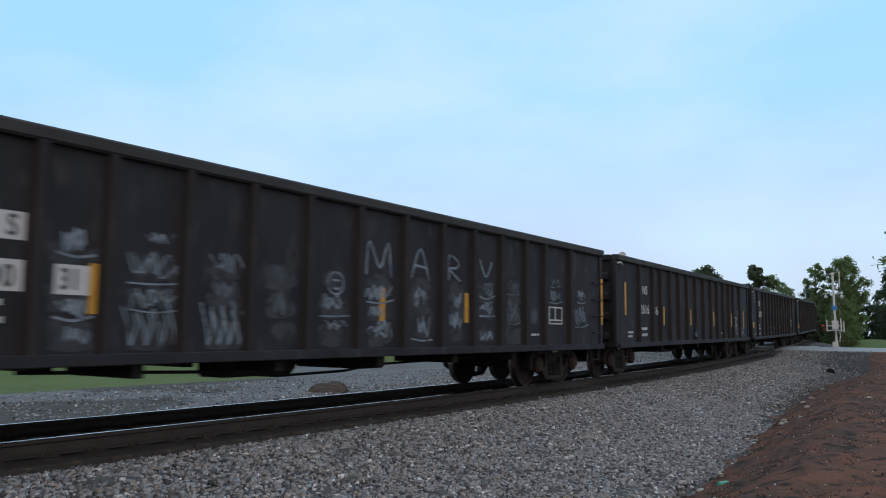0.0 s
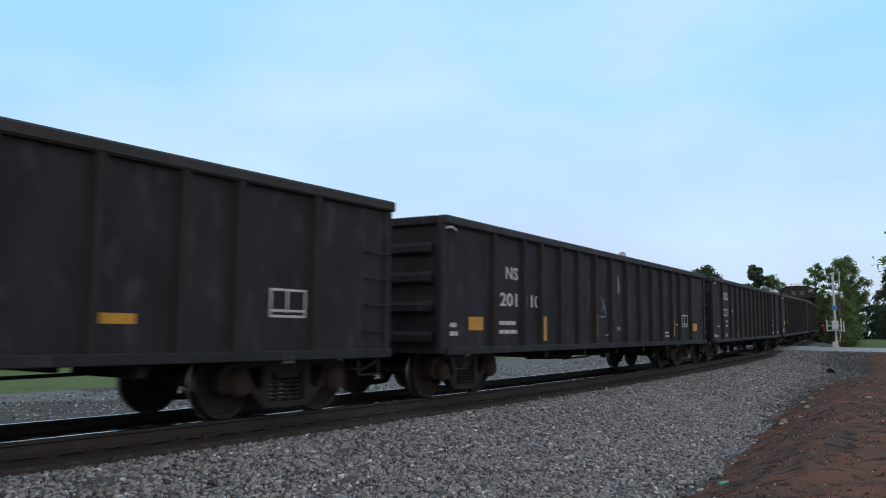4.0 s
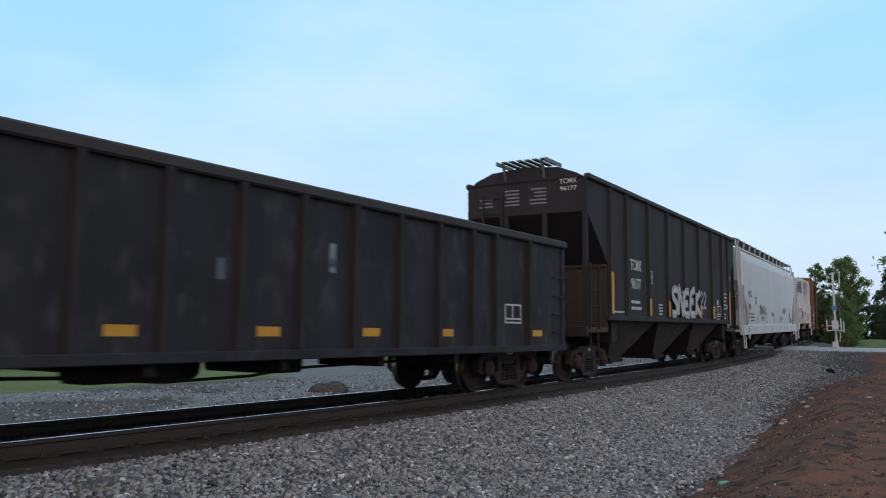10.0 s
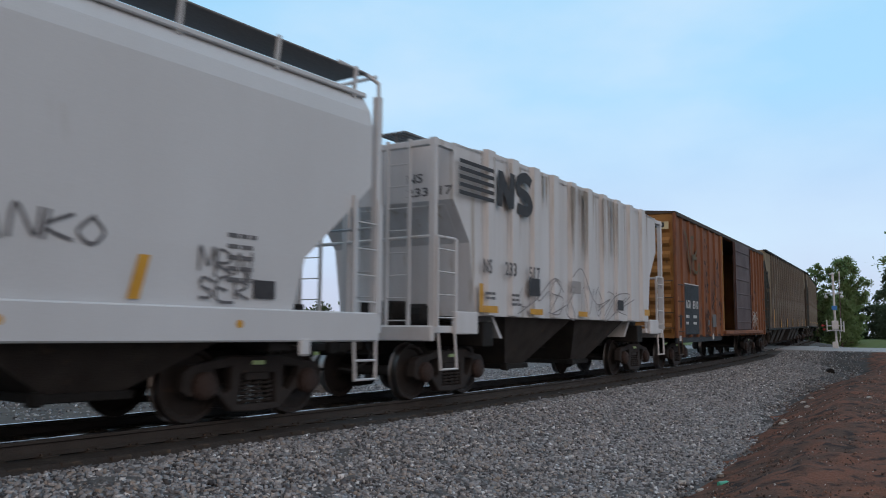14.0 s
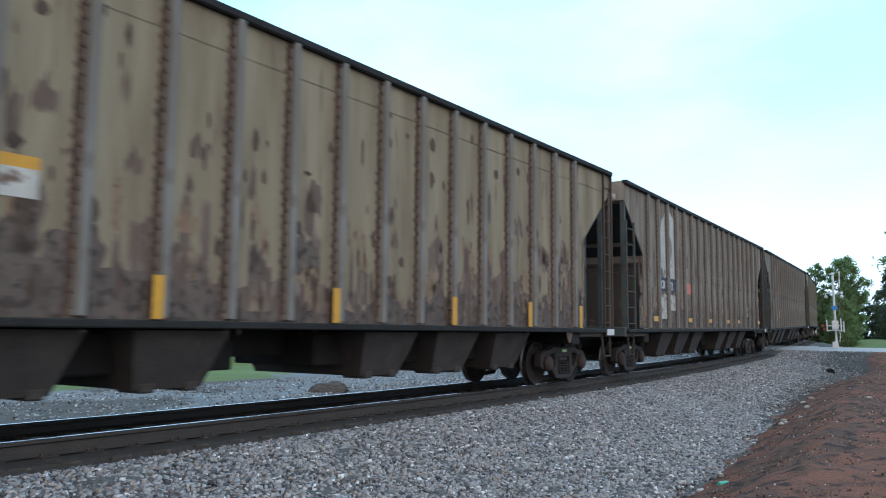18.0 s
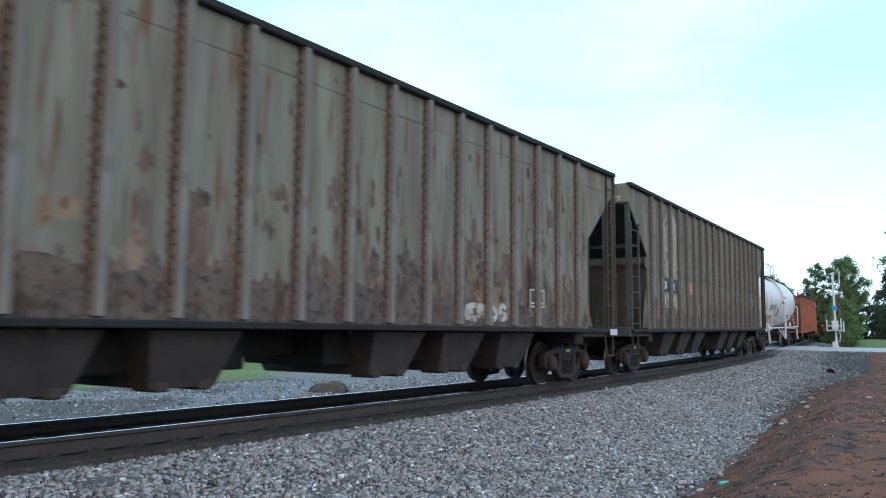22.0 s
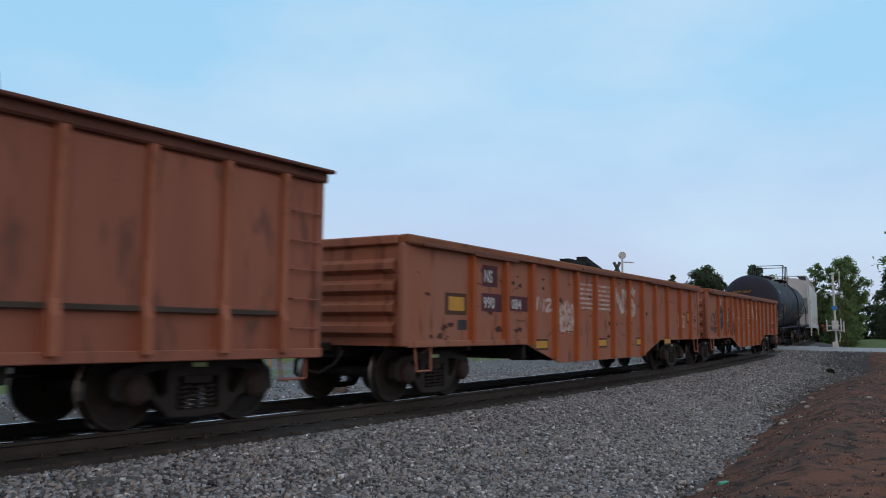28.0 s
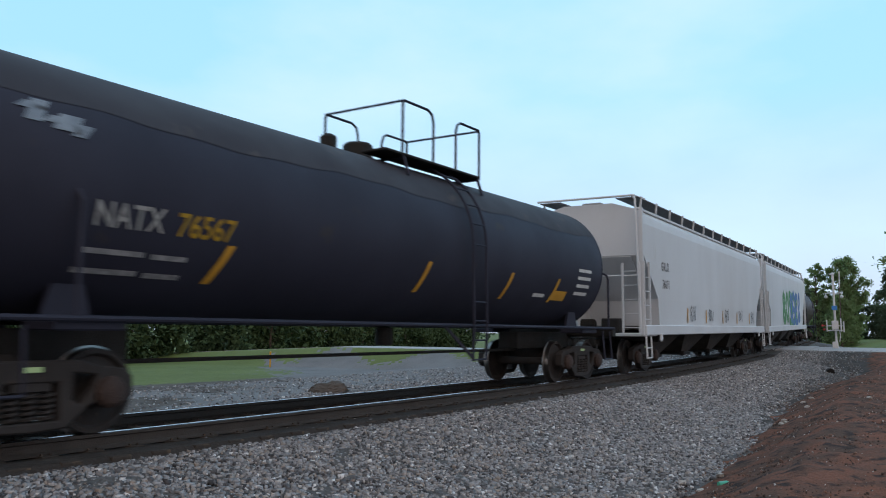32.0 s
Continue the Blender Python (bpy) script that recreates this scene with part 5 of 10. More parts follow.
def ribbed_hopper(u0, u1, label):
    """Short two-bay covered hopper with fluted sides."""
    car, h = new_car("covered_hopper_car", u0, u1, 9.4, label, "covered hopper car")
    w, zt, zs = 1.50, 4.30, 1.40
    hb = 5.36
    bm = bmesh.new()
    prism(bm, [(-hb, zt), (-hb, 3.34), (-hb + 0.54, 2.65), (-hb + 0.74, zs), (hb - 0.74, zs), (hb - 0.54, 2.65), (hb, 3.34), (hb, zt)], "y", -w, w)
    part("body", bm, CREAM_WHITE, car)
    for sy in (-1, 1):
        bm = bmesh.new()
        prism(bm, [(-hb, zt - 0.05), (-hb + 1.3, zt + 0.075), (hb - 1.3, zt + 0.075), (hb, zt - 0.05)], "y", sy * w - 0.05 * (sy > 0), sy * w + 0.05 * (sy < 0))
        part("roof_edge", bm, CREAM_WHITE, car)
    me = mesh_of("side_flute", hat_post(1.42, 4.38, 0.36, 0.075), CREAM_WHITE)
    for i in range(10):
        x = -4.15 + i * 8.3 / 9
        child("side_flute", me, car, pose(x, -w - 0.001, 0))
        child("side_flute", me, car, pose(x, w + 0.001, 0, 0, 0, 180))
    for sx in (-1, 1):
        bm = bmesh.new()
        rbox(bm, sx * (h - 0.7) - 0.75, sx * (h - 0.7) + 0.75, -w + 0.02, w - 0.02, 1.10, 1.22, 0.015)
        rbox(bm, sx * (h - 0.95) - 0.36, sx * (h - 0.95) + 0.36, -w - 0.06, -w + 0.04, 1.08, 1.46, 0.015)
        part("end_platform", bm, CREAM_WHITE, car)
        ladder(car, sx * (h - 0.05), sx * (h - 0.62), -w - 0.02, 1.2, 2.65, CREAM_WHITE)
        side_ladder(car, sx * (h + 0.0), -1.0, -0.55, 1.15, 4.3, CREAM_WHITE)
        side_ladder(car, sx * (h + 0.0), 0.9, 1.4, 1.15, 2.9, CREAM_WHITE)
        bm = bmesh.new()
        bar(bm, (sx * (h - 0.03), -w, 2.66), (sx * (h - 0.03), w, 2.62), 0.03)
        bar(bm, (sx * (h - 0.62), -w - 0.02, 2.66), (sx * (h - 0.03), -w - 0.02, 2.66), 0.022)
        part("handrail", bm, CREAM_WHITE, car)
        bm = bmesh.new()
        prism(bm, [(sx * (hb - 0.05), 3.26), (sx * (hb - 0.9), 2.2), (sx * (hb - 2.0), 1.0), (sx * (hb - 2.1), 1.0), (sx * (hb - 1.0), 2.3), (sx * (hb - 0.05), 3.32)], "y", -1.3, 1.3)
        part("slope_sheet", bm, CREAM_WHITE, car)
        bm = bmesh.new()
        pipe(bm, [(sx * (h - 0.6), -w - 0.02, 1.1), (sx * (h - 0.62), -w - 0.05, 0.52), (sx * (h - 0.14), -w - 0.05, 0.52), (sx * (h - 0.1), -w - 0.02, 1.1)], 0.022)
        part("step", bm, CREAM_WHITE, car)
        bm = bmesh.new()
        rbox(bm, sx * (h - 0.75) - 0.25, sx * (h - 0.75) + 0.25, -0.3, 0.4, 1.2, 1.65, 0.03)
        lathe(bm, [(0.12, -0.2), (0.18, -0.15), (0.18, 0.15), (0.12, 0.2)], (sx * (h - 0.7), -0.7, 1.42), "y", 10)
        part("brake_gear", bm, UNDER, car)
    end_frame(car, h, w, zt - 0.02, 1.15, (-1.45, -0.35, 0.35, 1.45), CREAM_WHITE)
    for sx in (-1, 1):
        for y in (-1.45, 1.45):
            bm = bmesh.new()
            beam(bm, (sx * (hb - 0.02), y, zt - 0.08), (sx * h, y, zt - 0.08), 0.10, 0.10)
            part("end_brace", bm, CREAM_WHITE, car)
        bm = bmesh.new()
        rbox(bm, sx * (h - 0.04) - 0.04, sx * (h - 0.04) + 0.04, -w + 0.1, w - 0.1, zt - 0.14, zt - 0.03, 0.015)
        part("end_beam", bm, CREAM_WHITE, car)
    words(car, "NS", 0, 0, 0.16, 0, GREY_INK, width=0.33, turn=pose(-hb - 0.006, -0.55, 3.67, 90, 0, -90))
    words(car, "233517", 0, 0, 0.15, 0, GREY_INK, width=0.94, turn=pose(-hb - 0.006, -0.55, 3.43, 90, 0, -90))
    for x in (-3.2, 0.2, 3.2):
        bm = bmesh.new()
        lathe(bm, [(0.42, 0.0), (0.42, 0.08), (0.36, 0.13), (0.1, 0.15)], (x, 0.0, zt - 0.02), "z", 14)
        part("hatch", bm, LID, car)
    bm = bmesh.new()
    for i in range(5):
        box(bm, -h + 0.2, -h + 1.5, -0.75 + i * 0.12, -0.66 + i * 0.12, zt + 0.19, zt + 0.22)
    bar(bm, (-h + 0.3, -0.5, zt - 0.05), (-h + 0.3, -0.5, zt + 0.2), 0.025)
    bar(bm, (-h + 1.4, -0.5, zt - 0.05), (-h + 1.4, -0.5, zt + 0.2), 0.025)
    part("roof_walk", bm, GRATING, car)
    underframe(car, h, w, 1.3)
    for x in (-1.65, 1.65):
        bay(car, x, 3.2, 0.8, 1.45, 0.45, 1.35, 0.7, SOOTY_BAY)
    # logo and marks
    for k in range(5):
        flat(car, "logo_stripe", -5.30, -4.10, 3.97 - k * 0.135, 4.04 - k * 0.135, -w - 0.083, DARK_INK, "black stripe")
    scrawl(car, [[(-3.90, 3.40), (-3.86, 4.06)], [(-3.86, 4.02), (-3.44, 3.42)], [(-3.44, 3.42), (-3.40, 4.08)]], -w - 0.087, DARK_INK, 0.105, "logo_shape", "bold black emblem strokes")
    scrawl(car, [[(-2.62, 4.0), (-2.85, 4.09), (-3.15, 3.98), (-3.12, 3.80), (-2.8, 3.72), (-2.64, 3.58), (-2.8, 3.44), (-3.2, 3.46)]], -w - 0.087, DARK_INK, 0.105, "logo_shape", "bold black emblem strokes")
    words(car, "NS", -4.5, 2.16, 0.25, -w - 0.083, GREY_INK, 0.75, 1.1)
    words(car, "233", -3.68, 2.16, 0.25, -w - 0.083, GREY_INK, 0.85, 1.1)
    words(car, "517", -2.70, 2.14, 0.25, -w - 0.083, GREY_INK, 0.85, 1.1)
    flat(car, "placard", -2.69, -2.22, 1.82, 2.16, -w - 0.085, DARK_INK)
    flat(car, "reflector", -4.62, -4.48, 1.46, 1.96, -w - 0.083, YELLOW)
    flat(car, "reflector", -4.47, -3.95, 1.46, 1.58, -w - 0.083, YELLOW)
    flat(car, "reflector", -2.65, -2.1, 1.46, 1.57, -w - 0.083, YELLOW)
    flat(car, "reflector", -0.3, 0.2, 1.46, 1.57, -w - 0.083, YELLOW)
    flat(car, "reflector", 4.1, 4.5, 1.56, 1.72, -w - 0.083, YELLOW)
    flat(car, "placard", 2.1, 2.5, 1.65, 1.9, -w - 0.085, DARK_INK)
    bars(car, -4.4, 1.78, 2, -w - 0.079, GREY_INK, 0.45)
    bars(car, -3.4, 1.78, 3, -w - 0.079, GREY_INK, 0.4, seed=4)
    scrawl(car, [[(-3.2, 1.45), (-2.4, 1.75), (-1.6, 2.2), (-1.2, 2.05), (-1.75, 1.5), (-0.9, 1.7)], [(-0.6, 2.3), (-0.1, 2.5), (0.5, 1.9), (0.9, 1.75), (1.6, 1.9), (0.8, 1.6)], [(1.2, 1.5), (2.0, 2.0), (3.0, 2.05), (2.2, 1.7), (3.3, 1.95)]], -w - 0.082, SOFT_SPRAY, 0.013, "graffiti", "thin grey sprayed scribble")
    scrawl(car, letters("OMS8NO2K", -3.3, 1.5, 0.62, 0.55, 0.2, 0.25, 91), -w - 0.081, SOFT_SPRAY, 0.012, "graffiti", "thin grey sprayed scribble")
    flat(car, "paint_patch", -0.65, -0.15, 1.95, 2.22, -w - 0.080, mat("grey_touch_up", (0.36, 0.35, 0.35), (0.30, 0.29, 0.29), rough=0.8, bump=0), "grey touched-up patch")
    rnd = random.Random(9)
    bm = bmesh.new()
    for k in range(34):
        x, z1 = rnd.uniform(-4.6, 4.9), 4.28
        if rnd.random() < 0.35:
            x = rnd.choice((-0.4, 0.1, 1.4)) + rnd.uniform(-0.2, 0.2)
        ln, ww = rnd.uniform(0.2, 1.9), rnd.uniform(0.015, 0.06)
        v = [bm.verts.new(p) for p in ((x - ww, -w - 0.080, z1), (x + ww, -w - 0.080, z1), (x + ww * 0.6, -w - 0.080, z1 - ln * 0.6), (x, -w - 0.080, z1 - ln), (x - ww * 0.7, -w - 0.080, z1 - ln * 0.5))]
        bm.faces.new(v)
    bmesh.ops.recalc_face_normals(bm, faces=bm.faces)
    tagged(part("grime_streaks", bm, mat("roof_wash_streak", (0.40, 0.365, 0.33), (0.30, 0.26, 0.225), rough=0.85, scale=6, bump=0), car), "brown streaks washed down from the roof", kind="stuff")
    return car, h, w


def black_hopper(u0, u1, label):
    car, h = new_car("covered_hopper_car", u0, u1, 12.95, label, "covered hopper car")
    w, zt, zs = 1.54, 4.66, 1.50
    hopper_body(car, h, w, zt, zs, 3.86, 1.36, 2.70, BLACK, open_top=False)
    for sy in (-1, 1):
        bm = bmesh.new()
        rbox(bm, -h - 0.02, h + 0.02, sy * w - 0.08, sy * w + 0.06, zt - 0.06, zt + 0.06, 0.02)
        part("roof_edge", bm, BLACK_RIM, car)
        bm = bmesh.new()
        rbox(bm, -h + 1.2, h - 1.2, sy * (w + 0.02) - 0.05, sy * (w + 0.02) + 0.05, 1.40, 1.53, 0.015)
        part("side_sill", bm, BLACK, car)
    bm = bmesh.new()
    arch = [(-w + 0.06, zt - 0.05), (-w + 0.25, zt + 0.10), (-0.85, zt + 0.27), (0, zt + 0.33), (0.85, zt + 0.27), (w - 0.25, zt + 0.10), (w - 0.06, zt - 0.05)]
    prism(bm, arch, "x", -h, h)
    part("roof", bm, BLACK, car)
    me = mesh_of("side_post", hat_post(1.52, zt - 0.06, 0.17, 0.07), BLACK)
    for x in (-6.28, -5.08, -3.27, -1.46, 0.36, 2.17, 3.95, 5.50, 6.50):
        child("side_post", me, car, pose(x, -w - 0.001, 0))
        child("side_post", me, car, pose(x, w + 0.001, 0, 0, 0, 180))
    for sx in (-1, 1):
        bm = bmesh.new()
        rbox(bm, sx * (h - 0.68) - 0.68, sx * (h - 0.68) + 0.68, -w + 0.02, w - 0.02, 1.12, 1.24, 0.015)
        part("end_platform", bm, CHIP_DARK, car)
        bm = bmesh.new()
        a = sx * (h - 1.33)
        box(bm, min(a, a + sx * 0.03), max(a, a + sx * 0.03), -w + 0.02, w - 0.02, 1.2, 2.72)
        rbox(bm, a + sx * 0.05 - 0.03, a + sx * 0.05 + 0.03, -w + 0.02, w - 0.02, 2.66, 2.74, 0.01)
        part("bulkhead", bm, CHIP_DARK, car)
        bm = bmesh.new()
        rbox(bm, *sorted((sx * (h - 1.3), sx * (h - 0.05))), w - 0.07, w - 0.03, 1.2, 3.95, 0.01)
        part("end_panel", bm, BLACK, car)
        ladder(car, sx * (h - 0.08), sx * (h - 0.65), -w - 0.02, 1.2, 2.7, BLACK)
        side_ladder(car, sx * (h + 0.02), 0.6, 1.1, 1.2, 4.4, BLACK)
        bm = bmesh.new()
        for i in range(6):
            box(bm, sx * (h - 0.25) - 0.45, sx * (h - 0.25) + 0.45, -0.6 + i * 0.2, -0.48 + i * 0.2, zt + 0.45, zt + 0.48)
        for y in (-0.5, 0.5):
            beam(bm, (sx * (h - 0.02), y, zt + 0.05), (sx * (h + 0.16), y, zt + 0.45), 0.05, 0.05)
        box(bm, sx * (h - 0.25) - 0.46, sx * (h - 0.25) + 0.46, -0.64, -0.61, zt + 0.40, zt + 0.49)
        box(bm, sx * (h - 0.25) - 0.46, sx * (h - 0.25) + 0.46, 0.63, 0.66, zt + 0.40, zt + 0.49)
        part("roof_walk", bm, GRATING, car)
        bm = bmesh.new()
        pipe(bm, [(sx * (h - 0.6), -w, 1.12), (sx * (h - 0.6), -w - 0.03, 0.52), (sx * (h - 0.15), -w - 0.03, 0.52), (sx * (h - 0.12), -w, 1.12)], 0.02)
        part("step", bm, BLACK, car)
        bm = bmesh.new()
        rbox(bm, sx * (h - 0.75) - 0.25, sx * (h - 0.75) + 0.25, -0.3, 0.4, 1.2, 1.6, 0.03)
        pipe(bm, [(sx * (h - 0.2), -1.0, 1.25), (sx * (h - 0.4), -0.8, 1.75), (sx * (h - 0.9), -0.7, 1.8)], 0.03)
        part("brake_gear", bm, UNDER, car)
        flat(car, "reflector", (6.5 if sx > 0 else -6.28) - 0.07, (6.5 if sx > 0 else -6.28) + 0.09, 1.56, 2.56, -w - 0.072, YELLOW)
        # bars of small stencil on the end panel
        bm = bmesh.new()
        rnd = random.Random(2)
        for y0 in (-0.55, 0.15, 0.85) if sx < 0 else (-1.25, -0.55, 0.15, 0.85):
            for k in range(5 if abs(y0) < 0.6 else 3):
                box(bm, sx * (h + 0.001) - 0.003, sx * (h + 0.001) + 0.003, y0, y0 + rnd.uniform(0.3, 0.42), 4.1 + k * 0.085, 4.135 + k * 0.085)
        part("small_stencil", bm, mat("dull_stencil", (0.30, 0.30, 0.31), (0.22, 0.22, 0.23), rough=0.8, bump=0), car, "small unreadable stencil")
    end_frame(car, h, w, 3.9, 1.2, (-1.48, -0.5, 0.5, 1.48), BLACK)
    underframe(car, h, w, 1.4)
    for x in (-3.9, 0.0, 3.9):
        bay(car, x, 3.8, 0.85, 1.48, 0.40, 1.40, 0.75, SOOTY_BAY)
    words(car, "TCMX", -4.74, 2.72, 0.28, -w - 0.003, WHITE, 0.8)
    words(car, "96177", -4.70, 2.24, 0.27, -w - 0.003, WHITE, 0.82)
    bars(car, -4.7, 1.86, 1, -w - 0.002, WHITE, 0.9, 0.075)
    bars(car, -4.7, 1.70, 1, -w - 0.002, WHITE, 0.9, 0.075, seed=5)
    bars(car, -2.3, 1.86, 4, -w - 0.002, WHITE, 0.4, 0.04)
    bars(car, 2.2, 1.95, 4, -w - 0.002, WHITE, 0.5, 0.04, seed=8)
    bars(car, 4.0, 1.95, 5, -w - 0.002, WHITE, 0.6, 0.04, seed=9)
    bars(car, 5.64, 2.47, 5, -w - 0.002, WHITE, 0.70, 0.06, 0.135, seed=10)
    bars(car, 5.56, 1.72, 2, -w - 0.002, WHITE, 0.70, 0.05, 0.13, seed=14)
    words(car, "TCMX", 0, 0, 0.11, 0, WHITE, width=0.43, turn=pose(-h - 0.006, -0.88, 4.53, 90, 0, -90))
    words(car, "96177", 0, 0, 0.10, 0, WHITE, width=0.41, turn=pose(-h - 0.006, -0.90, 4.36, 90, 0, -90))
    consol_box(car, 4.71, 1.65, -w - 0.002, None, 0.63, 0.39)
    flat(car, "placard", 4.76, 4.97, 2.08, 2.24, -w - 0.002, WHITE)
    scrawl(car, cursive(4.66, 5.30, 1.50, 1.63, 77), -w - 0.002, GRAF, 0.022, "graffiti", "pale sprayed tag")
    bm = bmesh.new()
    lathe(bm, [(0.075, 0.0), (0.075, -0.006)], (6.34, -w - 0.002, 2.03), "y", 14)
    part("white_disc", bm, WHITE, car)
    bars(car, -6.0, 1.60, 1, -w - 0.002, WHITE, 0.85, 0.04, seed=11)
    flat(car, "reflector", -3.35, -3.19, 1.56, 2.02, -w - 0.072, YELLOW)
    flat(car, "reflector", -1.54, -1.38, 1.56, 2.0, -w - 0.072, YELLOW)
    flat(car, "reflector", 2.09, 2.25, 1.56, 2.0, -w - 0.072, YELLOW)
    flat(car, "reflector", 3.87, 4.03, 1.56, 2.0, -w - 0.072, YELLOW)
    flat(car, "reflector", -5.0, -4.86, 2.2, 2.34, -w - 0.003, YELLOW)
    flat(car, "reflector", -5.0, -4.86, 1.98, 2.12, -w - 0.003, YELLOW)
    flat(car, "placard", -6.16, -5.98, 2.02, 2.28, -w - 0.003, WHITE)
    bm = bmesh.new()
    for a in ((-3.18, -2.86, 2.44, 2.47), (-3.18, -2.86, 2.76, 2.79), (-3.18, -3.15, 2.44, 2.79), (-2.89, -2.86, 2.44, 2.79), (-3.08, -2.96, 2.54, 2.69)):
        box(bm, a[0], a[1], -w - 0.004, -w, a[2], a[3])
    part("stencil_box", bm, WHITE, car)
    scrawl(car, letters("SNEEK", -1.25, 1.64, 0.56, 0.76, 0.10, 0.07, 2), -w - 0.074, mat("silver_spray", (0.46, 0.47, 0.49), (0.30, 0.31, 0.34), rough=0.6, scale=5, bump=0), 0.115, "graffiti", "silver sprayed block letters")
    scrawl(car, letters("SNEEK", -1.21, 1.68, 0.54, 0.70, 0.10, 0.07, 2), -w - 0.079, mat("pale_spray_highlight", (0.62, 0.63, 0.65), (0.5, 0.51, 0.53), rough=0.7, bump=0), 0.035, "graffiti", "pale sprayed highlights")
    scrawl(car, letters("22", 2.42, 1.92, 0.32, 0.50, 0.0, 0.04, 3), -w - 0.005, mat("silver_spray", (0.36, 0.37, 0.38)), 0.045)
    return car, h, w


# ---------------------------------------------------------------- boxcar
PLUM = mat("plum_door_paint", (0.095, 0.055, 0.052), (0.070, 0.043, 0.042), rough=0.65, scale=1.5, dirt=(0.11, 0.06, 0.045), dirt_at=0.66, bump=0.003)
SLATE = mat("slate_panel_paint", (0.030, 0.036, 0.042), (0.024, 0.028, 0.032), rough=0.7, scale=3)


def boxcar(u0, u1, label):
    car, h = new_car("boxcar", u0, u1, 12.4, label, "boxcar")
    w, zt, zb = 1.50, 4.72, 0.95
    d0, d1, dz0, dz1 = -1.24, 3.9, 1.16, 4.60
    # sides as plates round the door opening
    for sy in (-1, 1):
        y0, y1 = sorted((sy * w, sy * (w - 0.05)))
        for x0, x1, z0, z1 in ((-h, d0, zb, zt), (d1, h, zb, zt), (d0, d1, zb, dz0), (d0, d1, dz1, zt)):
            bm = bmesh.new()
            box(bm, x0, x1, y0, y1, z0, z1)
            part("side", bm, RUST_BROWN, car)
    bm = bmesh.new()
    box(bm, -h + 0.06, h - 0.06, -w + 0.06, w - 0.06, 1.08, 1.14)
    part("floor", bm, INSIDE, car)
    bm = bmesh.new()
    prism(bm, [(-w - 0.05, zt - 0.02), (-w - 0.05, zt + 0.03), (0, zt + 0.16), (w + 0.05, zt + 0.03), (w + 0.05, zt - 0.02)], "x", -h - 0.04, h + 0.04)
    part("roof", bm, CHIP_DARK, car)
    for sy in (-1, 1):
        bm = bmesh.new()
        rbox(bm, -h - 0.03, h + 0.03, sy * (w + 0.02) - 0.05, sy * (w + 0.02) + 0.05, zt - 0.10, zt + 0.02, 0.015)
        part("eave", bm, CHIP_DARK, car)
    for sx in (-1, 1):
        bm = bmesh.new()
        box(bm, sx * h - 0.03, sx * h + 0.0, -w + 0.051, w - 0.051, zb, zt) if sx > 0 else box(bm, -h, -h + 0.03, -w + 0.051, w - 0.051, zb, zt)
        prism(bm, [(-w, zt - 0.03), (0, zt + 0.12), (w, zt - 0.03)], "x", sx * h - 0.015, sx * h + 0.015)
        e = part("end", bm, OCHRE, car)
        for k in range(8):
            z = 1.25 + k * 0.43
            bm = bmesh.new()
            prism(bm, [(sx * h, z - 0.15), (sx * (h + 0.09), z - 0.05), (sx * (h + 0.09), z + 0.05), (sx * h, z + 0.15)], "y", -w + 0.14, w - 0.14)
            part("end_corrugation", bm, OCHRE, e)
        for sy in (-1, 1):
            bm = bmesh.new()
            rbox(bm, sx * h - 0.08, sx * h + 0.05, sy * w - 0.06, sy * w + 0.03, zb, zt - 0.02, 0.015)
            part("corner_post", bm, RUST_BROWN, car)
        for z in (1.15, 1.6, 2.05, 2.55):
            bm = bmesh.new()
            pipe(bm, [(sx * (h - 0.62), -w, z), (sx * (h - 0.62), -w - 0.07, z), (sx * (h - 0.06), -w - 0.07, z), (sx * (h - 0.06), -w, z)], 0.013, 5)
            part("grab_iron", bm, CHIP_DARK, car)
            bm = bmesh.new()
            pipe(bm, [(sx * (h + 0.10), -w + 0.06, z + 0.1), (sx * (h + 0.16), -w + 0.08, z + 0.1), (sx * (h + 0.16), -w + 0.55, z + 0.1)], 0.013, 5)
            part("grab_iron", bm, CHIP_DARK, car)
        bm = bmesh.new()
        pipe(bm, [(sx * (h - 0.6), -w, zb), (sx * (h - 0.6), -w - 0.03, 0.46), (sx * (h - 0.15), -w - 0.03, 0.46), (sx * (h - 0.12), -w, zb)], 0.02)
        part("step", bm, CHIP_DARK, car)
    me = mesh_of("side_post", hat_post(zb + 0.02, zt - 0.10, 0.15, 0.06), RUST_BROWN)
    for x in (-7.1, -6.2, -5.28, -4.4, -3.42, -2.5, -1.55, 4.15, 4.95, 5.75, 6.5, 7.2):
        child("side_post", me, car, pose(x, -w - 0.001, 0))
        child("side_post", me, car, pose(x, w + 0.001, 0, 0, 0, 180))
    # plug door slid half open
    bm = bmesh.new()
    rbox(bm, 0.60, 3.88, -w - 0.13, -w - 0.06, 1.17, 4.62, 0.02)
    door = part("door", bm, PLUM, car, "plum-coloured sliding door pushed half open")
    for k in range(6):
        z = 1.45 + k * 0.56
        bm = bmesh.new()
        rbox(bm, 0.68, 3.80, -w - 0.155, -w - 0.125, z, z + 0.05, 0.01)
        part("door_rib", bm, PLUM, door)
    for x in (0.64, 3.80):
        bm = bmesh.new()
        rbox(bm, x - 0.03, x + 0.03, -w - 0.165, -w - 0.125, 1.2, 4.58, 0.01)
        part("door_edge", bm, PLUM, door)
    bm = bmesh.new()
    rbox(bm, d0 - 0.3, 6.4, -w - 0.17, -w + 0.0, 1.02, 1.15, 0.015)
    part("door_track", bm, RUST_BROWN, car)
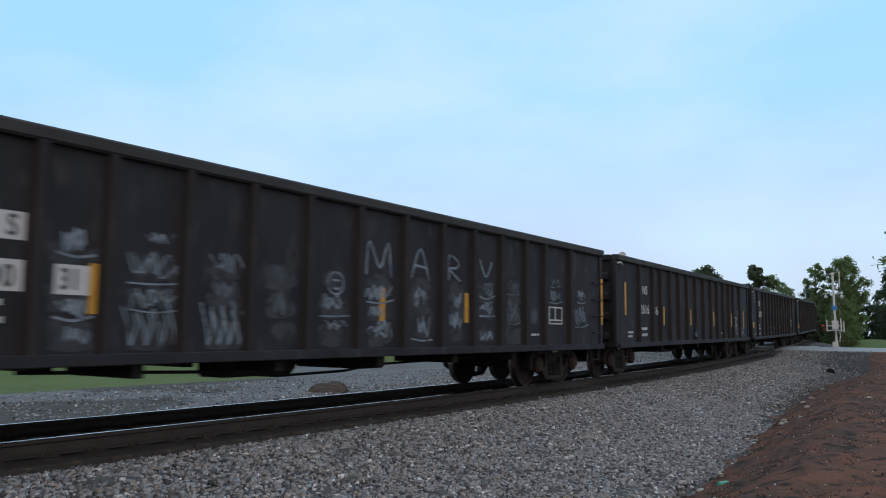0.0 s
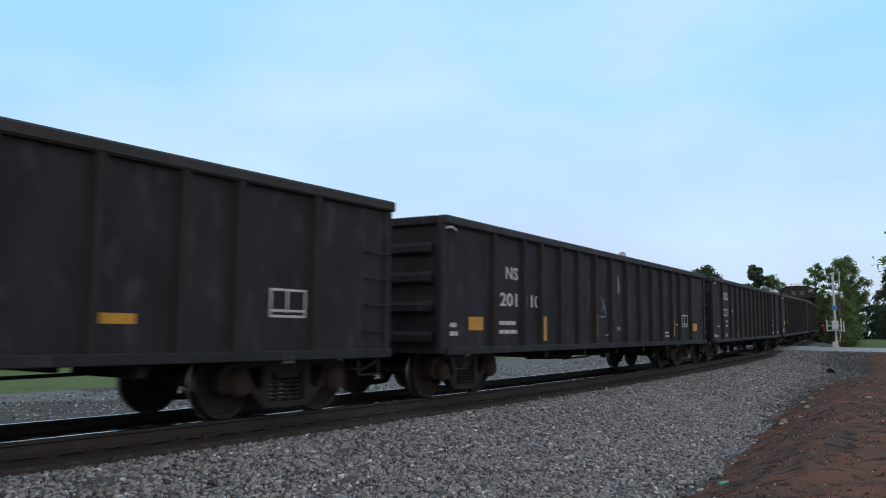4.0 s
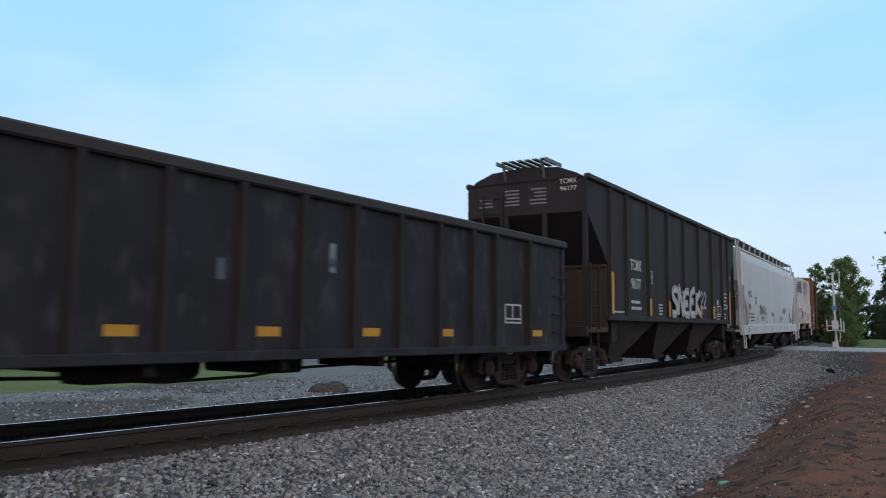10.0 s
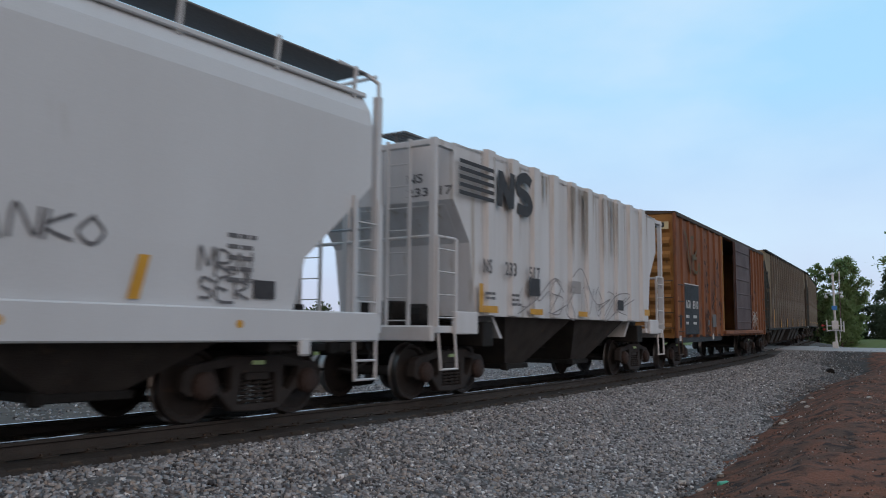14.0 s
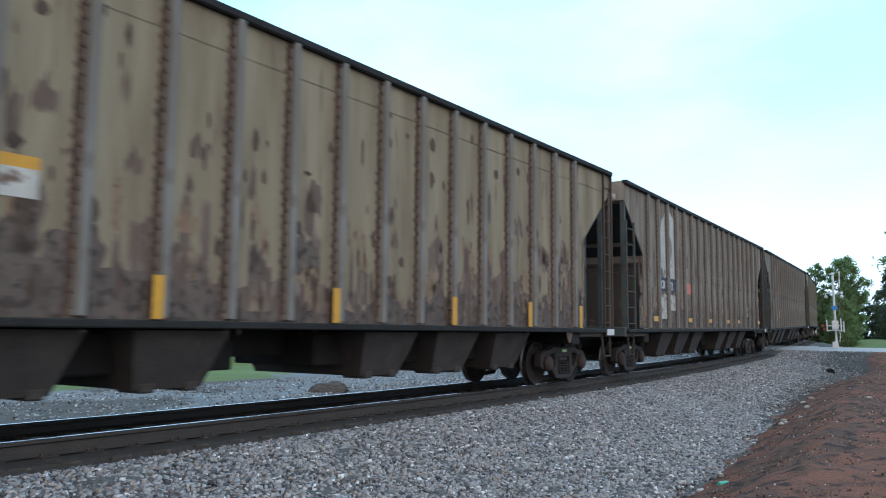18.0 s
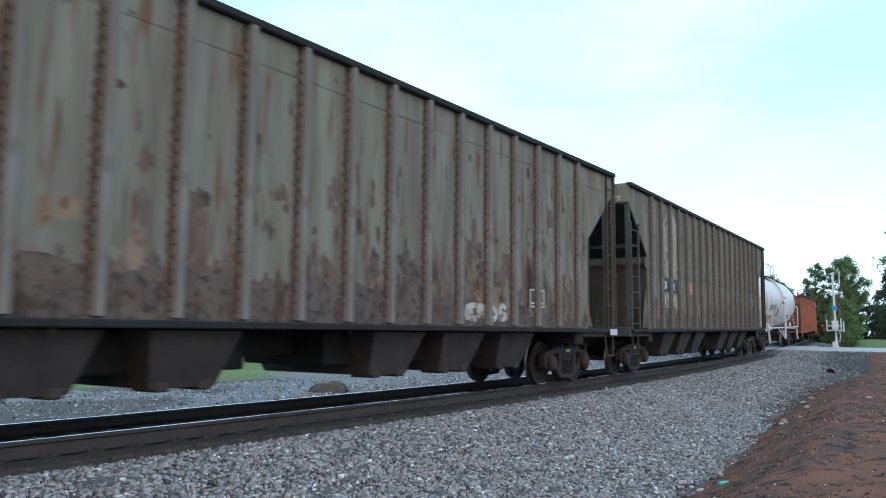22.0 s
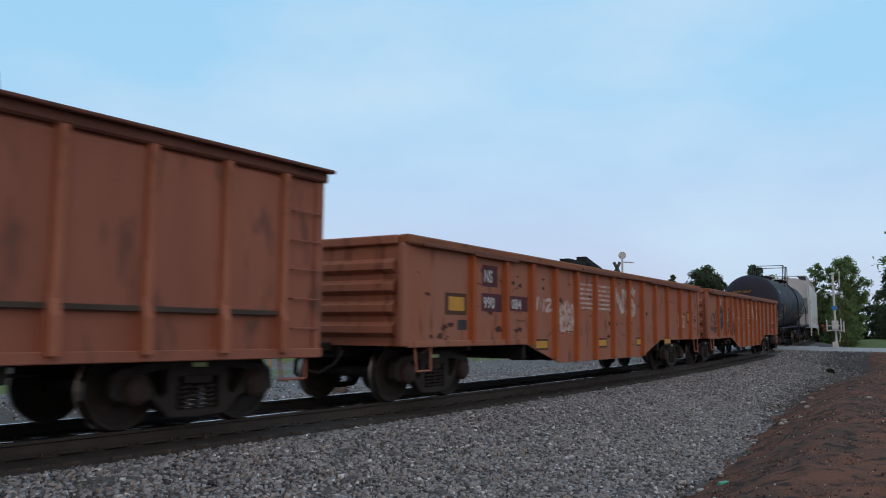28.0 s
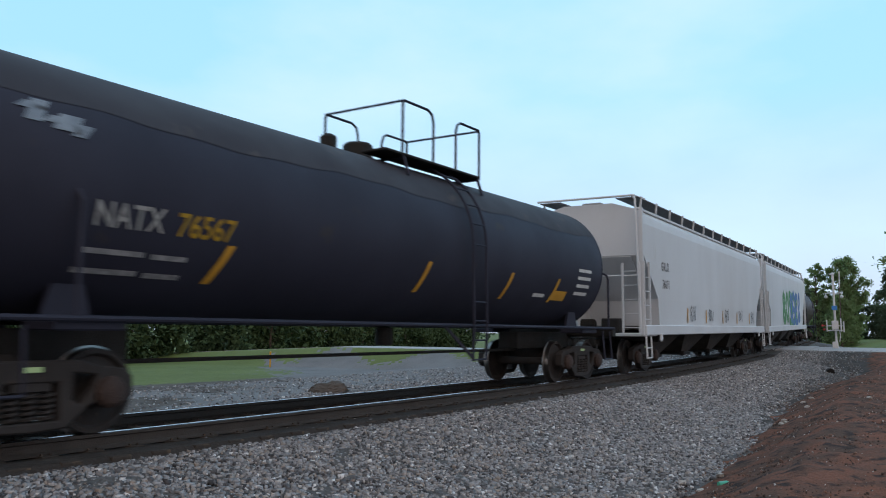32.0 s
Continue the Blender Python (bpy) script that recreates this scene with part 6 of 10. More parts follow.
    bm = bmesh.new()
    rbox(bm, d0 - 0.12, d0 + 0.0, -w - 0.06, -w + 0.02, 1.15, 4.62, 0.012)
    part("door_jamb", bm, OCHRE, car)
    # lower sill
    for sy in (-1, 1):
        bm = bmesh.new()
        rbox(bm, -h, d0 - 0.3, sy * (w - 0.02) - 0.02, sy * (w - 0.02) + 0.035, 0.80, 1.04, 0.01)
        part("side_sill", bm, SLATE, car)
    underframe(car, h, w, 1.06)
    flat(car, "panel", -7.02, -5.22, 1.05, 2.60, -w - 0.064, SLATE, "slate panel that carries the lettering")
    flat(car, "panel_edge", -7.02, -5.22, 2.60, 2.63, -w - 0.064, WHITE)
    words(car, "AGR", -6.93, 1.86, 0.25, -w - 0.068, WHITE, 0.72, 1.05, width=0.62)
    words(car, "8310", -6.05, 1.86, 0.25, -w - 0.068, WHITE, 0.72, 1.05, width=0.72)
    bars(car, -6.92, 1.56, 1, -w - 0.068, WHITE, 0.5, 0.09)
    bars(car, -6.92, 1.36, 1, -w - 0.068, WHITE, 0.42, 0.08, seed=4)
    bars(car, -6.0, 1.56, 1, -w - 0.068, WHITE, 0.5, 0.09, seed=5)
    bars(car, -6.0, 1.36, 1, -w - 0.068, WHITE, 0.45, 0.08, seed=6)
    # number board on the end becomes a plate with bars
    bm = bmesh.new()
    box(bm, -h - 0.10, -h - 0.09, -1.35, -0.35, 4.22, 4.44)
    part("number_board", bm, mat("cream_board", (0.58, 0.50, 0.30), (0.5, 0.42, 0.26), rough=0.7, bump=0), car)
    bm = bmesh.new()
    box(bm, -h - 0.106, -h - 0.10, -1.22, -0.45, 4.27, 4.42)
    part("number_panel", bm, SLATE, car)
    bm = bmesh.new()
    for k in range(7):
        if k != 3:
            box(bm, -h - 0.110, -h - 0.106, -1.16 + k * 0.10, -1.09 + k * 0.10, 4.31, 4.39)
    part("small_stencil", bm, WHITE, car)
    flat(car, "reflector", -7.62, -7.50, 1.16, 2.2, -w - 0.004, mat("old_orange_stripe", (0.42, 0.17, 0.03), (0.32, 0.13, 0.03), rough=0.6, bump=0))
    flat(car, "patch", -7.42, -7.14, 1.25, 1.65, -w - 0.004, SLATE)
    flat(car, "patch", -3.25, -2.65, 1.28, 1.72, -w - 0.064, mat("grey_patch", (0.16, 0.165, 0.17), (0.13, 0.13, 0.135), rough=0.8, bump=0))
    flat(car, "patch", -3.9, -3.7, 1.34, 1.52, -w - 0.064, mat("grey_patch", (0.16, 0.165, 0.17)))
    bm = bmesh.new()
    lathe(bm, [(0.11, 0.0), (0.11, -0.01)], (-2.95, -w - 0.006, 0.95), "y", 16)
    part("white_disc", bm, WHITE, car)
    flat(car, "placard", -7.62, -7.4, 0.86, 1.02, -w - 0.03, WHITE)
    scrawl(car, [[(-6.92, 4.25), (-6.6, 4.0), (-6.35, 3.3), (-6.22, 2.95)], [(-6.1, 4.1), (-5.75, 4.15)], [(-5.9, 4.1), (-6.0, 3.6), (-5.65, 3.55), (-5.35, 3.75)], [(-5.35, 3.5), (-5.8, 3.45), (-5.75, 3.1), (-5.3, 3.05), (-5.05, 3.35), (-5.0, 3.0)]], -w - 0.064, mat("faded_green_spray", (0.10, 0.085, 0.05), (0.13, 0.10, 0.055), rough=0.8, bump=0), 0.055, "graffiti", "faded green sprayed tag")
    rnd = random.Random(12)
    bm = bmesh.new()
    for cx, cz, n, sp in ((-3.95, 3.3, 26, 0.35), (-2.9, 2.2, 22, 0.4), (-4.0, 1.9, 18, 0.4), (-2.3, 2.9, 12, 0.3), (-2.0, 1.7, 14, 0.3), (5.2, 1.6, 18, 0.5)):
        for k in range(n):
            x, z, r = cx + rnd.gauss(0, sp * 0.6), min(max(cz + rnd.gauss(0, sp * 1.6), 1.1), 4.5), rnd.uniform(0.02, 0.11)
            v = [bm.verts.new((x + r * 0.8 * math.cos(q) * rnd.uniform(0.5, 1.3), -w - 0.0635, z + r * math.sin(q) * rnd.uniform(0.6, 1.6))) for q in (i * math.pi / 3.5 for i in range(7))]
            bm.faces.new(v)
    bmesh.ops.recalc_face_normals(bm, faces=bm.faces)
    tagged(part("rust_flakes", bm, mat("bare_rust", (0.055, 0.030, 0.026), (0.04, 0.025, 0.022), rough=0.9, scale=9, bump=0.004), car), "dark flakes where the paint has rusted away", kind="stuff")
    scrawl(car, letters("8NO", 4.5, 1.25, 0.4, 0.5, 0, 0.25, 93) + letters("S*2", 4.6, 1.6, 0.3, 0.35, 0, 0.25, 94), -w - 0.065, PATCH_WHITE, 0.024, "graffiti", "scratchy whitish tag")
    return car, h, w


# ---------------------------------------------------------------- tank cars
def tank_car(u0, u1, label, paint, radius, zc, half, plat_x, dome, rail_mat, base=10.4, nose=0.0, rail_h=0.92, front_post=1.35, rear_post=0.55, seams=(), deck=0.0):
    car, h = new_car("tank_car", u0, u1, base, label, "tank car")
    bm = bmesh.new()
    prof = []
    for k in range(7):
        q = math.pi / 2 * k / 6
        prof.append((radius * math.sin(q) + 0.001, -half - nose - 0.62 * math.cos(q)))
    prof += [(radius, x) for x in np.linspace(-half - nose, half, 9)[1:-1]]
    for k in range(7):
        q = math.pi / 2 * (1 - k / 6)
        prof.append((radius * math.sin(q) + 0.001, half + 0.62 * math.cos(q)))
    lathe(bm, prof, (0, 0, zc), "x", 56)
    shell = part("tank", bm, paint, car, smooth=True)
    for x in (-half - nose, *seams, half):
        bm = bmesh.new()
        lathe(bm, [(radius, x - 0.028), (radius + 0.006, x - 0.02), (radius + 0.006, x + 0.02), (radius, x + 0.028)], (0, 0, zc), "x", 56)
        part("weld_seam", bm, TANK_SEAM if paint is TANK_WHITE else paint, shell, smooth=True)
    # stub sills, side rails, saddles
    for sx in (-1, 1):
        bm = bmesh.new()
        rbox(bm, sx * (h - 1.4) - 1.4, sx * (h - 1.4) + 1.4, -0.25, 0.25, 0.74, 1.12, 0.02)
        rbox(bm, sx * (h - 0.12) - 0.12, sx * (h - 0.12) + 0.12, -1.45, 1.45, 1.02, 1.22, 0.02)
        part("stub_sill", bm, UNDER, car)
        for sy in (-1, 1):
            bm = bmesh.new()
            x = sx * (half - 0.75)
            prism(bm, [(x - 0.30, 1.15), (x + 0.30, 1.15), (x + 0.14, zc - radius * 0.62), (x - 0.14, zc - radius * 0.62)], "y", sy * 0.95 - 0.03, sy * 0.95 + 0.03)
            rbox(bm, x - 0.40, x + 0.40, sy * 1.15 - 0.28, sy * 1.15 + 0.28, 1.10, 1.20, 0.015)
            part("saddle", bm, rail_mat, car)
        bm = bmesh.new()
        g = h - (front_post if sx < 0 else rear_post)
        far = h + 0.02 if sx < 0 and front_post > 0.5 else g + 0.04
        pipe(bm, [(sx * g, -1.48, 1.2), (sx * g, -1.48, 2.38), (sx * (g + 0.02), -1.44, 2.47), (sx * (g + 0.03), -1.38, 2.51), (sx * far, -1.22, 2.52), (sx * far, 1.22, 2.52), (sx * (g + 0.03), 1.38, 2.51), (sx * g, 1.48, 2.40), (sx * g, 1.48, 1.2)], 0.028, 8)
        part("end_handrail", bm, rail_mat, car)
        bm = bmesh.new()
        pipe(bm, [(sx * (h - 0.85), -1.45, 1.15), (sx * (h - 0.85), -1.50, 0.50), (sx * (h - 0.42), -1.50, 0.50), (sx * (h - 0.42), -1.45, 1.15)], 0.022)
        part("step", bm, rail_mat, car)
    for sy in (-1, 1):
        bm = bmesh.new()
        bar(bm, (-h + 0.2, sy * 1.48, 1.22), (h - 0.2, sy * 1.48, 1.22), 0.032, 8)
        part("side_rail", bm, rail_mat, car)
    # ladder down the tank's flank
    lx = plat_x[2]
    stiles = []
    for x in (lx - 0.22, lx + 0.22):
        bm = bmesh.new()
        pts = [(x, -1.56, 0.62), (x, -1.58, 1.3)] + [(x, -(radius + 0.12) * math.cos(q), zc + (radius + 0.12) * math.sin(q)) for q in np.linspace(0.0, 1.25, 9)]
        pipe(bm, pts, 0.025, 6)
        stiles.append(part("ladder", bm, rail_mat, car) if not stiles else part("stile", bm, rail_mat, stiles[0]))
    steps = [(-1.57, 0.64 + k * 0.33) for k in range(4)] + [(-(radius + 0.12) * math.cos(q), zc + (radius + 0.12) * math.sin(q)) for q in np.linspace(0.0, 1.2, 6)]
    for y, z in steps:
        bm = bmesh.new()
        bar(bm, (lx - 0.22, y, z), (lx + 0.22, y, z), 0.016, 5)
        part("rung", bm, rail_mat, stiles[0])
    for s in (-1, 1):
        bm = bmesh.new()
        beam(bm, (lx + s * 0.22, -1.57, 0.66), (lx + s * 0.7, -1.3, 1.2), 0.03, 0.05)
        part("brace", bm, rail_mat, stiles[0])
    # platform and its railing on top
    p0, p1 = plat_x[0], plat_x[1]
    zp = zc + radius + 0.02 + deck
    for sy in (-1, 1):
        bm = bmesh.new()
        rbox(bm, p0 - 0.5, p1, *sorted((sy * 0.38, sy * 0.90)), zp - 0.03, zp + 0.01, 0.008)
        part("platform", bm, UNDER, car)
    for x in (p0 + 0.05, p1 - 0.05):
        bm = bmesh.new()
        pipe(bm, [(x, -0.97, zc + radius * 0.76), (x, -0.87, zp - 0.06), (x, 0.87, zp - 0.06), (x, 0.97, zc + radius * 0.76)], 0.03, 6)
        part("platform_bearer", bm, rail_mat, car)
    g0, g1 = plat_x[3], plat_x[4]
    for sy in (-0.87, 0.87):
        runs = [[(p0, sy, zp - 0.05), (p0, sy, zp + rail_h - 0.06), (p0 + 0.04, sy, zp + rail_h), (g0 - 0.18, sy, zp + rail_h), (g0 - 0.05, sy, zp + rail_h - 0.06), (g0, sy, zp + rail_h - 0.2), (g0, sy, zp)],
                [(g1, sy, zp), (g1, sy, zp + rail_h - 0.2), (g1 + 0.05, sy, zp + rail_h - 0.06), (g1 + 0.16, sy, zp + rail_h), (p1 - 0.04, sy, zp + rail_h), (p1, sy, zp + rail_h - 0.04), (p1, sy, zp - 0.05)]]
        for run in runs:
            bm = bmesh.new()
            pipe(bm, run, 0.024, 8)
            part("railing", bm, rail_mat, car)
    for x in (p0, p1):
        bm = bmesh.new()
        bar(bm, (x, -0.87, zp + rail_h - 0.01), (x, 0.87, zp + rail_h - 0.01), 0.022, 8)
        part("railing", bm, rail_mat, car)
    for x, r, hh, m in dome:
        bm = bmesh.new()
        lathe(bm, [(r + 0.03, -0.2), (r + 0.03, -0.02), (r, 0.0), (r, hh), (r - 0.04, hh + 0.04), (0.05, hh + 0.06)], (x, 0, zp), "z", 24)
        part("dome", bm, m, car, smooth=False)
    bm = bmesh.new()
    lathe(bm, [(0.16, -0.25), (0.22, -0.2), (0.22, 0.2), (0.16, 0.25)], (-h + 0.7, 0.55, 1.45), "x", 10)
    rbox(bm, -h + 1.4, -h + 1.9, 0.2, 0.7, 1.15, 1.5, 0.03)
    part("brake_gear", bm, UNDER, car)
    bm = bmesh.new()
    lathe(bm, [(0.2, 0.0), (0.2, 0.03), (0.17, 0.03), (0.16, 0.01), (0.04, 0.01), (0.035, 0.05), (0.03, 0.06)], (-h + 0.3, -0.75, 2.0), "x", 16)
    bar(bm, (-h + 0.35, -0.75, 1.2), (-h + 0.35, -0.75, 2.0), 0.03)
    part("brake_wheel", bm, UNDER, car)
    bm = bmesh.new()
    bar(bm, (-h + 2.5, 0.0, 0.72), (h - 2.5, 0.0, 0.72), 0.03)
    lathe(bm, [(0.16, -0.3), (0.16, 0.0), (0.08, 0.02)], (0.4, 0, zc - radius - 0.02), "z", 12)
    part("outlet", bm, UNDER, car)
    return car, h, zc


def on_tank(car, x0, x1, z0, z1, radius, zc, material, name="reflector", lean=0.0, label=""):
    """A strip that follows the tank's round flank."""
    bm = bmesh.new()
    rows = []
    for k in range(19):
        z = z0 + (z1 - z0) * k / 18
        y = -math.sqrt(max((radius + 0.010) ** 2 - (z - zc) ** 2, 0.0))
        sh = lean * k / 18
        rows.append((bm.verts.new((x0 + sh, y, z)), bm.verts.new((x1 + sh, y, z))))
    for a, b in zip(rows, rows[1:]):
        bm.faces.new((a[0], a[1], b[1], b[0]))
    return part(name, bm, material, car, label)


def tank_words(car, text, x, z, size, radius, zc, material, squeeze=1.0, spacing=1.0):
    ob = words(car, text, x, z, size, 0, material, squeeze, spacing)
    for v in ob.data.vertices:
        zz = z + v.co.y
        yy = -math.sqrt(max((radius + 0.006) ** 2 - (zz - zc) ** 2, 0.0))
        v.co = Vector((v.co.x, v.co.y, -yy - 0.002 + v.co.z * 0))
    ob.data.shade_flat()
    return ob


def head_words(car, text, y, z, size, width, head, radius, zc, material):
    """Lettering bent onto the tank's dished front end; head is where the dish begins."""
    ob = words(car, text, 0, 0, size, 0, material, width=width, turn=pose(0, y, z, 90, 0, -90))
    for v in ob.data.vertices:
        r2 = ((y - v.co.x) ** 2 + (z + v.co.y - zc) ** 2) / radius ** 2
        v.co.z = head + 0.62 * math.sqrt(max(1 - r2, 0.0)) + 0.012
    return ob


# ---------------------------------------------------------------- the train, from its first car on
BOARD = mat("white_number_board", (0.62, 0.62, 0.62), (0.52, 0.52, 0.53), rough=0.7, scale=3, bump=0)
EVEN = [-6.4, -5.2, -4.45, -3.5, -2.55, -1.57, -0.54, 0.54, 1.57, 2.55, 3.5, 4.45, 5.25, 6.45]
ODD = [-6.52, -4.97, -3.93, -2.88, -1.84, -0.78, 0.26, 1.3, 2.35, 3.4, 4.42, 5.2, 6.48]
NSIDE = -1.536


def end_sign(car, h, n, top, w=1.52):
    """Marks along the top of the end, too small to read."""
    bm = bmesh.new()
    for k in range(n):
        a = -w + 0.35 + k * 0.24
        box(bm, -h - 0.056, -h - 0.05, a, a + 0.16, top - 0.13, top - 0.03)
    part("end_stencil", bm, WHITE, car)


def corner_hook(car, h, top, w=1.52):
    bm = bmesh.new()
    pipe(bm, [(-h - 0.02, -w - 0.06, top - 0.22), (-h + 0.1, -w - 0.10, top - 0.19), (-h + 0.26, -w - 0.09, top - 0.23)], 0.02)
    part("lashing_hook", bm, WHITE, car)


# first gondola: number boards and much graffiti
c, h, w = gondola("gondola_car", -186.6, -170.4, "black gondola car covered in chalky white graffiti", gap_posts=EVEN)
flat(c, "number_board", -6.05, -5.30, 1.92, 2.18, NSIDE, BOARD)
flat(c, "number_board", -6.05, -5.30, 1.45, 1.74, NSIDE, BOARD)
flat(c, "number_board", -5.08, -4.72, 1.44, 1.73, NSIDE, BOARD)
words(c, "S", -5.56, 1.96, 0.2, NSIDE - 0.005, DARK_INK, 0.8)
words(c, "00", -5.72, 1.49, 0.21, NSIDE - 0.005, DARK_INK, 0.8, 1.2)
words(c, "31", -5.03, 1.49, 0.21, NSIDE - 0.005, DARK_INK, 0.72)
bars(c, -6.0, 1.32, 2, NSIDE, WHITE, 0.55, 0.06, 0.16)
for x, z0, z1 in ((-4.66, 1.26, 1.76), (-0.05, 1.26, 1.75), (2.27, 1.27, 1.77)):
    flat(c, "reflector", x - 0.06, x + 0.06, z0, z1, NSIDE - 0.001, YELLOW)
flat(c, "reflector", 8.02, 8.12, 1.3, 2.35, NSIDE - 0.04, YELLOW)
for ch, x, z, wd, ht in (("M", -0.42, 1.92, 0.58, 0.48), ("A", 0.68, 1.94, 0.46, 0.46), ("R", 1.73, 1.96, 0.34, 0.40), ("V", 2.72, 2.08, 0.40, 0.30)):
    scrawl(c, letters(ch, x, z, wd, ht), NSIDE, GRAF, 0.020, "graffiti", "chalky white sprayed letter")
# loose tags, panel by panel: left, right, foot, top, weight
for k, (x0, x1, z0, z1, r) in enumerate(((-5.08, -4.66, 1.84, 2.10, 0.024), (-5.08, -4.66, 1.22, 1.40, 0.022), (-5.08, -4.68, 0.96, 1.14, 0.018), (-4.28, -3.66, 2.02, 2.18, 0.014), (-4.30, -3.64, 1.62, 1.96, 0.018),
                                         (-4.28, -3.66, 1.32, 1.56, 0.016), (-3.30, -2.70, 1.74, 2.02, 0.020), (-3.28, -2.75, 1.48, 1.70, 0.016), (-2.32, -1.92, 1.30, 1.62, 0.013), (-2.28, -1.96, 1.72, 1.96, 0.010),
                                         (-1.38, -0.78, 1.34, 1.62, 0.018), (-1.36, -0.84, 1.12, 1.26, 0.014), (-0.42, 0.22, 1.55, 1.80, 0.022), (-0.40, 0.24, 1.02, 1.28, 0.024), (-0.36, 0.10, 1.32, 1.50, 0.018),
                                         (0.70, 1.22, 1.48, 1.80, 0.018), (0.68, 1.24, 1.00, 1.36, 0.022), (1.74, 2.20, 1.50, 1.78, 0.020), (1.74, 2.22, 1.14, 1.44, 0.022), (2.68, 3.22, 1.72, 2.00, 0.020),
                                         (2.70, 3.22, 1.42, 1.68, 0.030), (2.72, 3.20, 0.96, 1.12, 0.032), (3.68, 4.18, 1.84, 2.10, 0.016), (3.70, 4.20, 1.28, 1.72, 0.020), (4.62, 4.95, 1.24, 1.60, 0.018),
                                         (5.42, 6.05, 1.74, 2.04, 0.020), (5.50, 5.96, 2.06, 2.22, 0.014), (6.78, 7.24, 1.78, 2.12, 0.024), (6.66, 7.40, 1.26, 1.70, 0.020))):
    scrawl(c, cursive(x0, x1, z0, z1, 300 + k), NSIDE, GRAF if (k < 22 or k > 24) and k not in (7, 8, 9) else GRAF_HAZE, r * 0.58, "graffiti", "pale blue chalky sprayed tag")
# tall dripping strokes low on two panels
for x0, x1, top in ((-4.26, -3.70, 1.36), (-3.26, -2.80, 1.42)):
    for k in range(4):
        x = x0 + (x1 - x0) * k / 3
        scrawl(c, [[(x - 0.09, top + 0.05 * math.sin(5 * k)), (x + 0.01, 1.1), (x + 0.03, 0.95), (x + 0.09, 1.15), (x + 0.06, top - 0.08)]], NSIDE, GRAF, 0.015, "graffiti", "broad pale sprayed stroke")
scrawl(c, [[(-1.08 + 0.16 * math.cos(q), 1.76 + 0.15 * math.sin(q)) for q in np.linspace(0, 6.28, 12)], [(-1.15, 1.80), (-1.0, 1.80)], [(-1.14, 1.70), (-1.05, 1.68), (-1.0, 1.71)]], NSIDE, GRAF, 0.014, "graffiti", "sprayed ring")
rnd = random.Random(31)
for x in (-4.87, -3.97, -3.0, -2.1, -1.1, -0.1, 0.95, 1.97, 2.95, 3.94):
    for z in (1.08, 1.45, 1.8):
        scrawl(c, cursive(x - 0.26, x + 0.26, z - 0.10, z + 0.12, rnd.randrange(9999)), NSIDE + 0.002, GRAF_FAINT, 0.06, "faded_graffiti", "washed-out blue grey sprayed patch")
consol_box(c, 5.42, 1.28)
bars(c, 4.65, 1.05, 1, NSIDE, WHITE, 0.4, 0.04)

# second gondola
c, h, w = gondola("gondola_car", -169.4, -153.1, "black gondola car with yellow upright reflector strips", gap_posts=EVEN)
words(c, "NS", -6.07, 2.13, 0.22, NSIDE, WHITE, 0.78, 1.15, width=0.41)
words(c, "2616", -6.27, 1.61, 0.25, NSIDE, WHITE, 0.66, 1.1, width=0.75)
words(c, "36", -5.09, 1.60, 0.24, NSIDE, WHITE, 0.66, 1.15, width=0.39)
for x, z0, z1 in ((-7.48, 1.55, 2.37), (-4.45, 1.32, 1.83), (-1.5, 1.32, 1.81), (1.62, 1.3, 1.8), (4.51, 1.3, 1.78), (7.3, 1.25, 1.95)):
    flat(c, "reflector", x - 0.06, x + 0.06, z0, z1, NSIDE - 0.1 if abs(x) < 7 else NSIDE - 0.001, YELLOW)
bars(c, -6.3, 1.18, 1, NSIDE, WHITE, 0.75, 0.07)
bars(c, -6.3, 1.02, 1, NSIDE, WHITE, 0.75, 0.07, seed=4)
bars(c, -7.3, 1.1, 2, NSIDE, WHITE, 0.4, 0.05, 0.1, seed=6)
bars(c, 3.2, 1.05, 1, NSIDE, WHITE, 0.4, 0.04)
consol_box(c, 5.4, 1.30)
flat(c, "stencil_fill", 5.5, 5.68, 1.42, 1.60, NSIDE - 0.001, BLUE_BLACK)
scrawl(c, [[(-0.83, 0.95), (-0.83, 1.38)], [(-0.98, 1.1), (-0.83, 0.98), (-0.68, 1.1)]], NSIDE - 0.09, GRAF, 0.016)
scrawl(c, letters("8NS", 5.3, 1.0, 0.24, 0.26, 0, 0.12, 41) + letters("ZNE", 6.5, 1.0, 0.28, 0.3, 0, 0.12, 42), NSIDE, GRAF, 0.028, "graffiti", "pale blue sprayed tag")
scrawl(c, letters("ON", 5.8, 1.72, 0.2, 0.2, 0, 0.12, 43), NSIDE, GRAF_HAZE, 0.04, "faded_graffiti", "faint tag")
end_sign(c, h, 8, 3.02)
corner_hook(c, h, 3.02)

# third gondola
c, h, w = gondola("gondola_car", -152.0, -136.1, "black gondola car with orange reflector squares", gap_posts=ODD)
words(c, "NS", -6.05, 2.23, 0.23, NSIDE, WHITE, 0.82, 1.1, width=0.48)
words(c, "210179", -6.30, 1.74, 0.25, NSIDE, WHITE, 0.70, 0.95, width=1.12)
flat(c, "reflector", -7.86, -7.38, 1.27, 1.50, NSIDE - 0.001, YELLOW)
for x in (-4.82, -1.5, 1.0, 3.4):
    flat(c, "reflector", x, x + 0.42, 1.17, 1.28, NSIDE - 0.001, YELLOW)
bars(c, -6.28, 1.33, 1, NSIDE, WHITE, 0.75, 0.06)
bars(c, -6.28, 1.19, 1, NSIDE, WHITE, 0.75, 0.06, seed=5)
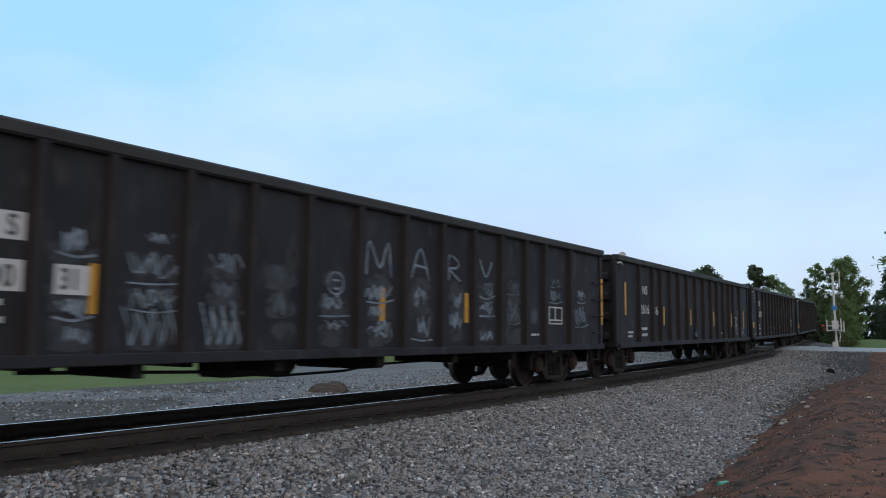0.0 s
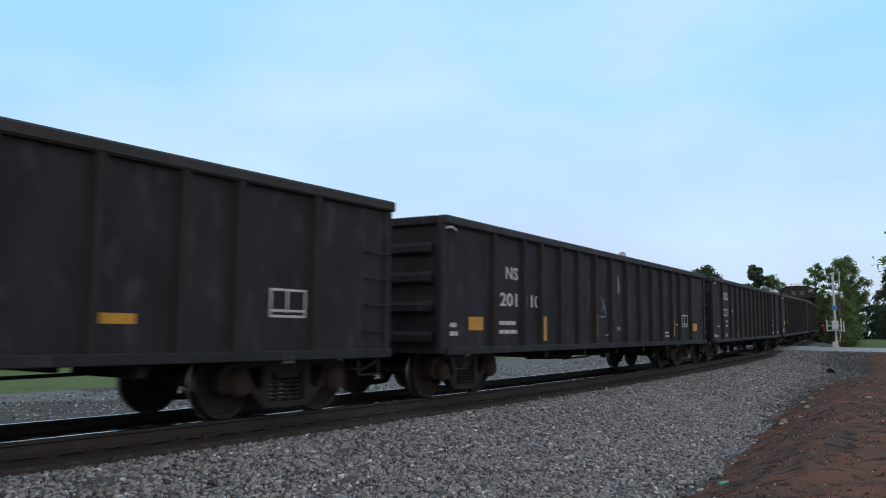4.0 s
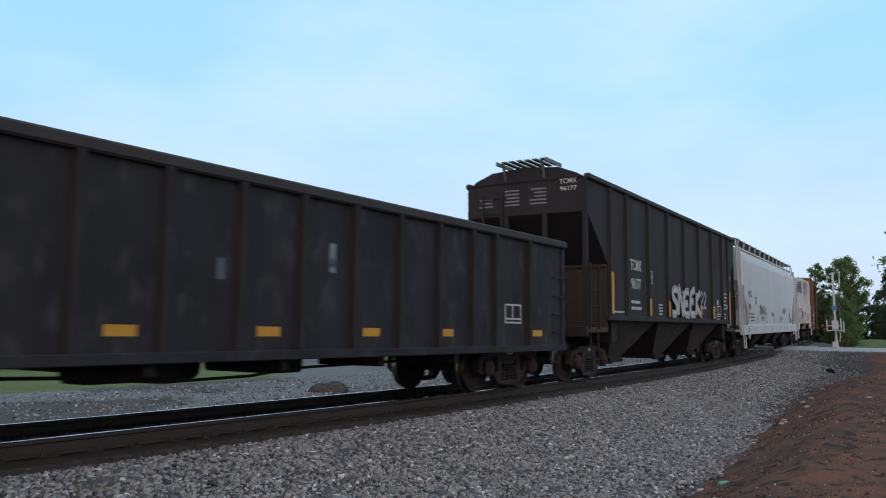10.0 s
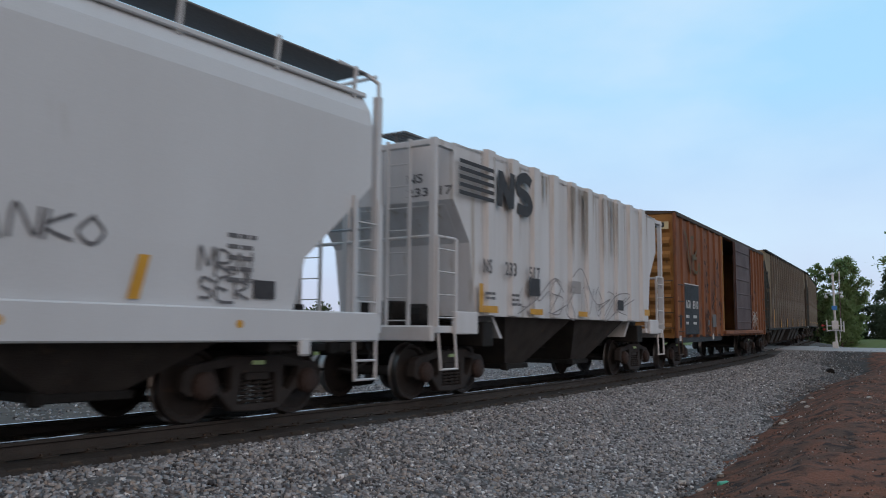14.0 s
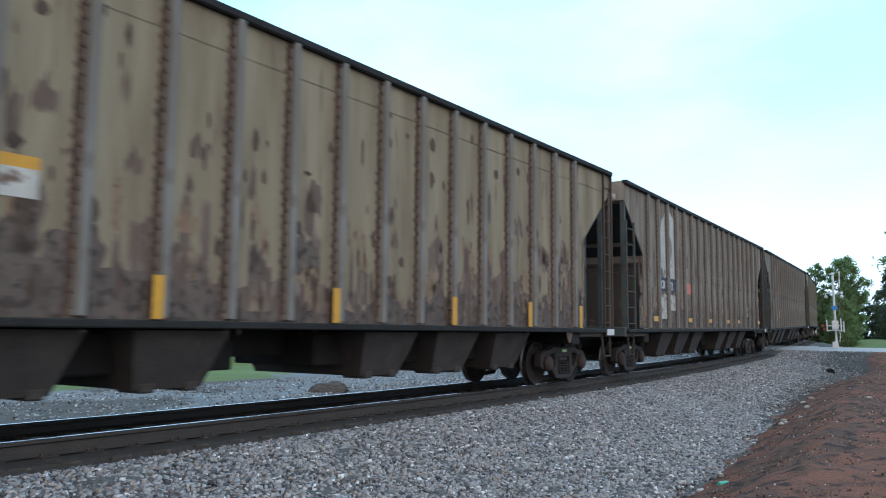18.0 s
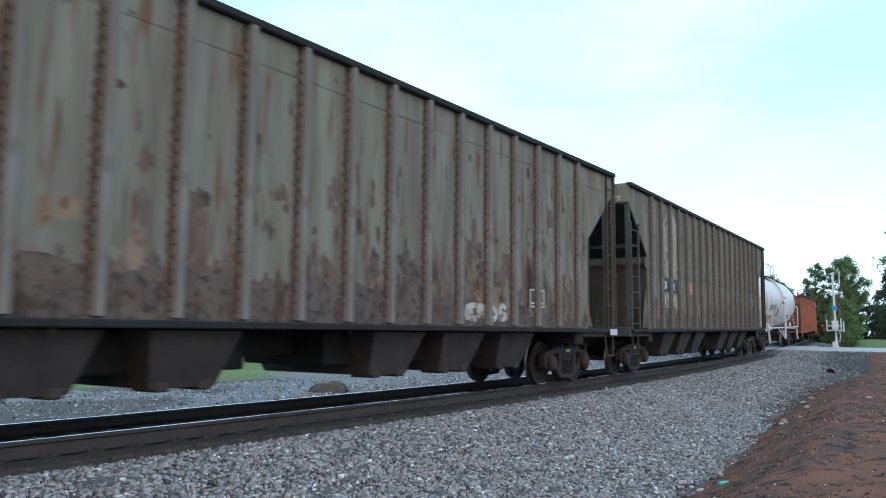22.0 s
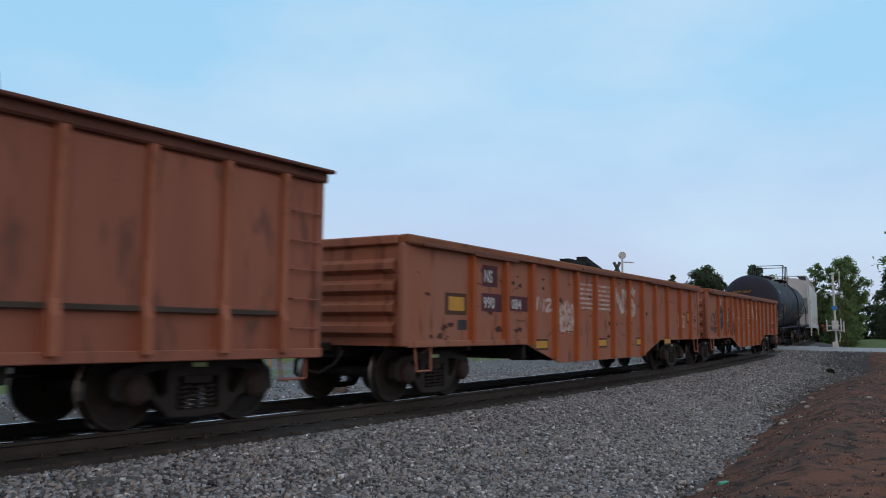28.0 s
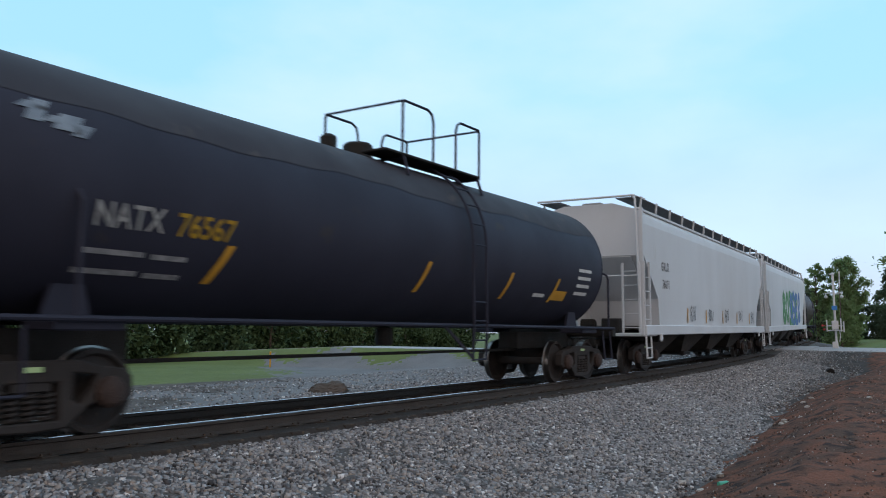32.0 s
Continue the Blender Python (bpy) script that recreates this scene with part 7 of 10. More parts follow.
bars(c, -6.28, 0.97, 1, NSIDE, WHITE, 0.75, 0.04, seed=6)
bars(c, -7.2, 2.66, 3, NSIDE, WHITE, 0.3, 0.035, 0.14, seed=7)
bars(c, -7.2, 0.97, 1, NSIDE, WHITE, 0.35, 0.04, seed=8)
consol_box(c, 5.66, 1.28)
scrawl(c, [[(-2.5, 1.0), (-2.2, 1.35), (-2.3, 0.98), (-2.0, 1.0)]], NSIDE, GRAF, 0.016)
end_sign(c, h, 8, 3.02)
corner_hook(c, h, 3.02)

# fourth gondola
c, h, w = gondola("gondola_car", -134.7, -118.5, "black gondola car with long yellow reflector strips", gap_posts=EVEN)
words(c, "NS", -5.95, 2.1, 0.23, NSIDE, WHITE, 0.8, 1.1, width=0.48)
words(c, "201", -6.18, 1.6, 0.24, NSIDE, WHITE, 0.75, width=0.68)
words(c, "110", -5.14, 1.6, 0.24, NSIDE, WHITE, 0.75, width=0.62)
flat(c, "reflector", -7.3, -6.8, 1.15, 1.38, NSIDE - 0.001, YELLOW)
for x, z0, z1 in ((-4.26, 0.95, 1.43), (-1.46, 1.02, 1.52), (1.67, 1.01, 1.51), (4.66, 1.0, 1.45)):
    flat(c, "reflector", x - 0.065, x + 0.065, z0, z1, NSIDE - 0.001, YELLOW)
flat(c, "reflector", 6.7, 7.2, 1.16, 1.39, NSIDE - 0.001, YELLOW)
bars(c, -6.2, 1.25, 2, NSIDE, WHITE, 0.8, 0.07, 0.16)
bars(c, -7.9, 1.2, 2, NSIDE, WHITE, 0.25, 0.07, 0.14)
bars(c, 3.8, 1.08, 2, NSIDE, WHITE, 0.4, 0.05, 0.1)
bars(c, 4.9, 1.32, 1, NSIDE, WHITE, 0.4, 0.04)
flat(c, "paint_mark", -0.06, 0.08, 2.08, 2.5, NSIDE - 0.001, GRAF)
flat(c, "paint_mark", -0.12, 0.1, 1.16, 1.25, NSIDE - 0.001, GRAF)
consol_box(c, 5.5, 1.28)
scrawl(c, [[(-1.25, 1.95), (-1.0, 1.75), (-0.9, 1.5), (-1.3, 1.48)], [(-1.2, 1.6), (-1.05, 1.75), (-1.0, 1.6)], [(-0.95, 1.05), (-0.6, 1.05), (-0.72, 0.92)]], NSIDE, GRAF, 0.018)
end_sign(c, h, 6, 3.02)
corner_hook(c, h, 3.02)

# fifth gondola
c, h, w = gondola("gondola_car", -117.2, -101.1, "charcoal gondola car with large white lettering and pale markers", gap_posts=ODD)
words(c, "NOKL", -6.43, 2.29, 0.28, NSIDE, WHITE, 0.98, 0.98, width=1.10)
words(c, "3221", -6.43, 1.69, 0.28, NSIDE, WHITE, 0.92, 1.22, width=1.05)
words(c, "57", -4.97, 1.69, 0.28, NSIDE, WHITE, 0.95, 1.15, width=0.52)
for x in (-7.84, -5.86, -3.72, -1.66, 1.4, 3.6, 5.75, 7.35):
    flat(c, "marker", x, x + 0.26, 0.94, 1.05, NSIDE - 0.001, mat("cream_marker", (0.62, 0.58, 0.44), (0.52, 0.48, 0.36), rough=0.6, bump=0))
bars(c, -7.35, 1.29, 1, NSIDE, WHITE, 0.5, 0.05)
bars(c, -5.8, 1.46, 1, NSIDE, WHITE, 0.4, 0.07, seed=4)
bars(c, -5.8, 1.30, 1, NSIDE, WHITE, 0.4, 0.07, seed=5)
bars(c, -4.75, 1.42, 2, NSIDE, WHITE, 0.28, 0.06, 0.14, seed=6)
bars(c, -7.5, 0.95, 1, NSIDE, WHITE, 0.4, 0.05, seed=7)
bars(c, -4.9, 1.08, 1, NSIDE, WHITE, 0.3, 0.04, seed=7)
bars(c, 6.68, 2.62, 4, NSIDE, WHITE, 0.32, 0.05, 0.12, seed=8)
bars(c, 6.72, 1.72, 2, NSIDE, WHITE, 0.4, 0.06, 0.11, seed=9)
bars(c, 6.72, 1.28, 1, NSIDE, WHITE, 0.4, 0.04, seed=10)
consol_box(c, 5.28, 1.28)
corner_hook(c, h, 3.02)
bm = bmesh.new()
for k in range(24):
    z = random.Random(k).uniform(2.78, 2.98)
    rbox(bm, -h - 0.058, -h - 0.05, -1.4 + k * 0.11, -1.3 + k * 0.11, z - 0.06, z + 0.02, 0.002)
part("chipped_paint", bm, PATCH_WHITE, c, "flaking pale paint along the end chord")

# sixth gondola
c, h, w = gondola("gondola_car", -100.0, -83.9, "black gondola car with yellow squares and a white sprayed sign", gap_posts=[-6.2, -4.97, -4.1, -3.15, -2.15, -1.05, 0.0, 1.0, 2.0, 2.8, 3.52, 4.44, 5.19, 6.34])
words(c, "NS", -5.95, 2.04, 0.24, NSIDE, WHITE, 0.75, 1.05, width=0.46)
words(c, "2011", -6.24, 1.46, 0.25, NSIDE, WHITE, 0.68, 1.1, width=0.86)
words(c, "48", -5.07, 1.47, 0.25, NSIDE, WHITE, 0.66, 1.05, width=0.42)
flat(c, "reflector", -7.06, -6.57, 1.38, 1.60, NSIDE - 0.001, YELLOW)
for x in (-3.14, -0.2, 2.9, 4.5):
    flat(c, "reflector", x, x + 0.42, 1.16, 1.26, NSIDE - 0.001, YELLOW)
flat(c, "reflector", 6.86, 7.36, 1.17, 1.40, NSIDE - 0.001, YELLOW)
bars(c, -6.1, 1.24, 1, NSIDE, WHITE, 0.8, 0.065)
bars(c, -6.1, 1.08, 1, NSIDE, WHITE, 0.8, 0.065, seed=4)
bars(c, -7.42, 1.13, 2, NSIDE, WHITE, 0.4, 0.05, 0.1, seed=5)
bars(c, -6.7, 1.13, 2, NSIDE, WHITE, 0.25, 0.05, 0.1, seed=6)
bars(c, 3.7, 1.12, 2, NSIDE, WHITE, 0.45, 0.05, 0.1, seed=7)
bars(c, 4.57, 1.33, 1, NSIDE, WHITE, 0.3, 0.05, seed=8)
consol_box(c, 5.34, 1.28)
scrawl(c, [[(5.25, 1.98), (5.45, 2.14), (5.55, 2.0), (5.4, 1.9)], [(5.55, 2.12), (5.6, 1.72), (5.75, 1.66)], [(5.5, 1.88), (5.75, 2.26), (5.82, 1.9), (6.05, 1.98), (5.92, 1.84)]], NSIDE, WHITE, 0.035, "graffiti", "white sprayed monogram")
end_sign(c, h, 8, 3.02)
corner_hook(c, h, 3.02)

# seventh gondola
c, h, w = gondola("gondola_car", -82.7, -66.8, "black gondola car with yellow squares along the sill", gap_posts=ODD, w=1.50)
words(c, "NS", -5.87, 2.09, 0.26, NSIDE + 0.02, WHITE, 0.72, 1.05, width=0.50)
words(c, "201", -6.0, 1.68, 0.24, NSIDE + 0.02, WHITE, 0.74, 1.0, width=0.66)
words(c, "700", -4.87, 1.68, 0.24, NSIDE + 0.02, WHITE, 0.74, 1.0, width=0.62)
flat(c, "reflector", -7.34, -6.85, 1.04, 1.27, NSIDE + 0.019, YELLOW)
for x in (-4.76, -2.6, -0.55, 1.45, 3.4, 6.6):
    flat(c, "reflector", x, x + 0.38, 1.04, 1.16, NSIDE + 0.019, YELLOW)
bars(c, -5.7, 1.42, 1, NSIDE + 0.02, WHITE, 0.45, 0.06)
bars(c, -5.7, 1.22, 1, NSIDE + 0.02, WHITE, 0.45, 0.06, seed=4)
bars(c, -4.75, 1.42, 1, NSIDE + 0.02, WHITE, 0.35, 0.06, seed=5)
bars(c, -4.75, 1.26, 1, NSIDE + 0.02, WHITE, 0.35, 0.06, seed=6)
flat(c, "paint_mark", 0.72, 0.84, 1.9, 2.3, NSIDE + 0.019, GRAF)
flat(c, "paint_mark", -1.2, -1.08, 1.7, 1.95, NSIDE + 0.019, GRAF_HAZE)
consol_box(c, 5.5, 1.28, NSIDE + 0.02)
scrawl(c, [[(-7.15, 1.95), (-7.0, 2.03), (-6.9, 1.95), (-7.0, 1.85), (-7.1, 1.9), (-6.98, 1.78)]], NSIDE + 0.02, GRAF, 0.03)
end_sign(c, h, 9, 3.02, 1.5)
corner_hook(c, h, 3.02, 1.5)

black_hopper(-65.55, -50.1, "black covered hopper car with three bays and silver graffiti")

# pale covered hopper
c, h, w = curved_hopper("covered_hopper_car", -48.95, -30.2, "smooth pale grey covered hopper car with roof walks", GREY_WHITE)
S = -w - 0.004
words(c, "UTCX", 0, 0, 0.10, 0, GREY_INK, width=0.39, turn=pose(-h + 0.25 - 0.006, -0.57, 3.67, 90, 0, -90))
words(c, "1948", 0, 0, 0.10, 0, GREY_INK, width=0.33, turn=pose(-h + 0.25 - 0.006, -0.60, 3.53, 90, 0, -90))
words(c, "UTCX", -7.46, 2.56, 0.26, S, GREY_INK, 0.82)
words(c, "1948", -7.46, 2.02, 0.26, S, GREY_INK, 0.72)
for x in (-7.6, -5.05, -2.3, 0.2, 2.72, 5.45):
    bm = bmesh.new()
    z1 = 2.4 if x < -7 else 1.9
    v = [bm.verts.new(p) for p in ((x - 0.12, S - 0.002, 1.43), (x + 0.02, S - 0.002, 1.43), (x + 0.14, S - 0.002, z1), (x + 0.0, S - 0.002, z1))]
    bm.faces.new(v)
    part("reflector", bm, YELLOW, c)
    bm = bmesh.new()
    lathe(bm, [(0.05, 0.0), (0.05, -0.006)], (x + 1.3, -w - 0.082, 1.19), "y", 10)
    part("reflector", bm, YELLOW, c)
bars(c, -7.4, 1.82, 1, S, GREY_INK, 1.7, 0.05)
bars(c, -7.4, 1.68, 1, S, GREY_INK, 1.7, 0.05, seed=4)
bars(c, -7.0, 1.54, 1, S, GREY_INK, 1.2, 0.05, seed=5)
bars(c, -4.0, 1.72, 3, S, GREY_INK, 1.0, 0.035, 0.07, seed=6)
bars(c, -0.6, 1.92, 2, S, GREY_INK, 0.9, 0.05, 0.1, seed=7)
bars(c, 2.9, 1.7, 2, S, GREY_INK, 0.6, 0.04, 0.09, seed=8)
bars(c, 6.6, 2.2, 5, S, GREY_INK, 0.5, 0.05, 0.13, seed=9)
bars(c, -8.2, 1.3, 4, -w - 0.081, GREY_INK, 0.4, 0.03, 0.07, seed=9)
consol_box(c, -5.6, 2.30, S, GREY_INK, 0.32, 0.32)
flat(c, "placard", 7.0, 7.35, 1.5, 1.72, S, DARK_INK)
scrawl(c, letters("DANKLO", -4.35, 1.85, 0.27, 0.40, 0.1, 0.08, 51), S, GREY_INK, 0.028, "graffiti", "dark sprayed tag")
scrawl(c, [[(-4.5, 2.2), (-4.1, 2.24)], [(-4.28, 2.2), (-4.2, 1.7)]], S, GREY_INK, 0.03)
scrawl(c, letters("BANKO", 3.4, 1.95, 0.28, 0.30, 0.1, 0.1, 52), S, GREY_INK, 0.02)
scrawl(c, letters("MRN", 6.2, 1.75, 0.22, 0.3, 0, 0.12, 53) + letters("SER", 6.2, 1.45, 0.22, 0.26, 0, 0.12, 54), S, GREY_INK, 0.016)

ribbed_hopper(-28.8, -16.95, "stained white covered hopper car with fluted sides and black stripes")
boxcar(-15.65, 0.0, "rust-brown boxcar with one plum-coloured door half open")

# four tall hoppers in a row
c, h, w = chip_hopper(0.75, 21.1, "tall tan hopper car streaked with rust and flaking whitewash", circle=0.45, seed=1, numbers=("70", "52"), paint=CHIP_TAN)
for x in (-8.02, -5.33, -2.48, 0.36, 3.29, 5.96, 8.3):
    flat(c, "reflector", x - 0.07, x + 0.07, 1.22, 2.17 if x < -8 else 1.69, -w - 0.09, YELLOW)
flat(c, "paint_patch", -4.40, -3.80, 2.32, 2.6, -w - 0.006, PATCH_WHITE, "pale patch with a yellow top")
flat(c, "paint_patch", -4.40, -3.80, 2.6, 2.72, -w - 0.006, YELLOW)
flat(c, "paint_patch", -6.75, -6.2, 1.3, 1.62, -w - 0.007, mat("red_oxide_patch", (0.20, 0.06, 0.03), (0.14, 0.05, 0.03), rough=0.85, scale=5, bump=0))
c, h, w = chip_hopper(22.15, 42.2, "tall tan hopper car with a faded white round emblem", circle=0.95, seed=2, pink=-4.5, m=0.22)
for x in (-7.95, -4.20, -1.45, 1.48, 3.45, 7.9):
    flat(c, "reflector", x, x + 0.44, 1.42, 1.54 if x > -7 else 1.56, -w - 0.09, YELLOW)
consol_box(c, 5.9, 1.7, -w - 0.006)
c, h, w = chip_hopper(43.3, 63.65, "tall tan hopper car with rusty seams and a ghostly emblem", circle=0.22, seed=3, paint=CHIP_GREY, m=0.17)
scrawl(c, letters("EROS", 3.6, 1.35, 0.3, 0.22, 0, 0.1, 61), -w - 0.006, PATCH_WHITE, 0.05)
consol_box(c, 5.9, 1.6, -w - 0.006)
c, h, w = chip_hopper(64.85, 84.8, "tall tan hopper car with peeling stripes and a pink patch", circle=0.3, seed=4, numbers=("70", "50"), pink=-4.5, paint=CHIP_GREEN, m=0.10)
consol_box(c, 6.0, 1.75, -w - 0.006)
flat(c, "paint_patch", 6.7, 7.2, 2.1, 2.5, -w - 0.006, mat("teal_patch", (0.15, 0.24, 0.22), (0.13, 0.2, 0.18), rough=0.8, bump=0))
scrawl(c, letters("OB", 5.0, 1.5, 0.5, 0.5, 0, 0.1, 62), -w - 0.006, BLUE_BLACK, 0.12, "graffiti", "dark blue sprayed blot")

# white tank car
GREY_STENCIL_THIN = mat("thin_grey_stencil", (0.26, 0.25, 0.25), (0.36, 0.34, 0.33), rough=0.8, scale=12, bump=0)
R1, ZC1 = 1.42, 2.62
c, h, zc = tank_car(85.9, 99.74, "grimy white tank car with railed top platform", TANK_WHITE, R1, ZC1, 6.10, (-1.62, 1.02, -0.55, -0.79, -0.20), [(0.02, 0.38, 0.52, mat("bare_dome_steel", (0.42, 0.41, 0.40), (0.34, 0.33, 0.32), rough=0.45, metal=0.6))], TANK_WHITE, base=10.84, nose=0.08, rail_h=0.69, front_post=0.30, rear_post=0.04, seams=(-4.37, -3.18, -2.0, -0.8, 0.56, 1.70, 2.98, 4.15, 5.35), deck=-0.08)
tank_words(c, "SHPX 207276", -4.82, 2.14, 0.26, R1, ZC1, DARK_INK, 0.95, 1.12)
AMBER_STRIP = mat("dull_amber_strip", (0.34, 0.20, 0.06), (0.28, 0.17, 0.06), rough=0.6, bump=0)
for x, z0, z1 in ((-6.14, 2.07, 3.02), (-2.40, 2.27, 2.73), (-0.97, 2.30, 2.75), (1.65, 2.33, 2.80), (3.58, 2.32, 2.80), (6.09, 2.1, 3.0)):
    on_tank(c, x - 0.055, x + 0.055, z0, z1, R1, ZC1, AMBER_STRIP)
on_tank(c, -1.78, -1.14, 1.84, 2.22, R1, ZC1, mat("orange_placard", (0.55, 0.24, 0.10), (0.5, 0.22, 0.1), rough=0.7, bump=0), "placard")
for k in range(4):
    on_tank(c, -1.70, -1.24 - 0.05 * (k % 2), 1.90 + k * 0.08, 1.92 + k * 0.08, R1 + 0.003, ZC1, RUST_BROWN, "small_stencil", 0, "faint unreadable line on the placard")
on_tank(c, 3.52, 4.02, 1.74, 1.94, R1, ZC1, DARK_INK, "placard")
for k in range(3):
    on_tank(c, 3.56 + 0.16 * k, 3.67 + 0.16 * k, 1.77, 1.91, R1 + 0.003, ZC1, GREY_STENCIL_THIN, "small_stencil", 0, "small unreadable stencil")
for k in range(18):
    on_tank(c, 4.80 + 0.57 * (k % 2), 5.31 + 0.54 * (k % 2), 2.82 - k // 2 * 0.06, 2.838 - k // 2 * 0.06, R1, ZC1, GREY_STENCIL_THIN, "small_stencil", 0.0, "small unreadable stencil")
for k in range(2):
    for x0, x1 in ((-4.86, -4.30), (-4.05 + 0.1 * k, -3.45), (-3.3, -2.85)):
        on_tank(c, x0, x1, 1.93 - k * 0.17, 1.98 - k * 0.17, R1, ZC1, GREY_STENCIL_THIN, "small_stencil", 0.0, "small unreadable stencil")
on_tank(c, 0.32, 1.36, 1.78, 1.82, R1, ZC1, GREY_INK, "small_stencil", 0.0, "small unreadable stencil")
head_words(c, "207276", 0.40, 3.20, 0.12, 0.68, 6.18, R1, ZC1, GREY_INK)
for k in range(3):
    head_words(c, "-- ---", 0.42, 3.0 - k * 0.14, 0.10, 0.5, 6.18, R1, ZC1, GREY_INK)
# grimy pedestals beside the saddles
GRIMY = mat("grimy_cream_steel", (0.42, 0.36, 0.30), (0.26, 0.19, 0.14), rough=0.75, scale=3.0, dirt=(0.14, 0.085, 0.05), dirt_at=0.56, stretch=(1, 1, 0.5), bump=0.003)
bm = bmesh.new()
prism(bm, [(-5.66, 1.22), (-5.16, 1.22), (-5.16, 1.85), (-5.36, 1.85)], "y", -1.46, -1.15)
pedestal = part("pedestal", bm, GRIMY, c, "grimy tapered bracket with a white cap")
bm = bmesh.new()
rbox(bm, -5.44, -5.06, -1.52, -1.12, 1.85, 1.95, 0.02)
part("cap", bm, TANK_WHITE, pedestal)
for k in range(3):
    bm = bmesh.new()
    rbox(bm, -5.16, -5.05, -1.50, -1.34, 1.30 + k * 0.17, 1.40 + k * 0.17, 0.012)
    part("lug", bm, TANK_WHITE, pedestal)
for x, r in ((-5.92, 0.09), (-6.25, 0.07)):
    bm = bmesh.new()
    lathe(bm, [(r * 0.5, -0.02), (r, 0.0), (r, 0.14), (r * 0.6, 0.19), (0.01, 0.2)], (x, -1.38, 1.22), "z", 12)
    rbox(bm, x - 0.14, x + 0.14, -1.44, -1.30, 1.20, 1.27, 0.01)
    part("valve", bm, TANK_WHITE, c)
bm = bmesh.new()
pipe(bm, [(-6.9, -0.5, 1.30), (-6.6, -0.9, 1.24), (-6.3, -1.25, 1.42), (-6.0, -1.40, 1.46)], 0.022, 6)
part("air_hose", bm, TANK_WHITE, c)
bm = bmesh.new()
beam(bm, (-h + 0.25, -0.30, 2.5), (-h + 0.30, -1.30, 1.2), 0.05, 0.07)
part("end_brace", bm, TANK_WHITE, c)
bm = bmesh.new()
beam(bm, (5.50, -1.30, 1.90), (5.46, -1.44, 1.2), 0.10, 0.06)
rbox(bm, 5.30, 5.72, -1.40, -1.05, 1.88, 1.94, 0.015)
part("pedestal", bm, GRIMY, c, "slim grimy bracket")
bm = bmesh.new()
prism(bm, [(4.46, 1.26), (4.78, 1.26), (4.66, 1.52), (4.58, 1.52)], "y", -1.30, -1.22)
part("gusset", bm, TANK_WHITE, c)
# vent pipe beside the ladder, its clamps and the runs of rust
bm = bmesh.new()
q = [(math.cos(a), math.sin(a)) for a in np.linspace(1.25, -0.05, 8)]
pipe(bm, [(-0.25, -0.30, ZC1 + R1 + 0.05), (-0.12, -0.42, ZC1 + R1 + 0.03)] + [(0.02 - 0.02 * k, -(R1 + 0.06) * a, ZC1 + (R1 + 0.06) * b) for k, (a, b) in enumerate(q)], 0.04, 8)
part("vent_pipe", bm, TANK_WHITE, c)
for x, z in ((-0.12, 0.22), (-0.80, -0.05), (-0.30, -0.10)):
    bm = bmesh.new()
    lathe(bm, [(0.035, -0.06), (0.05, 0.0), (0.035, 0.06)], (x, -1.52, ZC1 + z), "y", 10)
    part("pipe_clamp", bm, RUST_BROWN, c)
RUN = mat("thin_brown_run", (0.56, 0.50, 0.46), (0.44, 0.36, 0.31), rough=0.6, scale=3.0, spread=0.4, stretch=(4, 1, 1), bump=0)
rnd = random.Random(5)
for x in (-4.3, -3.1, -2.55, -1.9, -0.85, -0.28, -0.1, 0.05, 0.62, 1.05, 1.85, 2.9, 3.2, 4.2, 5.4):
    wd, top = rnd.uniform(0.015, 0.05), rnd.choice((2.1, 2.6, 3.2, 3.7))
    on_tank(c, x, x + wd, max(1.4, top - rnd.uniform(0.5, 1.3)), top, R1 - 0.004, ZC1, RUN, "rust_streak", rnd.uniform(-0.03, 0.03), "brown streak run down the flank")

# orange gondola with raised panels and a dark shadow strip along its side
# Posts brighter than the panels: light on their edges put into the colour.
OG_RIB = mat("lit_orange_post", (0.40, 0.150, 0.085), (0.31, 0.110, 0.065), rough=0.75, scale=2.0, dirt=(0.14, 0.06, 0.04), dirt_at=0.60, stretch=(1, 1, 0.4), bump=0.004)
OXIDE_CHORD = mat("dark_oxide_chord", (0.19, 0.075, 0.052), (0.12, 0.050, 0.038), rough=0.8, scale=1.6, dirt=(0.07, 0.035, 0.028), dirt_at=0.58, stretch=(0.6, 2, 2), bump=0.005)
OXIDE = mat("dull_oxide_paint", (0.345, 0.130, 0.085), (0.255, 0.098, 0.066), rough=0.8, scale=1.0, dirt=(0.17, 0.075, 0.052), dirt_at=0.56, stretch=(1.6, 1.6, 0.5), bump=0.004)
c, h, w = gondola("gondola_car", 101.04, 116.84, "rust-orange high-sided gondola car loaded with scrap", top=3.22, low=0.80, paint=OXIDE, rim=OXIDE_CHORD, rib=OG_RIB, gap_posts=[-7.4, -6.28, -5.14, -4.06, -2.98, -1.95, -0.85, 0.15, 1.2, 2.3, 3.35, 4.4, 5.4, 6.4, 7.3], w=1.50, notch=0.105)
Y = NSIDE + 0.02
OG_RIBS = (-7.4, -6.28, -5.14, -4.06, -2.98, -1.95, -0.85, 0.15, 1.2, 2.3, 3.35, 4.4, 5.4, 6.4, 7.3)
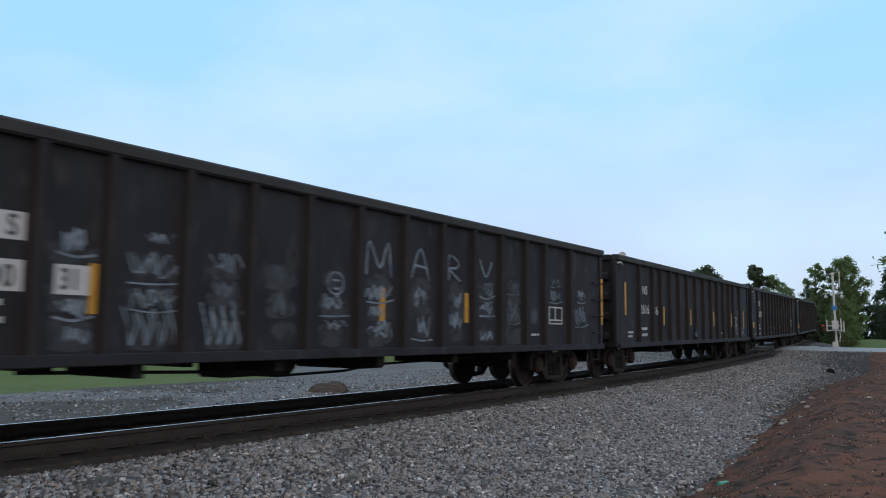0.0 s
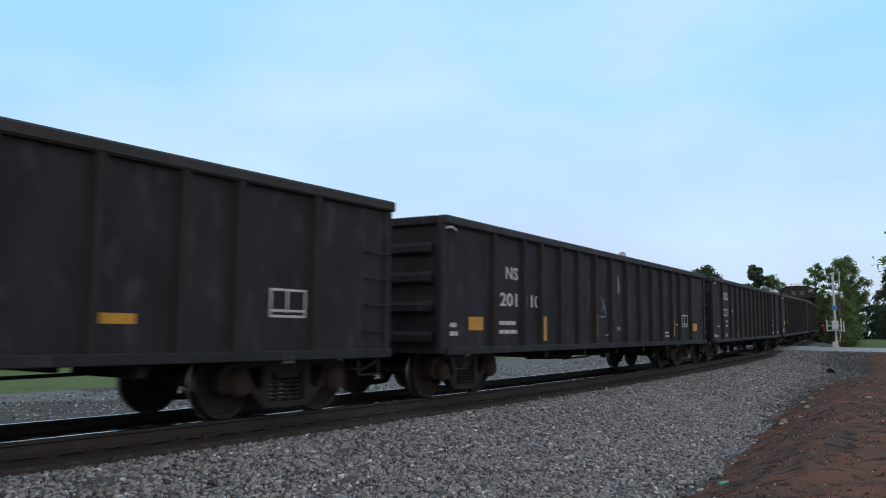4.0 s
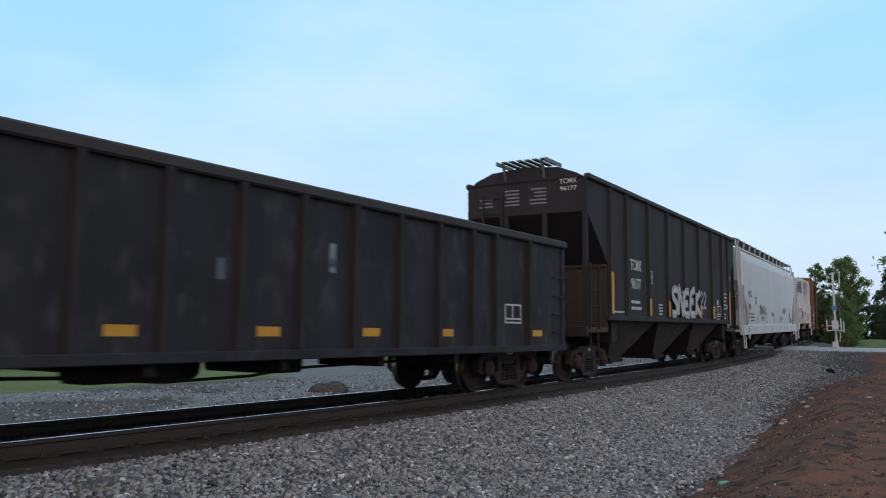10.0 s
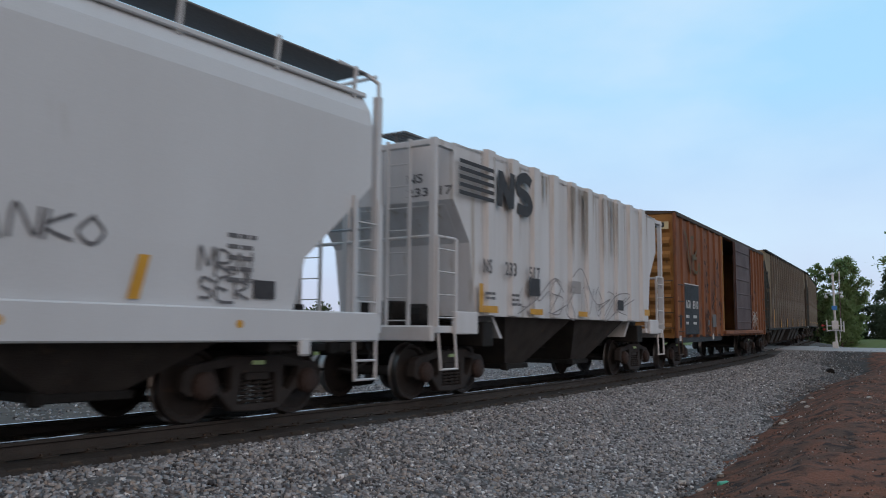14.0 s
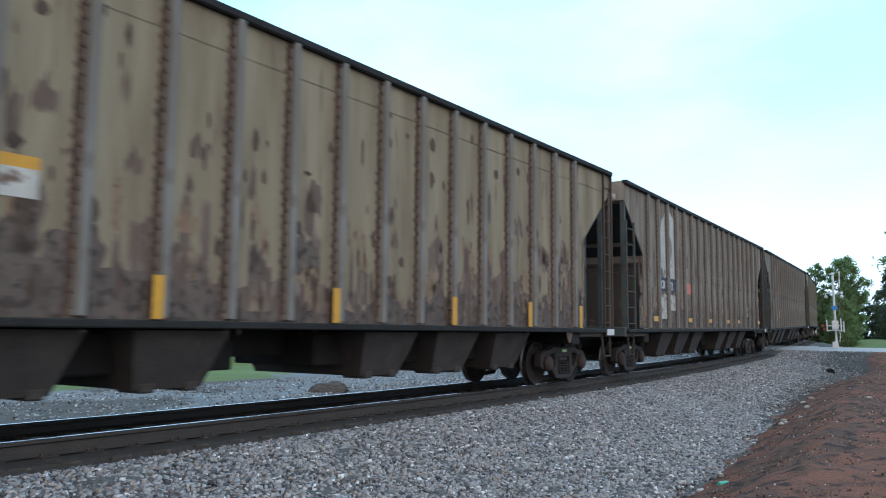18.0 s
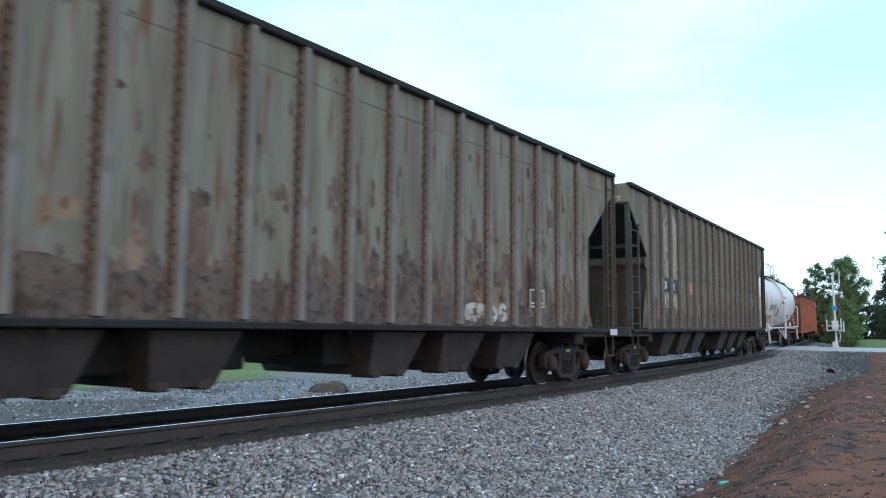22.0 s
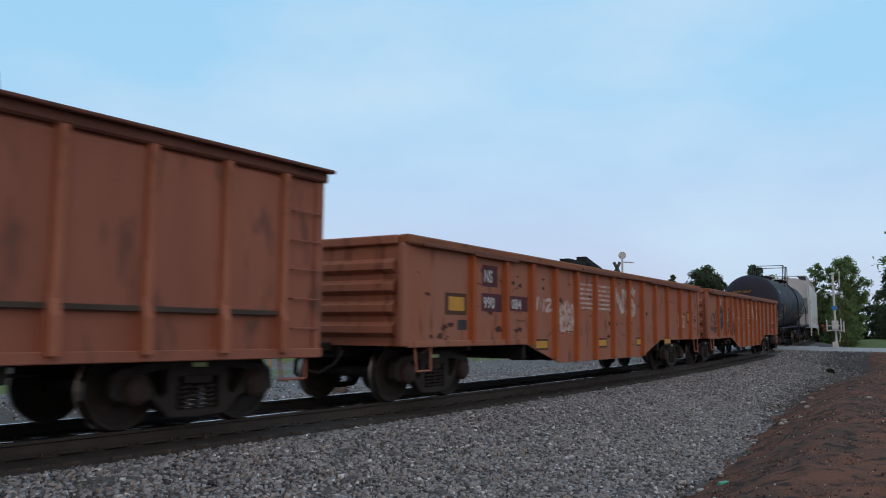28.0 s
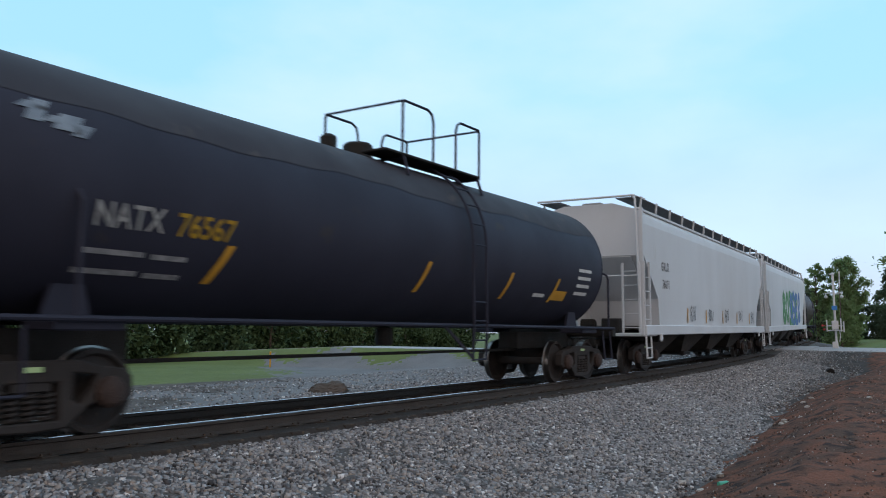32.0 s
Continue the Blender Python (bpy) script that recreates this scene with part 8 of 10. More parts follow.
for x0, x1 in zip(OG_RIBS, OG_RIBS[1:]):
    bm = bmesh.new()
    prism(bm, [(-w - 0.010, 1.34), (-w - 0.060, 1.36), (-w - 0.052, 3.00), (-w - 0.010, 3.06)], "x", x0 - 0.02, x1 - 0.16)
    part("side_panel", bm, OXIDE, c)
    # Dark strip under each panel stands in for the ledge's shadow.
    bm = bmesh.new()
    rbox(bm, x0 - 0.02, x1 - 0.16, -w - 0.085, -w - 0.02, 1.30, 1.362, 0.006)
    part("ledge_shadow", bm, CHIP_DARK, c, "dark strip in place of the shadow under the panel")
for x in OG_RIBS:
    bm = bmesh.new()
    prism(bm, [(-w - 0.01, 0.86), (-w - 0.17, 0.86), (-w - 0.17, 1.24), (-w - 0.10, 1.46), (-w - 0.01, 1.46)], "x", x - 0.165, x - 0.045)
    part("gusset", bm, OG_RIB, c)
for sy in (-1, 1):
    bm = bmesh.new()
    beam(bm, (-h - 0.12, sy * 0.35, 3.0), (-h - 0.12, sy * 1.30, 1.5), 0.10, 0.12)
    part("end_brace", bm, OXIDE, c)
for sy in (-1, 1):
    bm = bmesh.new()
    rbox(bm, -h - 0.34, h + 0.10, *sorted((sy * (w - 0.06), sy * (w + 0.19))), 3.195, 3.24, 0.012)
    part("chord_plate", bm, OXIDE_CHORD, c, "dark plate that overhangs the side")
side_ladder(c, -h - 0.16, -1.50, -1.05, 1.0, 2.7, CHIP_DARK)
ladder(c, -h + 0.08, -h + 0.55, -w - 0.06, 0.95, 2.55, OXIDE)
words(c, "NS", -6.19, 2.56, 0.26, Y - 0.05, WHITE, 0.7, 1.2, width=0.62)
words(c, "997", -6.19, 2.12, 0.26, Y - 0.05, WHITE, 0.68, width=0.92)
words(c, "430", -5.0, 2.12, 0.26, Y - 0.05, WHITE, 0.6, width=0.78)
words(c, "MW", -3.95, 2.12, 0.26, Y - 0.05, PATCH_WHITE, 0.6, width=0.60)
consol_box(c, -3.85, 2.62, Y - 0.05, PATCH_WHITE, 0.34, 0.28)
for k in range(6):
    flat(c, "logo_stripe", -1.8 + 0.02 * k, -0.75, 2.62 - k * 0.105, 2.68 - k * 0.105, Y - 0.052, WHITE, "white stripe")
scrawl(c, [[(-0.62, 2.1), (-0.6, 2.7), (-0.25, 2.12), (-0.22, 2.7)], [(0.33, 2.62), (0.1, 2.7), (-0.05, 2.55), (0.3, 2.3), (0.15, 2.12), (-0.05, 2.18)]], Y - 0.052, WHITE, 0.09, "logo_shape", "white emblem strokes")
flat(c, "reflector", -6.11, -5.71, 0.88, 1.12, Y - 0.003, YELLOW)
bars(c, -6.2, 1.6, 2, Y - 0.05, WHITE, 0.6, 0.05)
bars(c, -7.2, 1.35, 2, Y - 0.04, WHITE, 0.5, 0.04, seed=4)
bm = bmesh.new()
beam(bm, (0.0, -0.9, 3.13), (3.6, -0.6, 3.72), 0.12, 0.10)
beam(bm, (1.2, -1.0, 3.1), (3.9, -0.9, 3.48), 0.34, 0.24)
beam(bm, (4.8, -0.7, 2.9), (6.4, -0.7, 3.3), 0.3, 0.3)
rbox(bm, -7.0, 7.0, -1.3, 1.3, 1.1, 2.3, 0.2)
part("scrap_load", bm, INSIDE, c, "dark twisted scrap")

# two orange gondolas with bellied sides
PLUM_PLATE = mat("maroon_number_plate", (0.10, 0.025, 0.04), (0.08, 0.025, 0.035), rough=0.7, bump=0)
GHOST = mat("worn_white_stripes", (0.58, 0.49, 0.45), (0.42, 0.28, 0.23), rough=0.8, scale=5, spread=0.35, dirt=(0.34, 0.13, 0.085), dirt_at=0.54, bump=0)


SCUFF = mat("scuffed_paint", (0.15, 0.058, 0.042), (0.20, 0.085, 0.06), rough=0.85, scale=6, bump=0)


ORANGE_CHORD = mat("scraped_orange_chord", (0.31, 0.115, 0.050), (0.22, 0.085, 0.045), rough=0.8, scale=3.0, spread=0.3, dirt=(0.10, 0.05, 0.035), dirt_at=0.60, stretch=(0.6, 2, 2), bump=0.006, bump_scale=14)


def orange_gon(u0, u1, label, posts, shift=0.0):
    c, h, w = gondola("gondola_car", u0, u1, label, top=2.60, low=0.90, belly=0.48, paint=ORANGE, rim=ORANGE_CHORD, rib=ORANGE_RIB, gap_posts=posts, w=1.50, notch=0.09)
    y = NSIDE + 0.02
    for k in range(6):
        flat(c, "logo_stripe", -1.62 + 0.03 * k, 0.46, 2.16 - k * 0.105, 2.205 - k * 0.105, y - 0.001, GHOST, "worn white stripe")
    for strokes in ([[(0.62, 1.60), (0.66, 2.19)]], [[(0.68, 2.16), (1.18, 1.62)]], [[(1.20, 1.60), (1.24, 2.19)]], [[(2.12 + shift, 2.10), (1.80 + shift, 2.19), (1.45 + shift, 2.06), (1.60 + shift, 1.92), (1.98 + shift, 1.84), (2.08 + shift, 1.70), (1.85 + shift, 1.60), (1.42 + shift, 1.66)]]):
        scrawl(c, strokes, y - 0.0006 * len(strokes[0]), GHOST, 0.10, "logo_shape", "worn white emblem stroke")
    for k in range(26):
        rnd2 = random.Random(int(u0) * 7 + k)
        x, z, ln = rnd2.uniform(-h + 0.4, h - 0.6), rnd2.uniform(0.7, 2.3), rnd2.uniform(0.15, 0.55)
        dz = rnd2.uniform(-0.12, 0.08)
        scrawl(c, [[(x, z), (x + ln * 0.4, z + dz), (x + ln, z + dz * rnd2.uniform(0.2, 1.6))]], y - 0.001, SCUFF, rnd2.uniform(0.007, 0.016), "scuff", "dark scuffed dent")
    rnd = random.Random(int(u0))
    bm = bmesh.new()
    for k in range(60):
        x, z, r = rnd.uniform(-h + 0.3, h - 0.3), rnd.uniform(1.0, 2.35), rnd.uniform(0.015, 0.07)
        v = [bm.verts.new((x + 1.6 * r * math.cos(q) * rnd.uniform(0.4, 1.5), y - 0.001, z + r * math.sin(q) * rnd.uniform(0.4, 1.3))) for q in (i * math.pi / 3.5 for i in range(7))]
        bm.faces.new(v)
    bmesh.ops.recalc_face_normals(bm, faces=bm.faces)
    tagged(part("scrape", bm, mat("dark_scrape", (0.09, 0.035, 0.028), (0.06, 0.03, 0.025), rough=0.9, scale=9, bump=0), c), "dark scrapes and dents in the paint", kind="stuff")
    bm = bmesh.new()
    for k in range(10):
        x0 = -h + 0.3 + k * (2 * h - 0.6) / 10
        rbox(bm, x0, x0 + (2 * h - 0.6) / 10 + 0.05, -1.64, -1.56, 2.44 + rnd.uniform(-0.03, 0.02), 2.50 + rnd.uniform(-0.02, 0.03), 0.01)
    part("bent_chord_edge", bm, SCUFF, c, "battered lower edge of the top chord")
    return c, h, w, y


c, h, w, Y = orange_gon(118.69, 135.19, "battered orange gondola car with maroon number plates", [-6.22, -5.0, -3.9, -2.8, -1.7, -0.6, 0.53, 1.64, 2.7, 3.8, 4.9, 6.2, 7.3])
flat(c, "plate", -5.92, -5.36, 1.92, 2.30, Y, PLUM_PLATE)
flat(c, "plate", -5.94, -5.2, 1.48, 1.80, Y, PLUM_PLATE)
flat(c, "plate", -4.86, -4.14, 1.51, 1.79, Y, PLUM_PLATE)
words(c, "NS", -5.86, 2.0, 0.22, Y - 0.004, WHITE, 0.8)
words(c, "990", -5.88, 1.54, 0.2, Y - 0.004, WHITE, 0.9, 1.1)
words(c, "084", -4.8, 1.55, 0.19, Y - 0.004, WHITE, 0.9, 1.1)
flat(c, "reflector_back", -7.14, -6.46, 1.40, 1.76, Y, mat("dark_brown_square", (0.10, 0.045, 0.03), (0.08, 0.04, 0.03), rough=0.8, bump=0))
flat(c, "reflector", -7.04, -6.54, 1.47, 1.70, Y - 0.004, YELLOW)
for x in (-3.78, -0.5, 2.2, 4.6):
    flat(c, "reflector_back", x - 0.04, x + 0.58, 0.76, 0.98, Y, mat("dark_brown_square", (0.10, 0.045, 0.03)))
    flat(c, "reflector", x, x + 0.54, 0.80, 0.94, Y - 0.004, YELLOW)
flat(c, "reflector_back", 6.9, 7.6, 1.40, 1.76, Y, mat("dark_brown_square", (0.10, 0.045, 0.03)))
flat(c, "reflector", 6.97, 7.5, 1.47, 1.70, Y - 0.004, YELLOW)
flat(c, "placard", -6.75, -6.45, 1.15, 1.32, Y, DARK_INK)
consol_box(c, 6.0, 1.25, Y)
scrawl(c, letters("*88", -2.7, 1.3, 0.24, 0.42, 0, 0.15, 71) + letters("Z2", -2.6, 1.18, 0.3, 0.25, 0, 0.15, 72), Y, GHOST, 0.055, "graffiti", "white sprayed blot")
scrawl(c, letters("N2", -3.7, 1.55, 0.3, 0.25, 0, 0.1, 73), Y, GHOST, 0.035)
bm = bmesh.new()
beam(bm, (-0.72, -0.8, 2.73), (0.6, -0.8, 2.70), 0.25, 0.22)
beam(bm, (0.27, -0.8, 2.84), (2.1, -0.8, 2.46), 0.25, 0.26)
rbox(bm, -7.2, 7.2, -1.3, 1.3, 1.1, 1.9, 0.2)
part("scrap_load", bm, UNDER, c, "dark scrap that stands above the side")

c, h, w, Y = orange_gon(136.54, 152.59, "battered orange gondola car with black spray paint", [-6.42, -5.15, -4.08, -3.03, -1.95, -0.86, 0.2, 1.26, 2.3, 3.36, 4.45, 5.7, 6.9], shift=-0.26)
words(c, "NS", -6.0, 2.05, 0.24, Y, GHOST, 0.8, 1.1)
words(c, "990", -6.0, 1.55, 0.22, Y, WHITE, 0.8)
words(c, "073", -5.0, 1.48, 0.24, Y - 0.004, WHITE, 0.78, 1.05)
words(c, "MN", -3.75, 1.6, 0.24, Y, GHOST, 0.7)
BLACK_SPRAY = mat("black_spray", (0.03, 0.03, 0.032), (0.06, 0.05, 0.045), rough=0.8, scale=5, bump=0)
scrawl(c, letters("*", -6.25, 1.3, 0.75, 0.75, 0, 0.08, 74), Y - 0.001, BLACK_SPRAY, 0.07, "graffiti", "black sprayed star")
scrawl(c, [[(-6.2, 1.45), (-5.5, 1.5)], [(-6.1, 1.35), (-5.6, 1.6)], [(-5.9, 1.2), (-5.7, 1.7)], [(-6.1, 1.6), (-5.7, 1.4)]], Y - 0.0005, BLACK_SPRAY, 0.12, "graffiti", "black sprayed star")
scrawl(c, [[(-5.0, 0.98 + k * 0.17), (-4.7, 1.08 + k * 0.17), (-4.3, 1.34 + k * 0.17)] for k in range(4)] + [[(-3.9 + k * 0.2, 1.5), (-3.6 + k * 0.16, 1.2), (-3.35, 0.95 + 0.1 * k)] for k in range(3)], Y, BLACK_SPRAY, 0.04)
scrawl(c, [[(-7.6, 1.4), (-7.3, 1.75), (-7.0, 1.6), (-6.85, 1.85), (-6.7, 1.5), (-7.1, 1.4), (-7.0, 1.7)], [(-7.7, 1.28), (-7.2, 1.2), (-6.8, 1.5)]], Y, BLACK_SPRAY, 0.03)
flat(c, "placard", -7.06, -6.74, 1.08, 1.30, Y, DARK_INK)
consol_box(c, 6.2, 1.15, Y)
flat(c, "placard", 6.25, 6.72, 1.2, 1.42, Y - 0.001, DARK_INK)
for k, x in enumerate((2.52, 3.58, 4.68)):
    scrawl(c, letters("*", x, 1.12, 0.62, 0.74, 0, 0.12, 75 + k) + letters("8", x + 0.12, 1.0, 0.38, 0.9, 0, 0.14, 85 + k), Y, GHOST, 0.017, "graffiti", "thin white sprayed tag")
scrawl(c, letters("M", 5.85, 1.5, 0.32, 0.34, 0, 0.14, 78), Y, GHOST, 0.017, "graffiti", "thin white sprayed tag")
scrawl(c, letters("8O2", -1.6, 0.8, 0.5, 0.6, 0, 0.15, 76), Y, GHOST, 0.02)
PINK_SPRAY = mat("faded_pink_spray", (0.36, 0.10, 0.11), (0.33, 0.12, 0.09), rough=0.8, scale=4, bump=0)
scrawl(c, [[(-1.5, 2.18 - k * 0.105), (-0.4, 2.19 - k * 0.105)] for k in range(6)] + letters("MK", -1.5, 1.1, 0.3, 0.5, 0, 0.1, 79) + letters("W", -1.4, 0.7, 0.5, 0.35, 0, 0.1, 80), Y - 0.0004, PINK_SPRAY, 0.024, "graffiti", "faded pink sprayed tag")
scrawl(c, [[(-3.0, 0.7), (-2.95, 1.2), (-2.6, 1.6), (-2.3, 1.65)], [(-0.2, 0.75), (-0.1, 1.3), (0.3, 1.55), (0.65, 1.3), (0.7, 0.75)]], Y, GHOST, 0.03, "graffiti", "pale sprayed arcs")

# black tank car
GREY_STENCIL = mat("worn_small_stencil", (0.34, 0.34, 0.35), (0.20, 0.20, 0.21), rough=0.8, scale=14, spread=0.25, bump=0)
R2, ZC2 = 1.44, 2.63
c, h, zc = tank_car(154.54, 170.04, "glossy black tank car with railed top platform", TANK_BLACK, R2, ZC2, 6.95, (-0.30, 2.20, 1.10, 0.62, 1.36), [(-1.18, 0.14, 0.20, UNDER), (-0.42, 0.26, 0.20, UNDER)], TANK_BLACK, base=13.15, nose=0.70)
tank_words(c, "NATX", -6.22, 2.17, 0.26, R2, ZC2, WHITE, 0.82, 1.05)
tank_words(c, "76567", -5.20, 2.16, 0.26, R2, ZC2, mat("bright_yellow_stencil", (0.75, 0.47, 0.04), (0.62, 0.38, 0.04), rough=0.6, bump=0), 0.92, 1.0)
on_tank(c, -4.60, -4.48, 1.66, 2.12, R2, ZC2, YELLOW, lean=0.18)
for x in (-0.38, 2.44, 4.5):
    on_tank(c, x, x + 0.1, 1.75, 2.25, R2, ZC2, YELLOW, lean=0.15)
for k in range(2):
    on_tank(c, -6.28, -5.52, 1.89 - k * 0.2, 1.945 - k * 0.2, R2, ZC2, GREY_STENCIL, "small_stencil", 0, "small unreadable stencil")
    on_tank(c, -5.42, -4.95, 1.88 - k * 0.2, 1.935 - k * 0.2, R2, ZC2, GREY_STENCIL, "small_stencil", 0, "small unreadable stencil")
for k in range(4):
    on_tank(c, 5.62, 6.3, 2.46 - k * 0.17, 2.53 - k * 0.17, R2, ZC2, WHITE, "small_stencil", 0, "small unreadable stencil")
on_tank(c, 4.62, 5.25, 1.80, 2.0, R2, ZC2, YELLOW, "small_stencil")
on_tank(c, 3.75, 4.25, 1.84, 1.91, R2, ZC2, WHITE, "small_stencil")
for x0, x1, z0, z1 in ((-7.05, -6.85, 3.22, 3.3), (-6.98, -6.8, 3.1, 3.34), (-6.8, -6.6, 3.12, 3.2), (-6.7, -6.45, 3.06, 3.24), (-6.5, -6.35, 3.02, 3.16)):
    on_tank(c, x0, x1, z0, z1, R2, ZC2, GRAF, "graffiti", 0.12, "white sprayed tag")
# the dusty upper half of the shell
bm = bmesh.new()
rows = []
for i, x in enumerate(np.linspace(-7.63, 6.94, 57)):
    lo = 0.52 + 0.03 * math.sin(i * 0.35) + 0.012 * math.sin(i * 1.3)
    rows.append([bm.verts.new((x, -(R2 + 0.004) * math.cos(q), ZC2 + (R2 + 0.004) * math.sin(q))) for q in np.linspace(lo, math.pi - lo, 29)])
for a, b in zip(rows, rows[1:]):
    for k in range(28):
        bm.faces.new((a[k], a[k + 1], b[k + 1], b[k]))
bmesh.ops.recalc_face_normals(bm, faces=bm.faces)
part("dust_film", bm, mat("dust_on_black", (0.048, 0.045, 0.054), (0.035, 0.033, 0.042), rough=0.7, scale=1.2, dirt=(0.07, 0.06, 0.06), dirt_at=0.62, bump=0, spec=0.2), c, "grey dust on the upper half", smooth=True)
head_words(c, "NATX 76567", 0.83, 3.10, 0.12, 0.93, 7.65, R2, ZC2, YELLOW)
head_words(c, "-----", 0.55, 2.92, 0.10, 0.40, 7.65, R2, ZC2, YELLOW)

# two more pale covered hoppers and a dark tank car behind them
c, h, w = curved_hopper("covered_hopper_car", 171.64, 190.04, "pale covered hopper car with dark roof walks", GREY_WHITE, eave=4.02, roof=4.42, board=4.76, sill=(1.05, 1.32))
S = -w - 0.004
words(c, "GRLX", -7.3, 2.86, 0.25, S, GREY_INK, 0.7, 1.4)
words(c, "76671", -7.2, 2.36, 0.25, S, GREY_INK, 0.7, 1.2)
for x in (-4.5, -2.0, 0.6, 3.2, 5.8):
    flat(c, "reflector", x, x + 0.1, 1.4, 1.85, S, YELLOW)
    scrawl(c, letters("8N", x + 0.4, 1.5, 0.3, 0.4, 0, 0.15, int(x * 10) + 90), S, GREY_INK, 0.02)
c, h, w = curved_hopper("covered_hopper_car", 191.24, 210.24, "pale covered hopper car with green and blue graffiti", GREY_WHITE, eave=4.02, roof=4.42, board=4.76, sill=(1.05, 1.32))
S = -w - 0.004
scrawl(c, letters("8OSE8", -3.0, 1.5, 1.2, 1.6, 0, 0.1, 81), S, mat("green_spray", (0.10, 0.28, 0.12), (0.08, 0.22, 0.1), rough=0.7, bump=0), 0.22, "graffiti", "green sprayed piece")
scrawl(c, letters("OSE8", 0.5, 1.5, 1.2, 1.6, 0, 0.1, 82), S - 0.003, mat("blue_spray", (0.08, 0.16, 0.38), (0.1, 0.2, 0.42), rough=0.7, bump=0), 0.2, "graffiti", "blue sprayed piece")
tank_car(211.44, 227.44, "dark brown tank car at the far end of the train", mat("dark_maroon_tank", (0.05, 0.022, 0.02), (0.035, 0.018, 0.017), rough=0.5), R2, ZC2, 6.9, (0.2, 2.7, 1.55, 1.2, 1.9), [(0.15, 0.26, 0.18, UNDER)], TANK_BLACK, base=12.8)


# ---------------------------------------------------------------- the road over the track, and its warning signals
def make_road():
    ds = np.concatenate([np.arange(-70, 4, 2.0), np.arange(4, 70, 2.0)])
    V, F = [], []
    for d in ds:
        for s, z in ((ROAD_S - 3.4, -0.30), (ROAD_S - 3.3, -0.03), (ROAD_S, 0.0), (ROAD_S + 3.3, -0.03), (ROAD_S + 3.4, -0.30)):
            p = at(s, float(d), 0)
            V.append((p.x, p.y, ground_height(p.x, p.y) + z + 0.055))
    for i in range(len(ds) - 1):
        for j in range(4):
            a = i * 5 + j
            F.append((a, a + 1, a + 6, a + 5))
    me = bpy.data.meshes.new("road")
    me.from_pydata(V, [], F)
    me.materials.append(ROAD)
    bm = bmesh.new()
    bm.from_mesh(me)
    bmesh.ops.recalc_face_normals(bm, faces=bm.faces)
    bm.to_mesh(me)
    bm.free()
    tagged(new("road", me), "pale worn road that crosses the track", "road", kind="structure")
    for d0, d1 in ((0.86, 2.6), (-0.66, 0.66), (-2.6, -0.86)):
        bm = bmesh.new()
        A = [at(ROAD_S + s, d, 0) for s in (-3.6, 3.6) for d in (d0, d1)]
        lo = [bm.verts.new(p - Vector((0, 0, 0.12))) for p in (A[0], A[1], A[3], A[2])]
        hi = [bm.verts.new(p + Vector((0, 0, 0.004))) for p in (A[0], A[1], A[3], A[2])]
        bm.faces.new(hi)
        bm.faces.new(lo[::-1])
        for i in range(4):
            bm.faces.new((lo[i], lo[(i + 1) % 4], hi[(i + 1) % 4], hi[i]))
        bmesh.ops.recalc_face_normals(bm, faces=bm.faces)
        q = part("crossing_panel", bm, ROAD)
        tagged(q, "flat crossing panel laid level with the rails", "crossing panel", "crossing panels", "structure")


make_road()
RED_LAMP = mat("red_signal_lens", (0.35, 0.06, 0.06), rough=0.3, bump=0)
RED_LAMP.node_tree.nodes["Principled BSDF"].inputs["Emission Color"].default_value = (1.0, 0.03, 0.03, 1)
RED_LAMP.node_tree.nodes["Principled BSDF"].inputs["Emission Strength"].default_value = 0.05
DARK_LENS = mat("dark_signal_lens", (0.06, 0.01, 0.01), rough=0.3, bump=0)
SIGN_BLUE = mat("blue_sign", (0.06, 0.22, 0.55), (0.05, 0.2, 0.5), rough=0.5, bump=0)


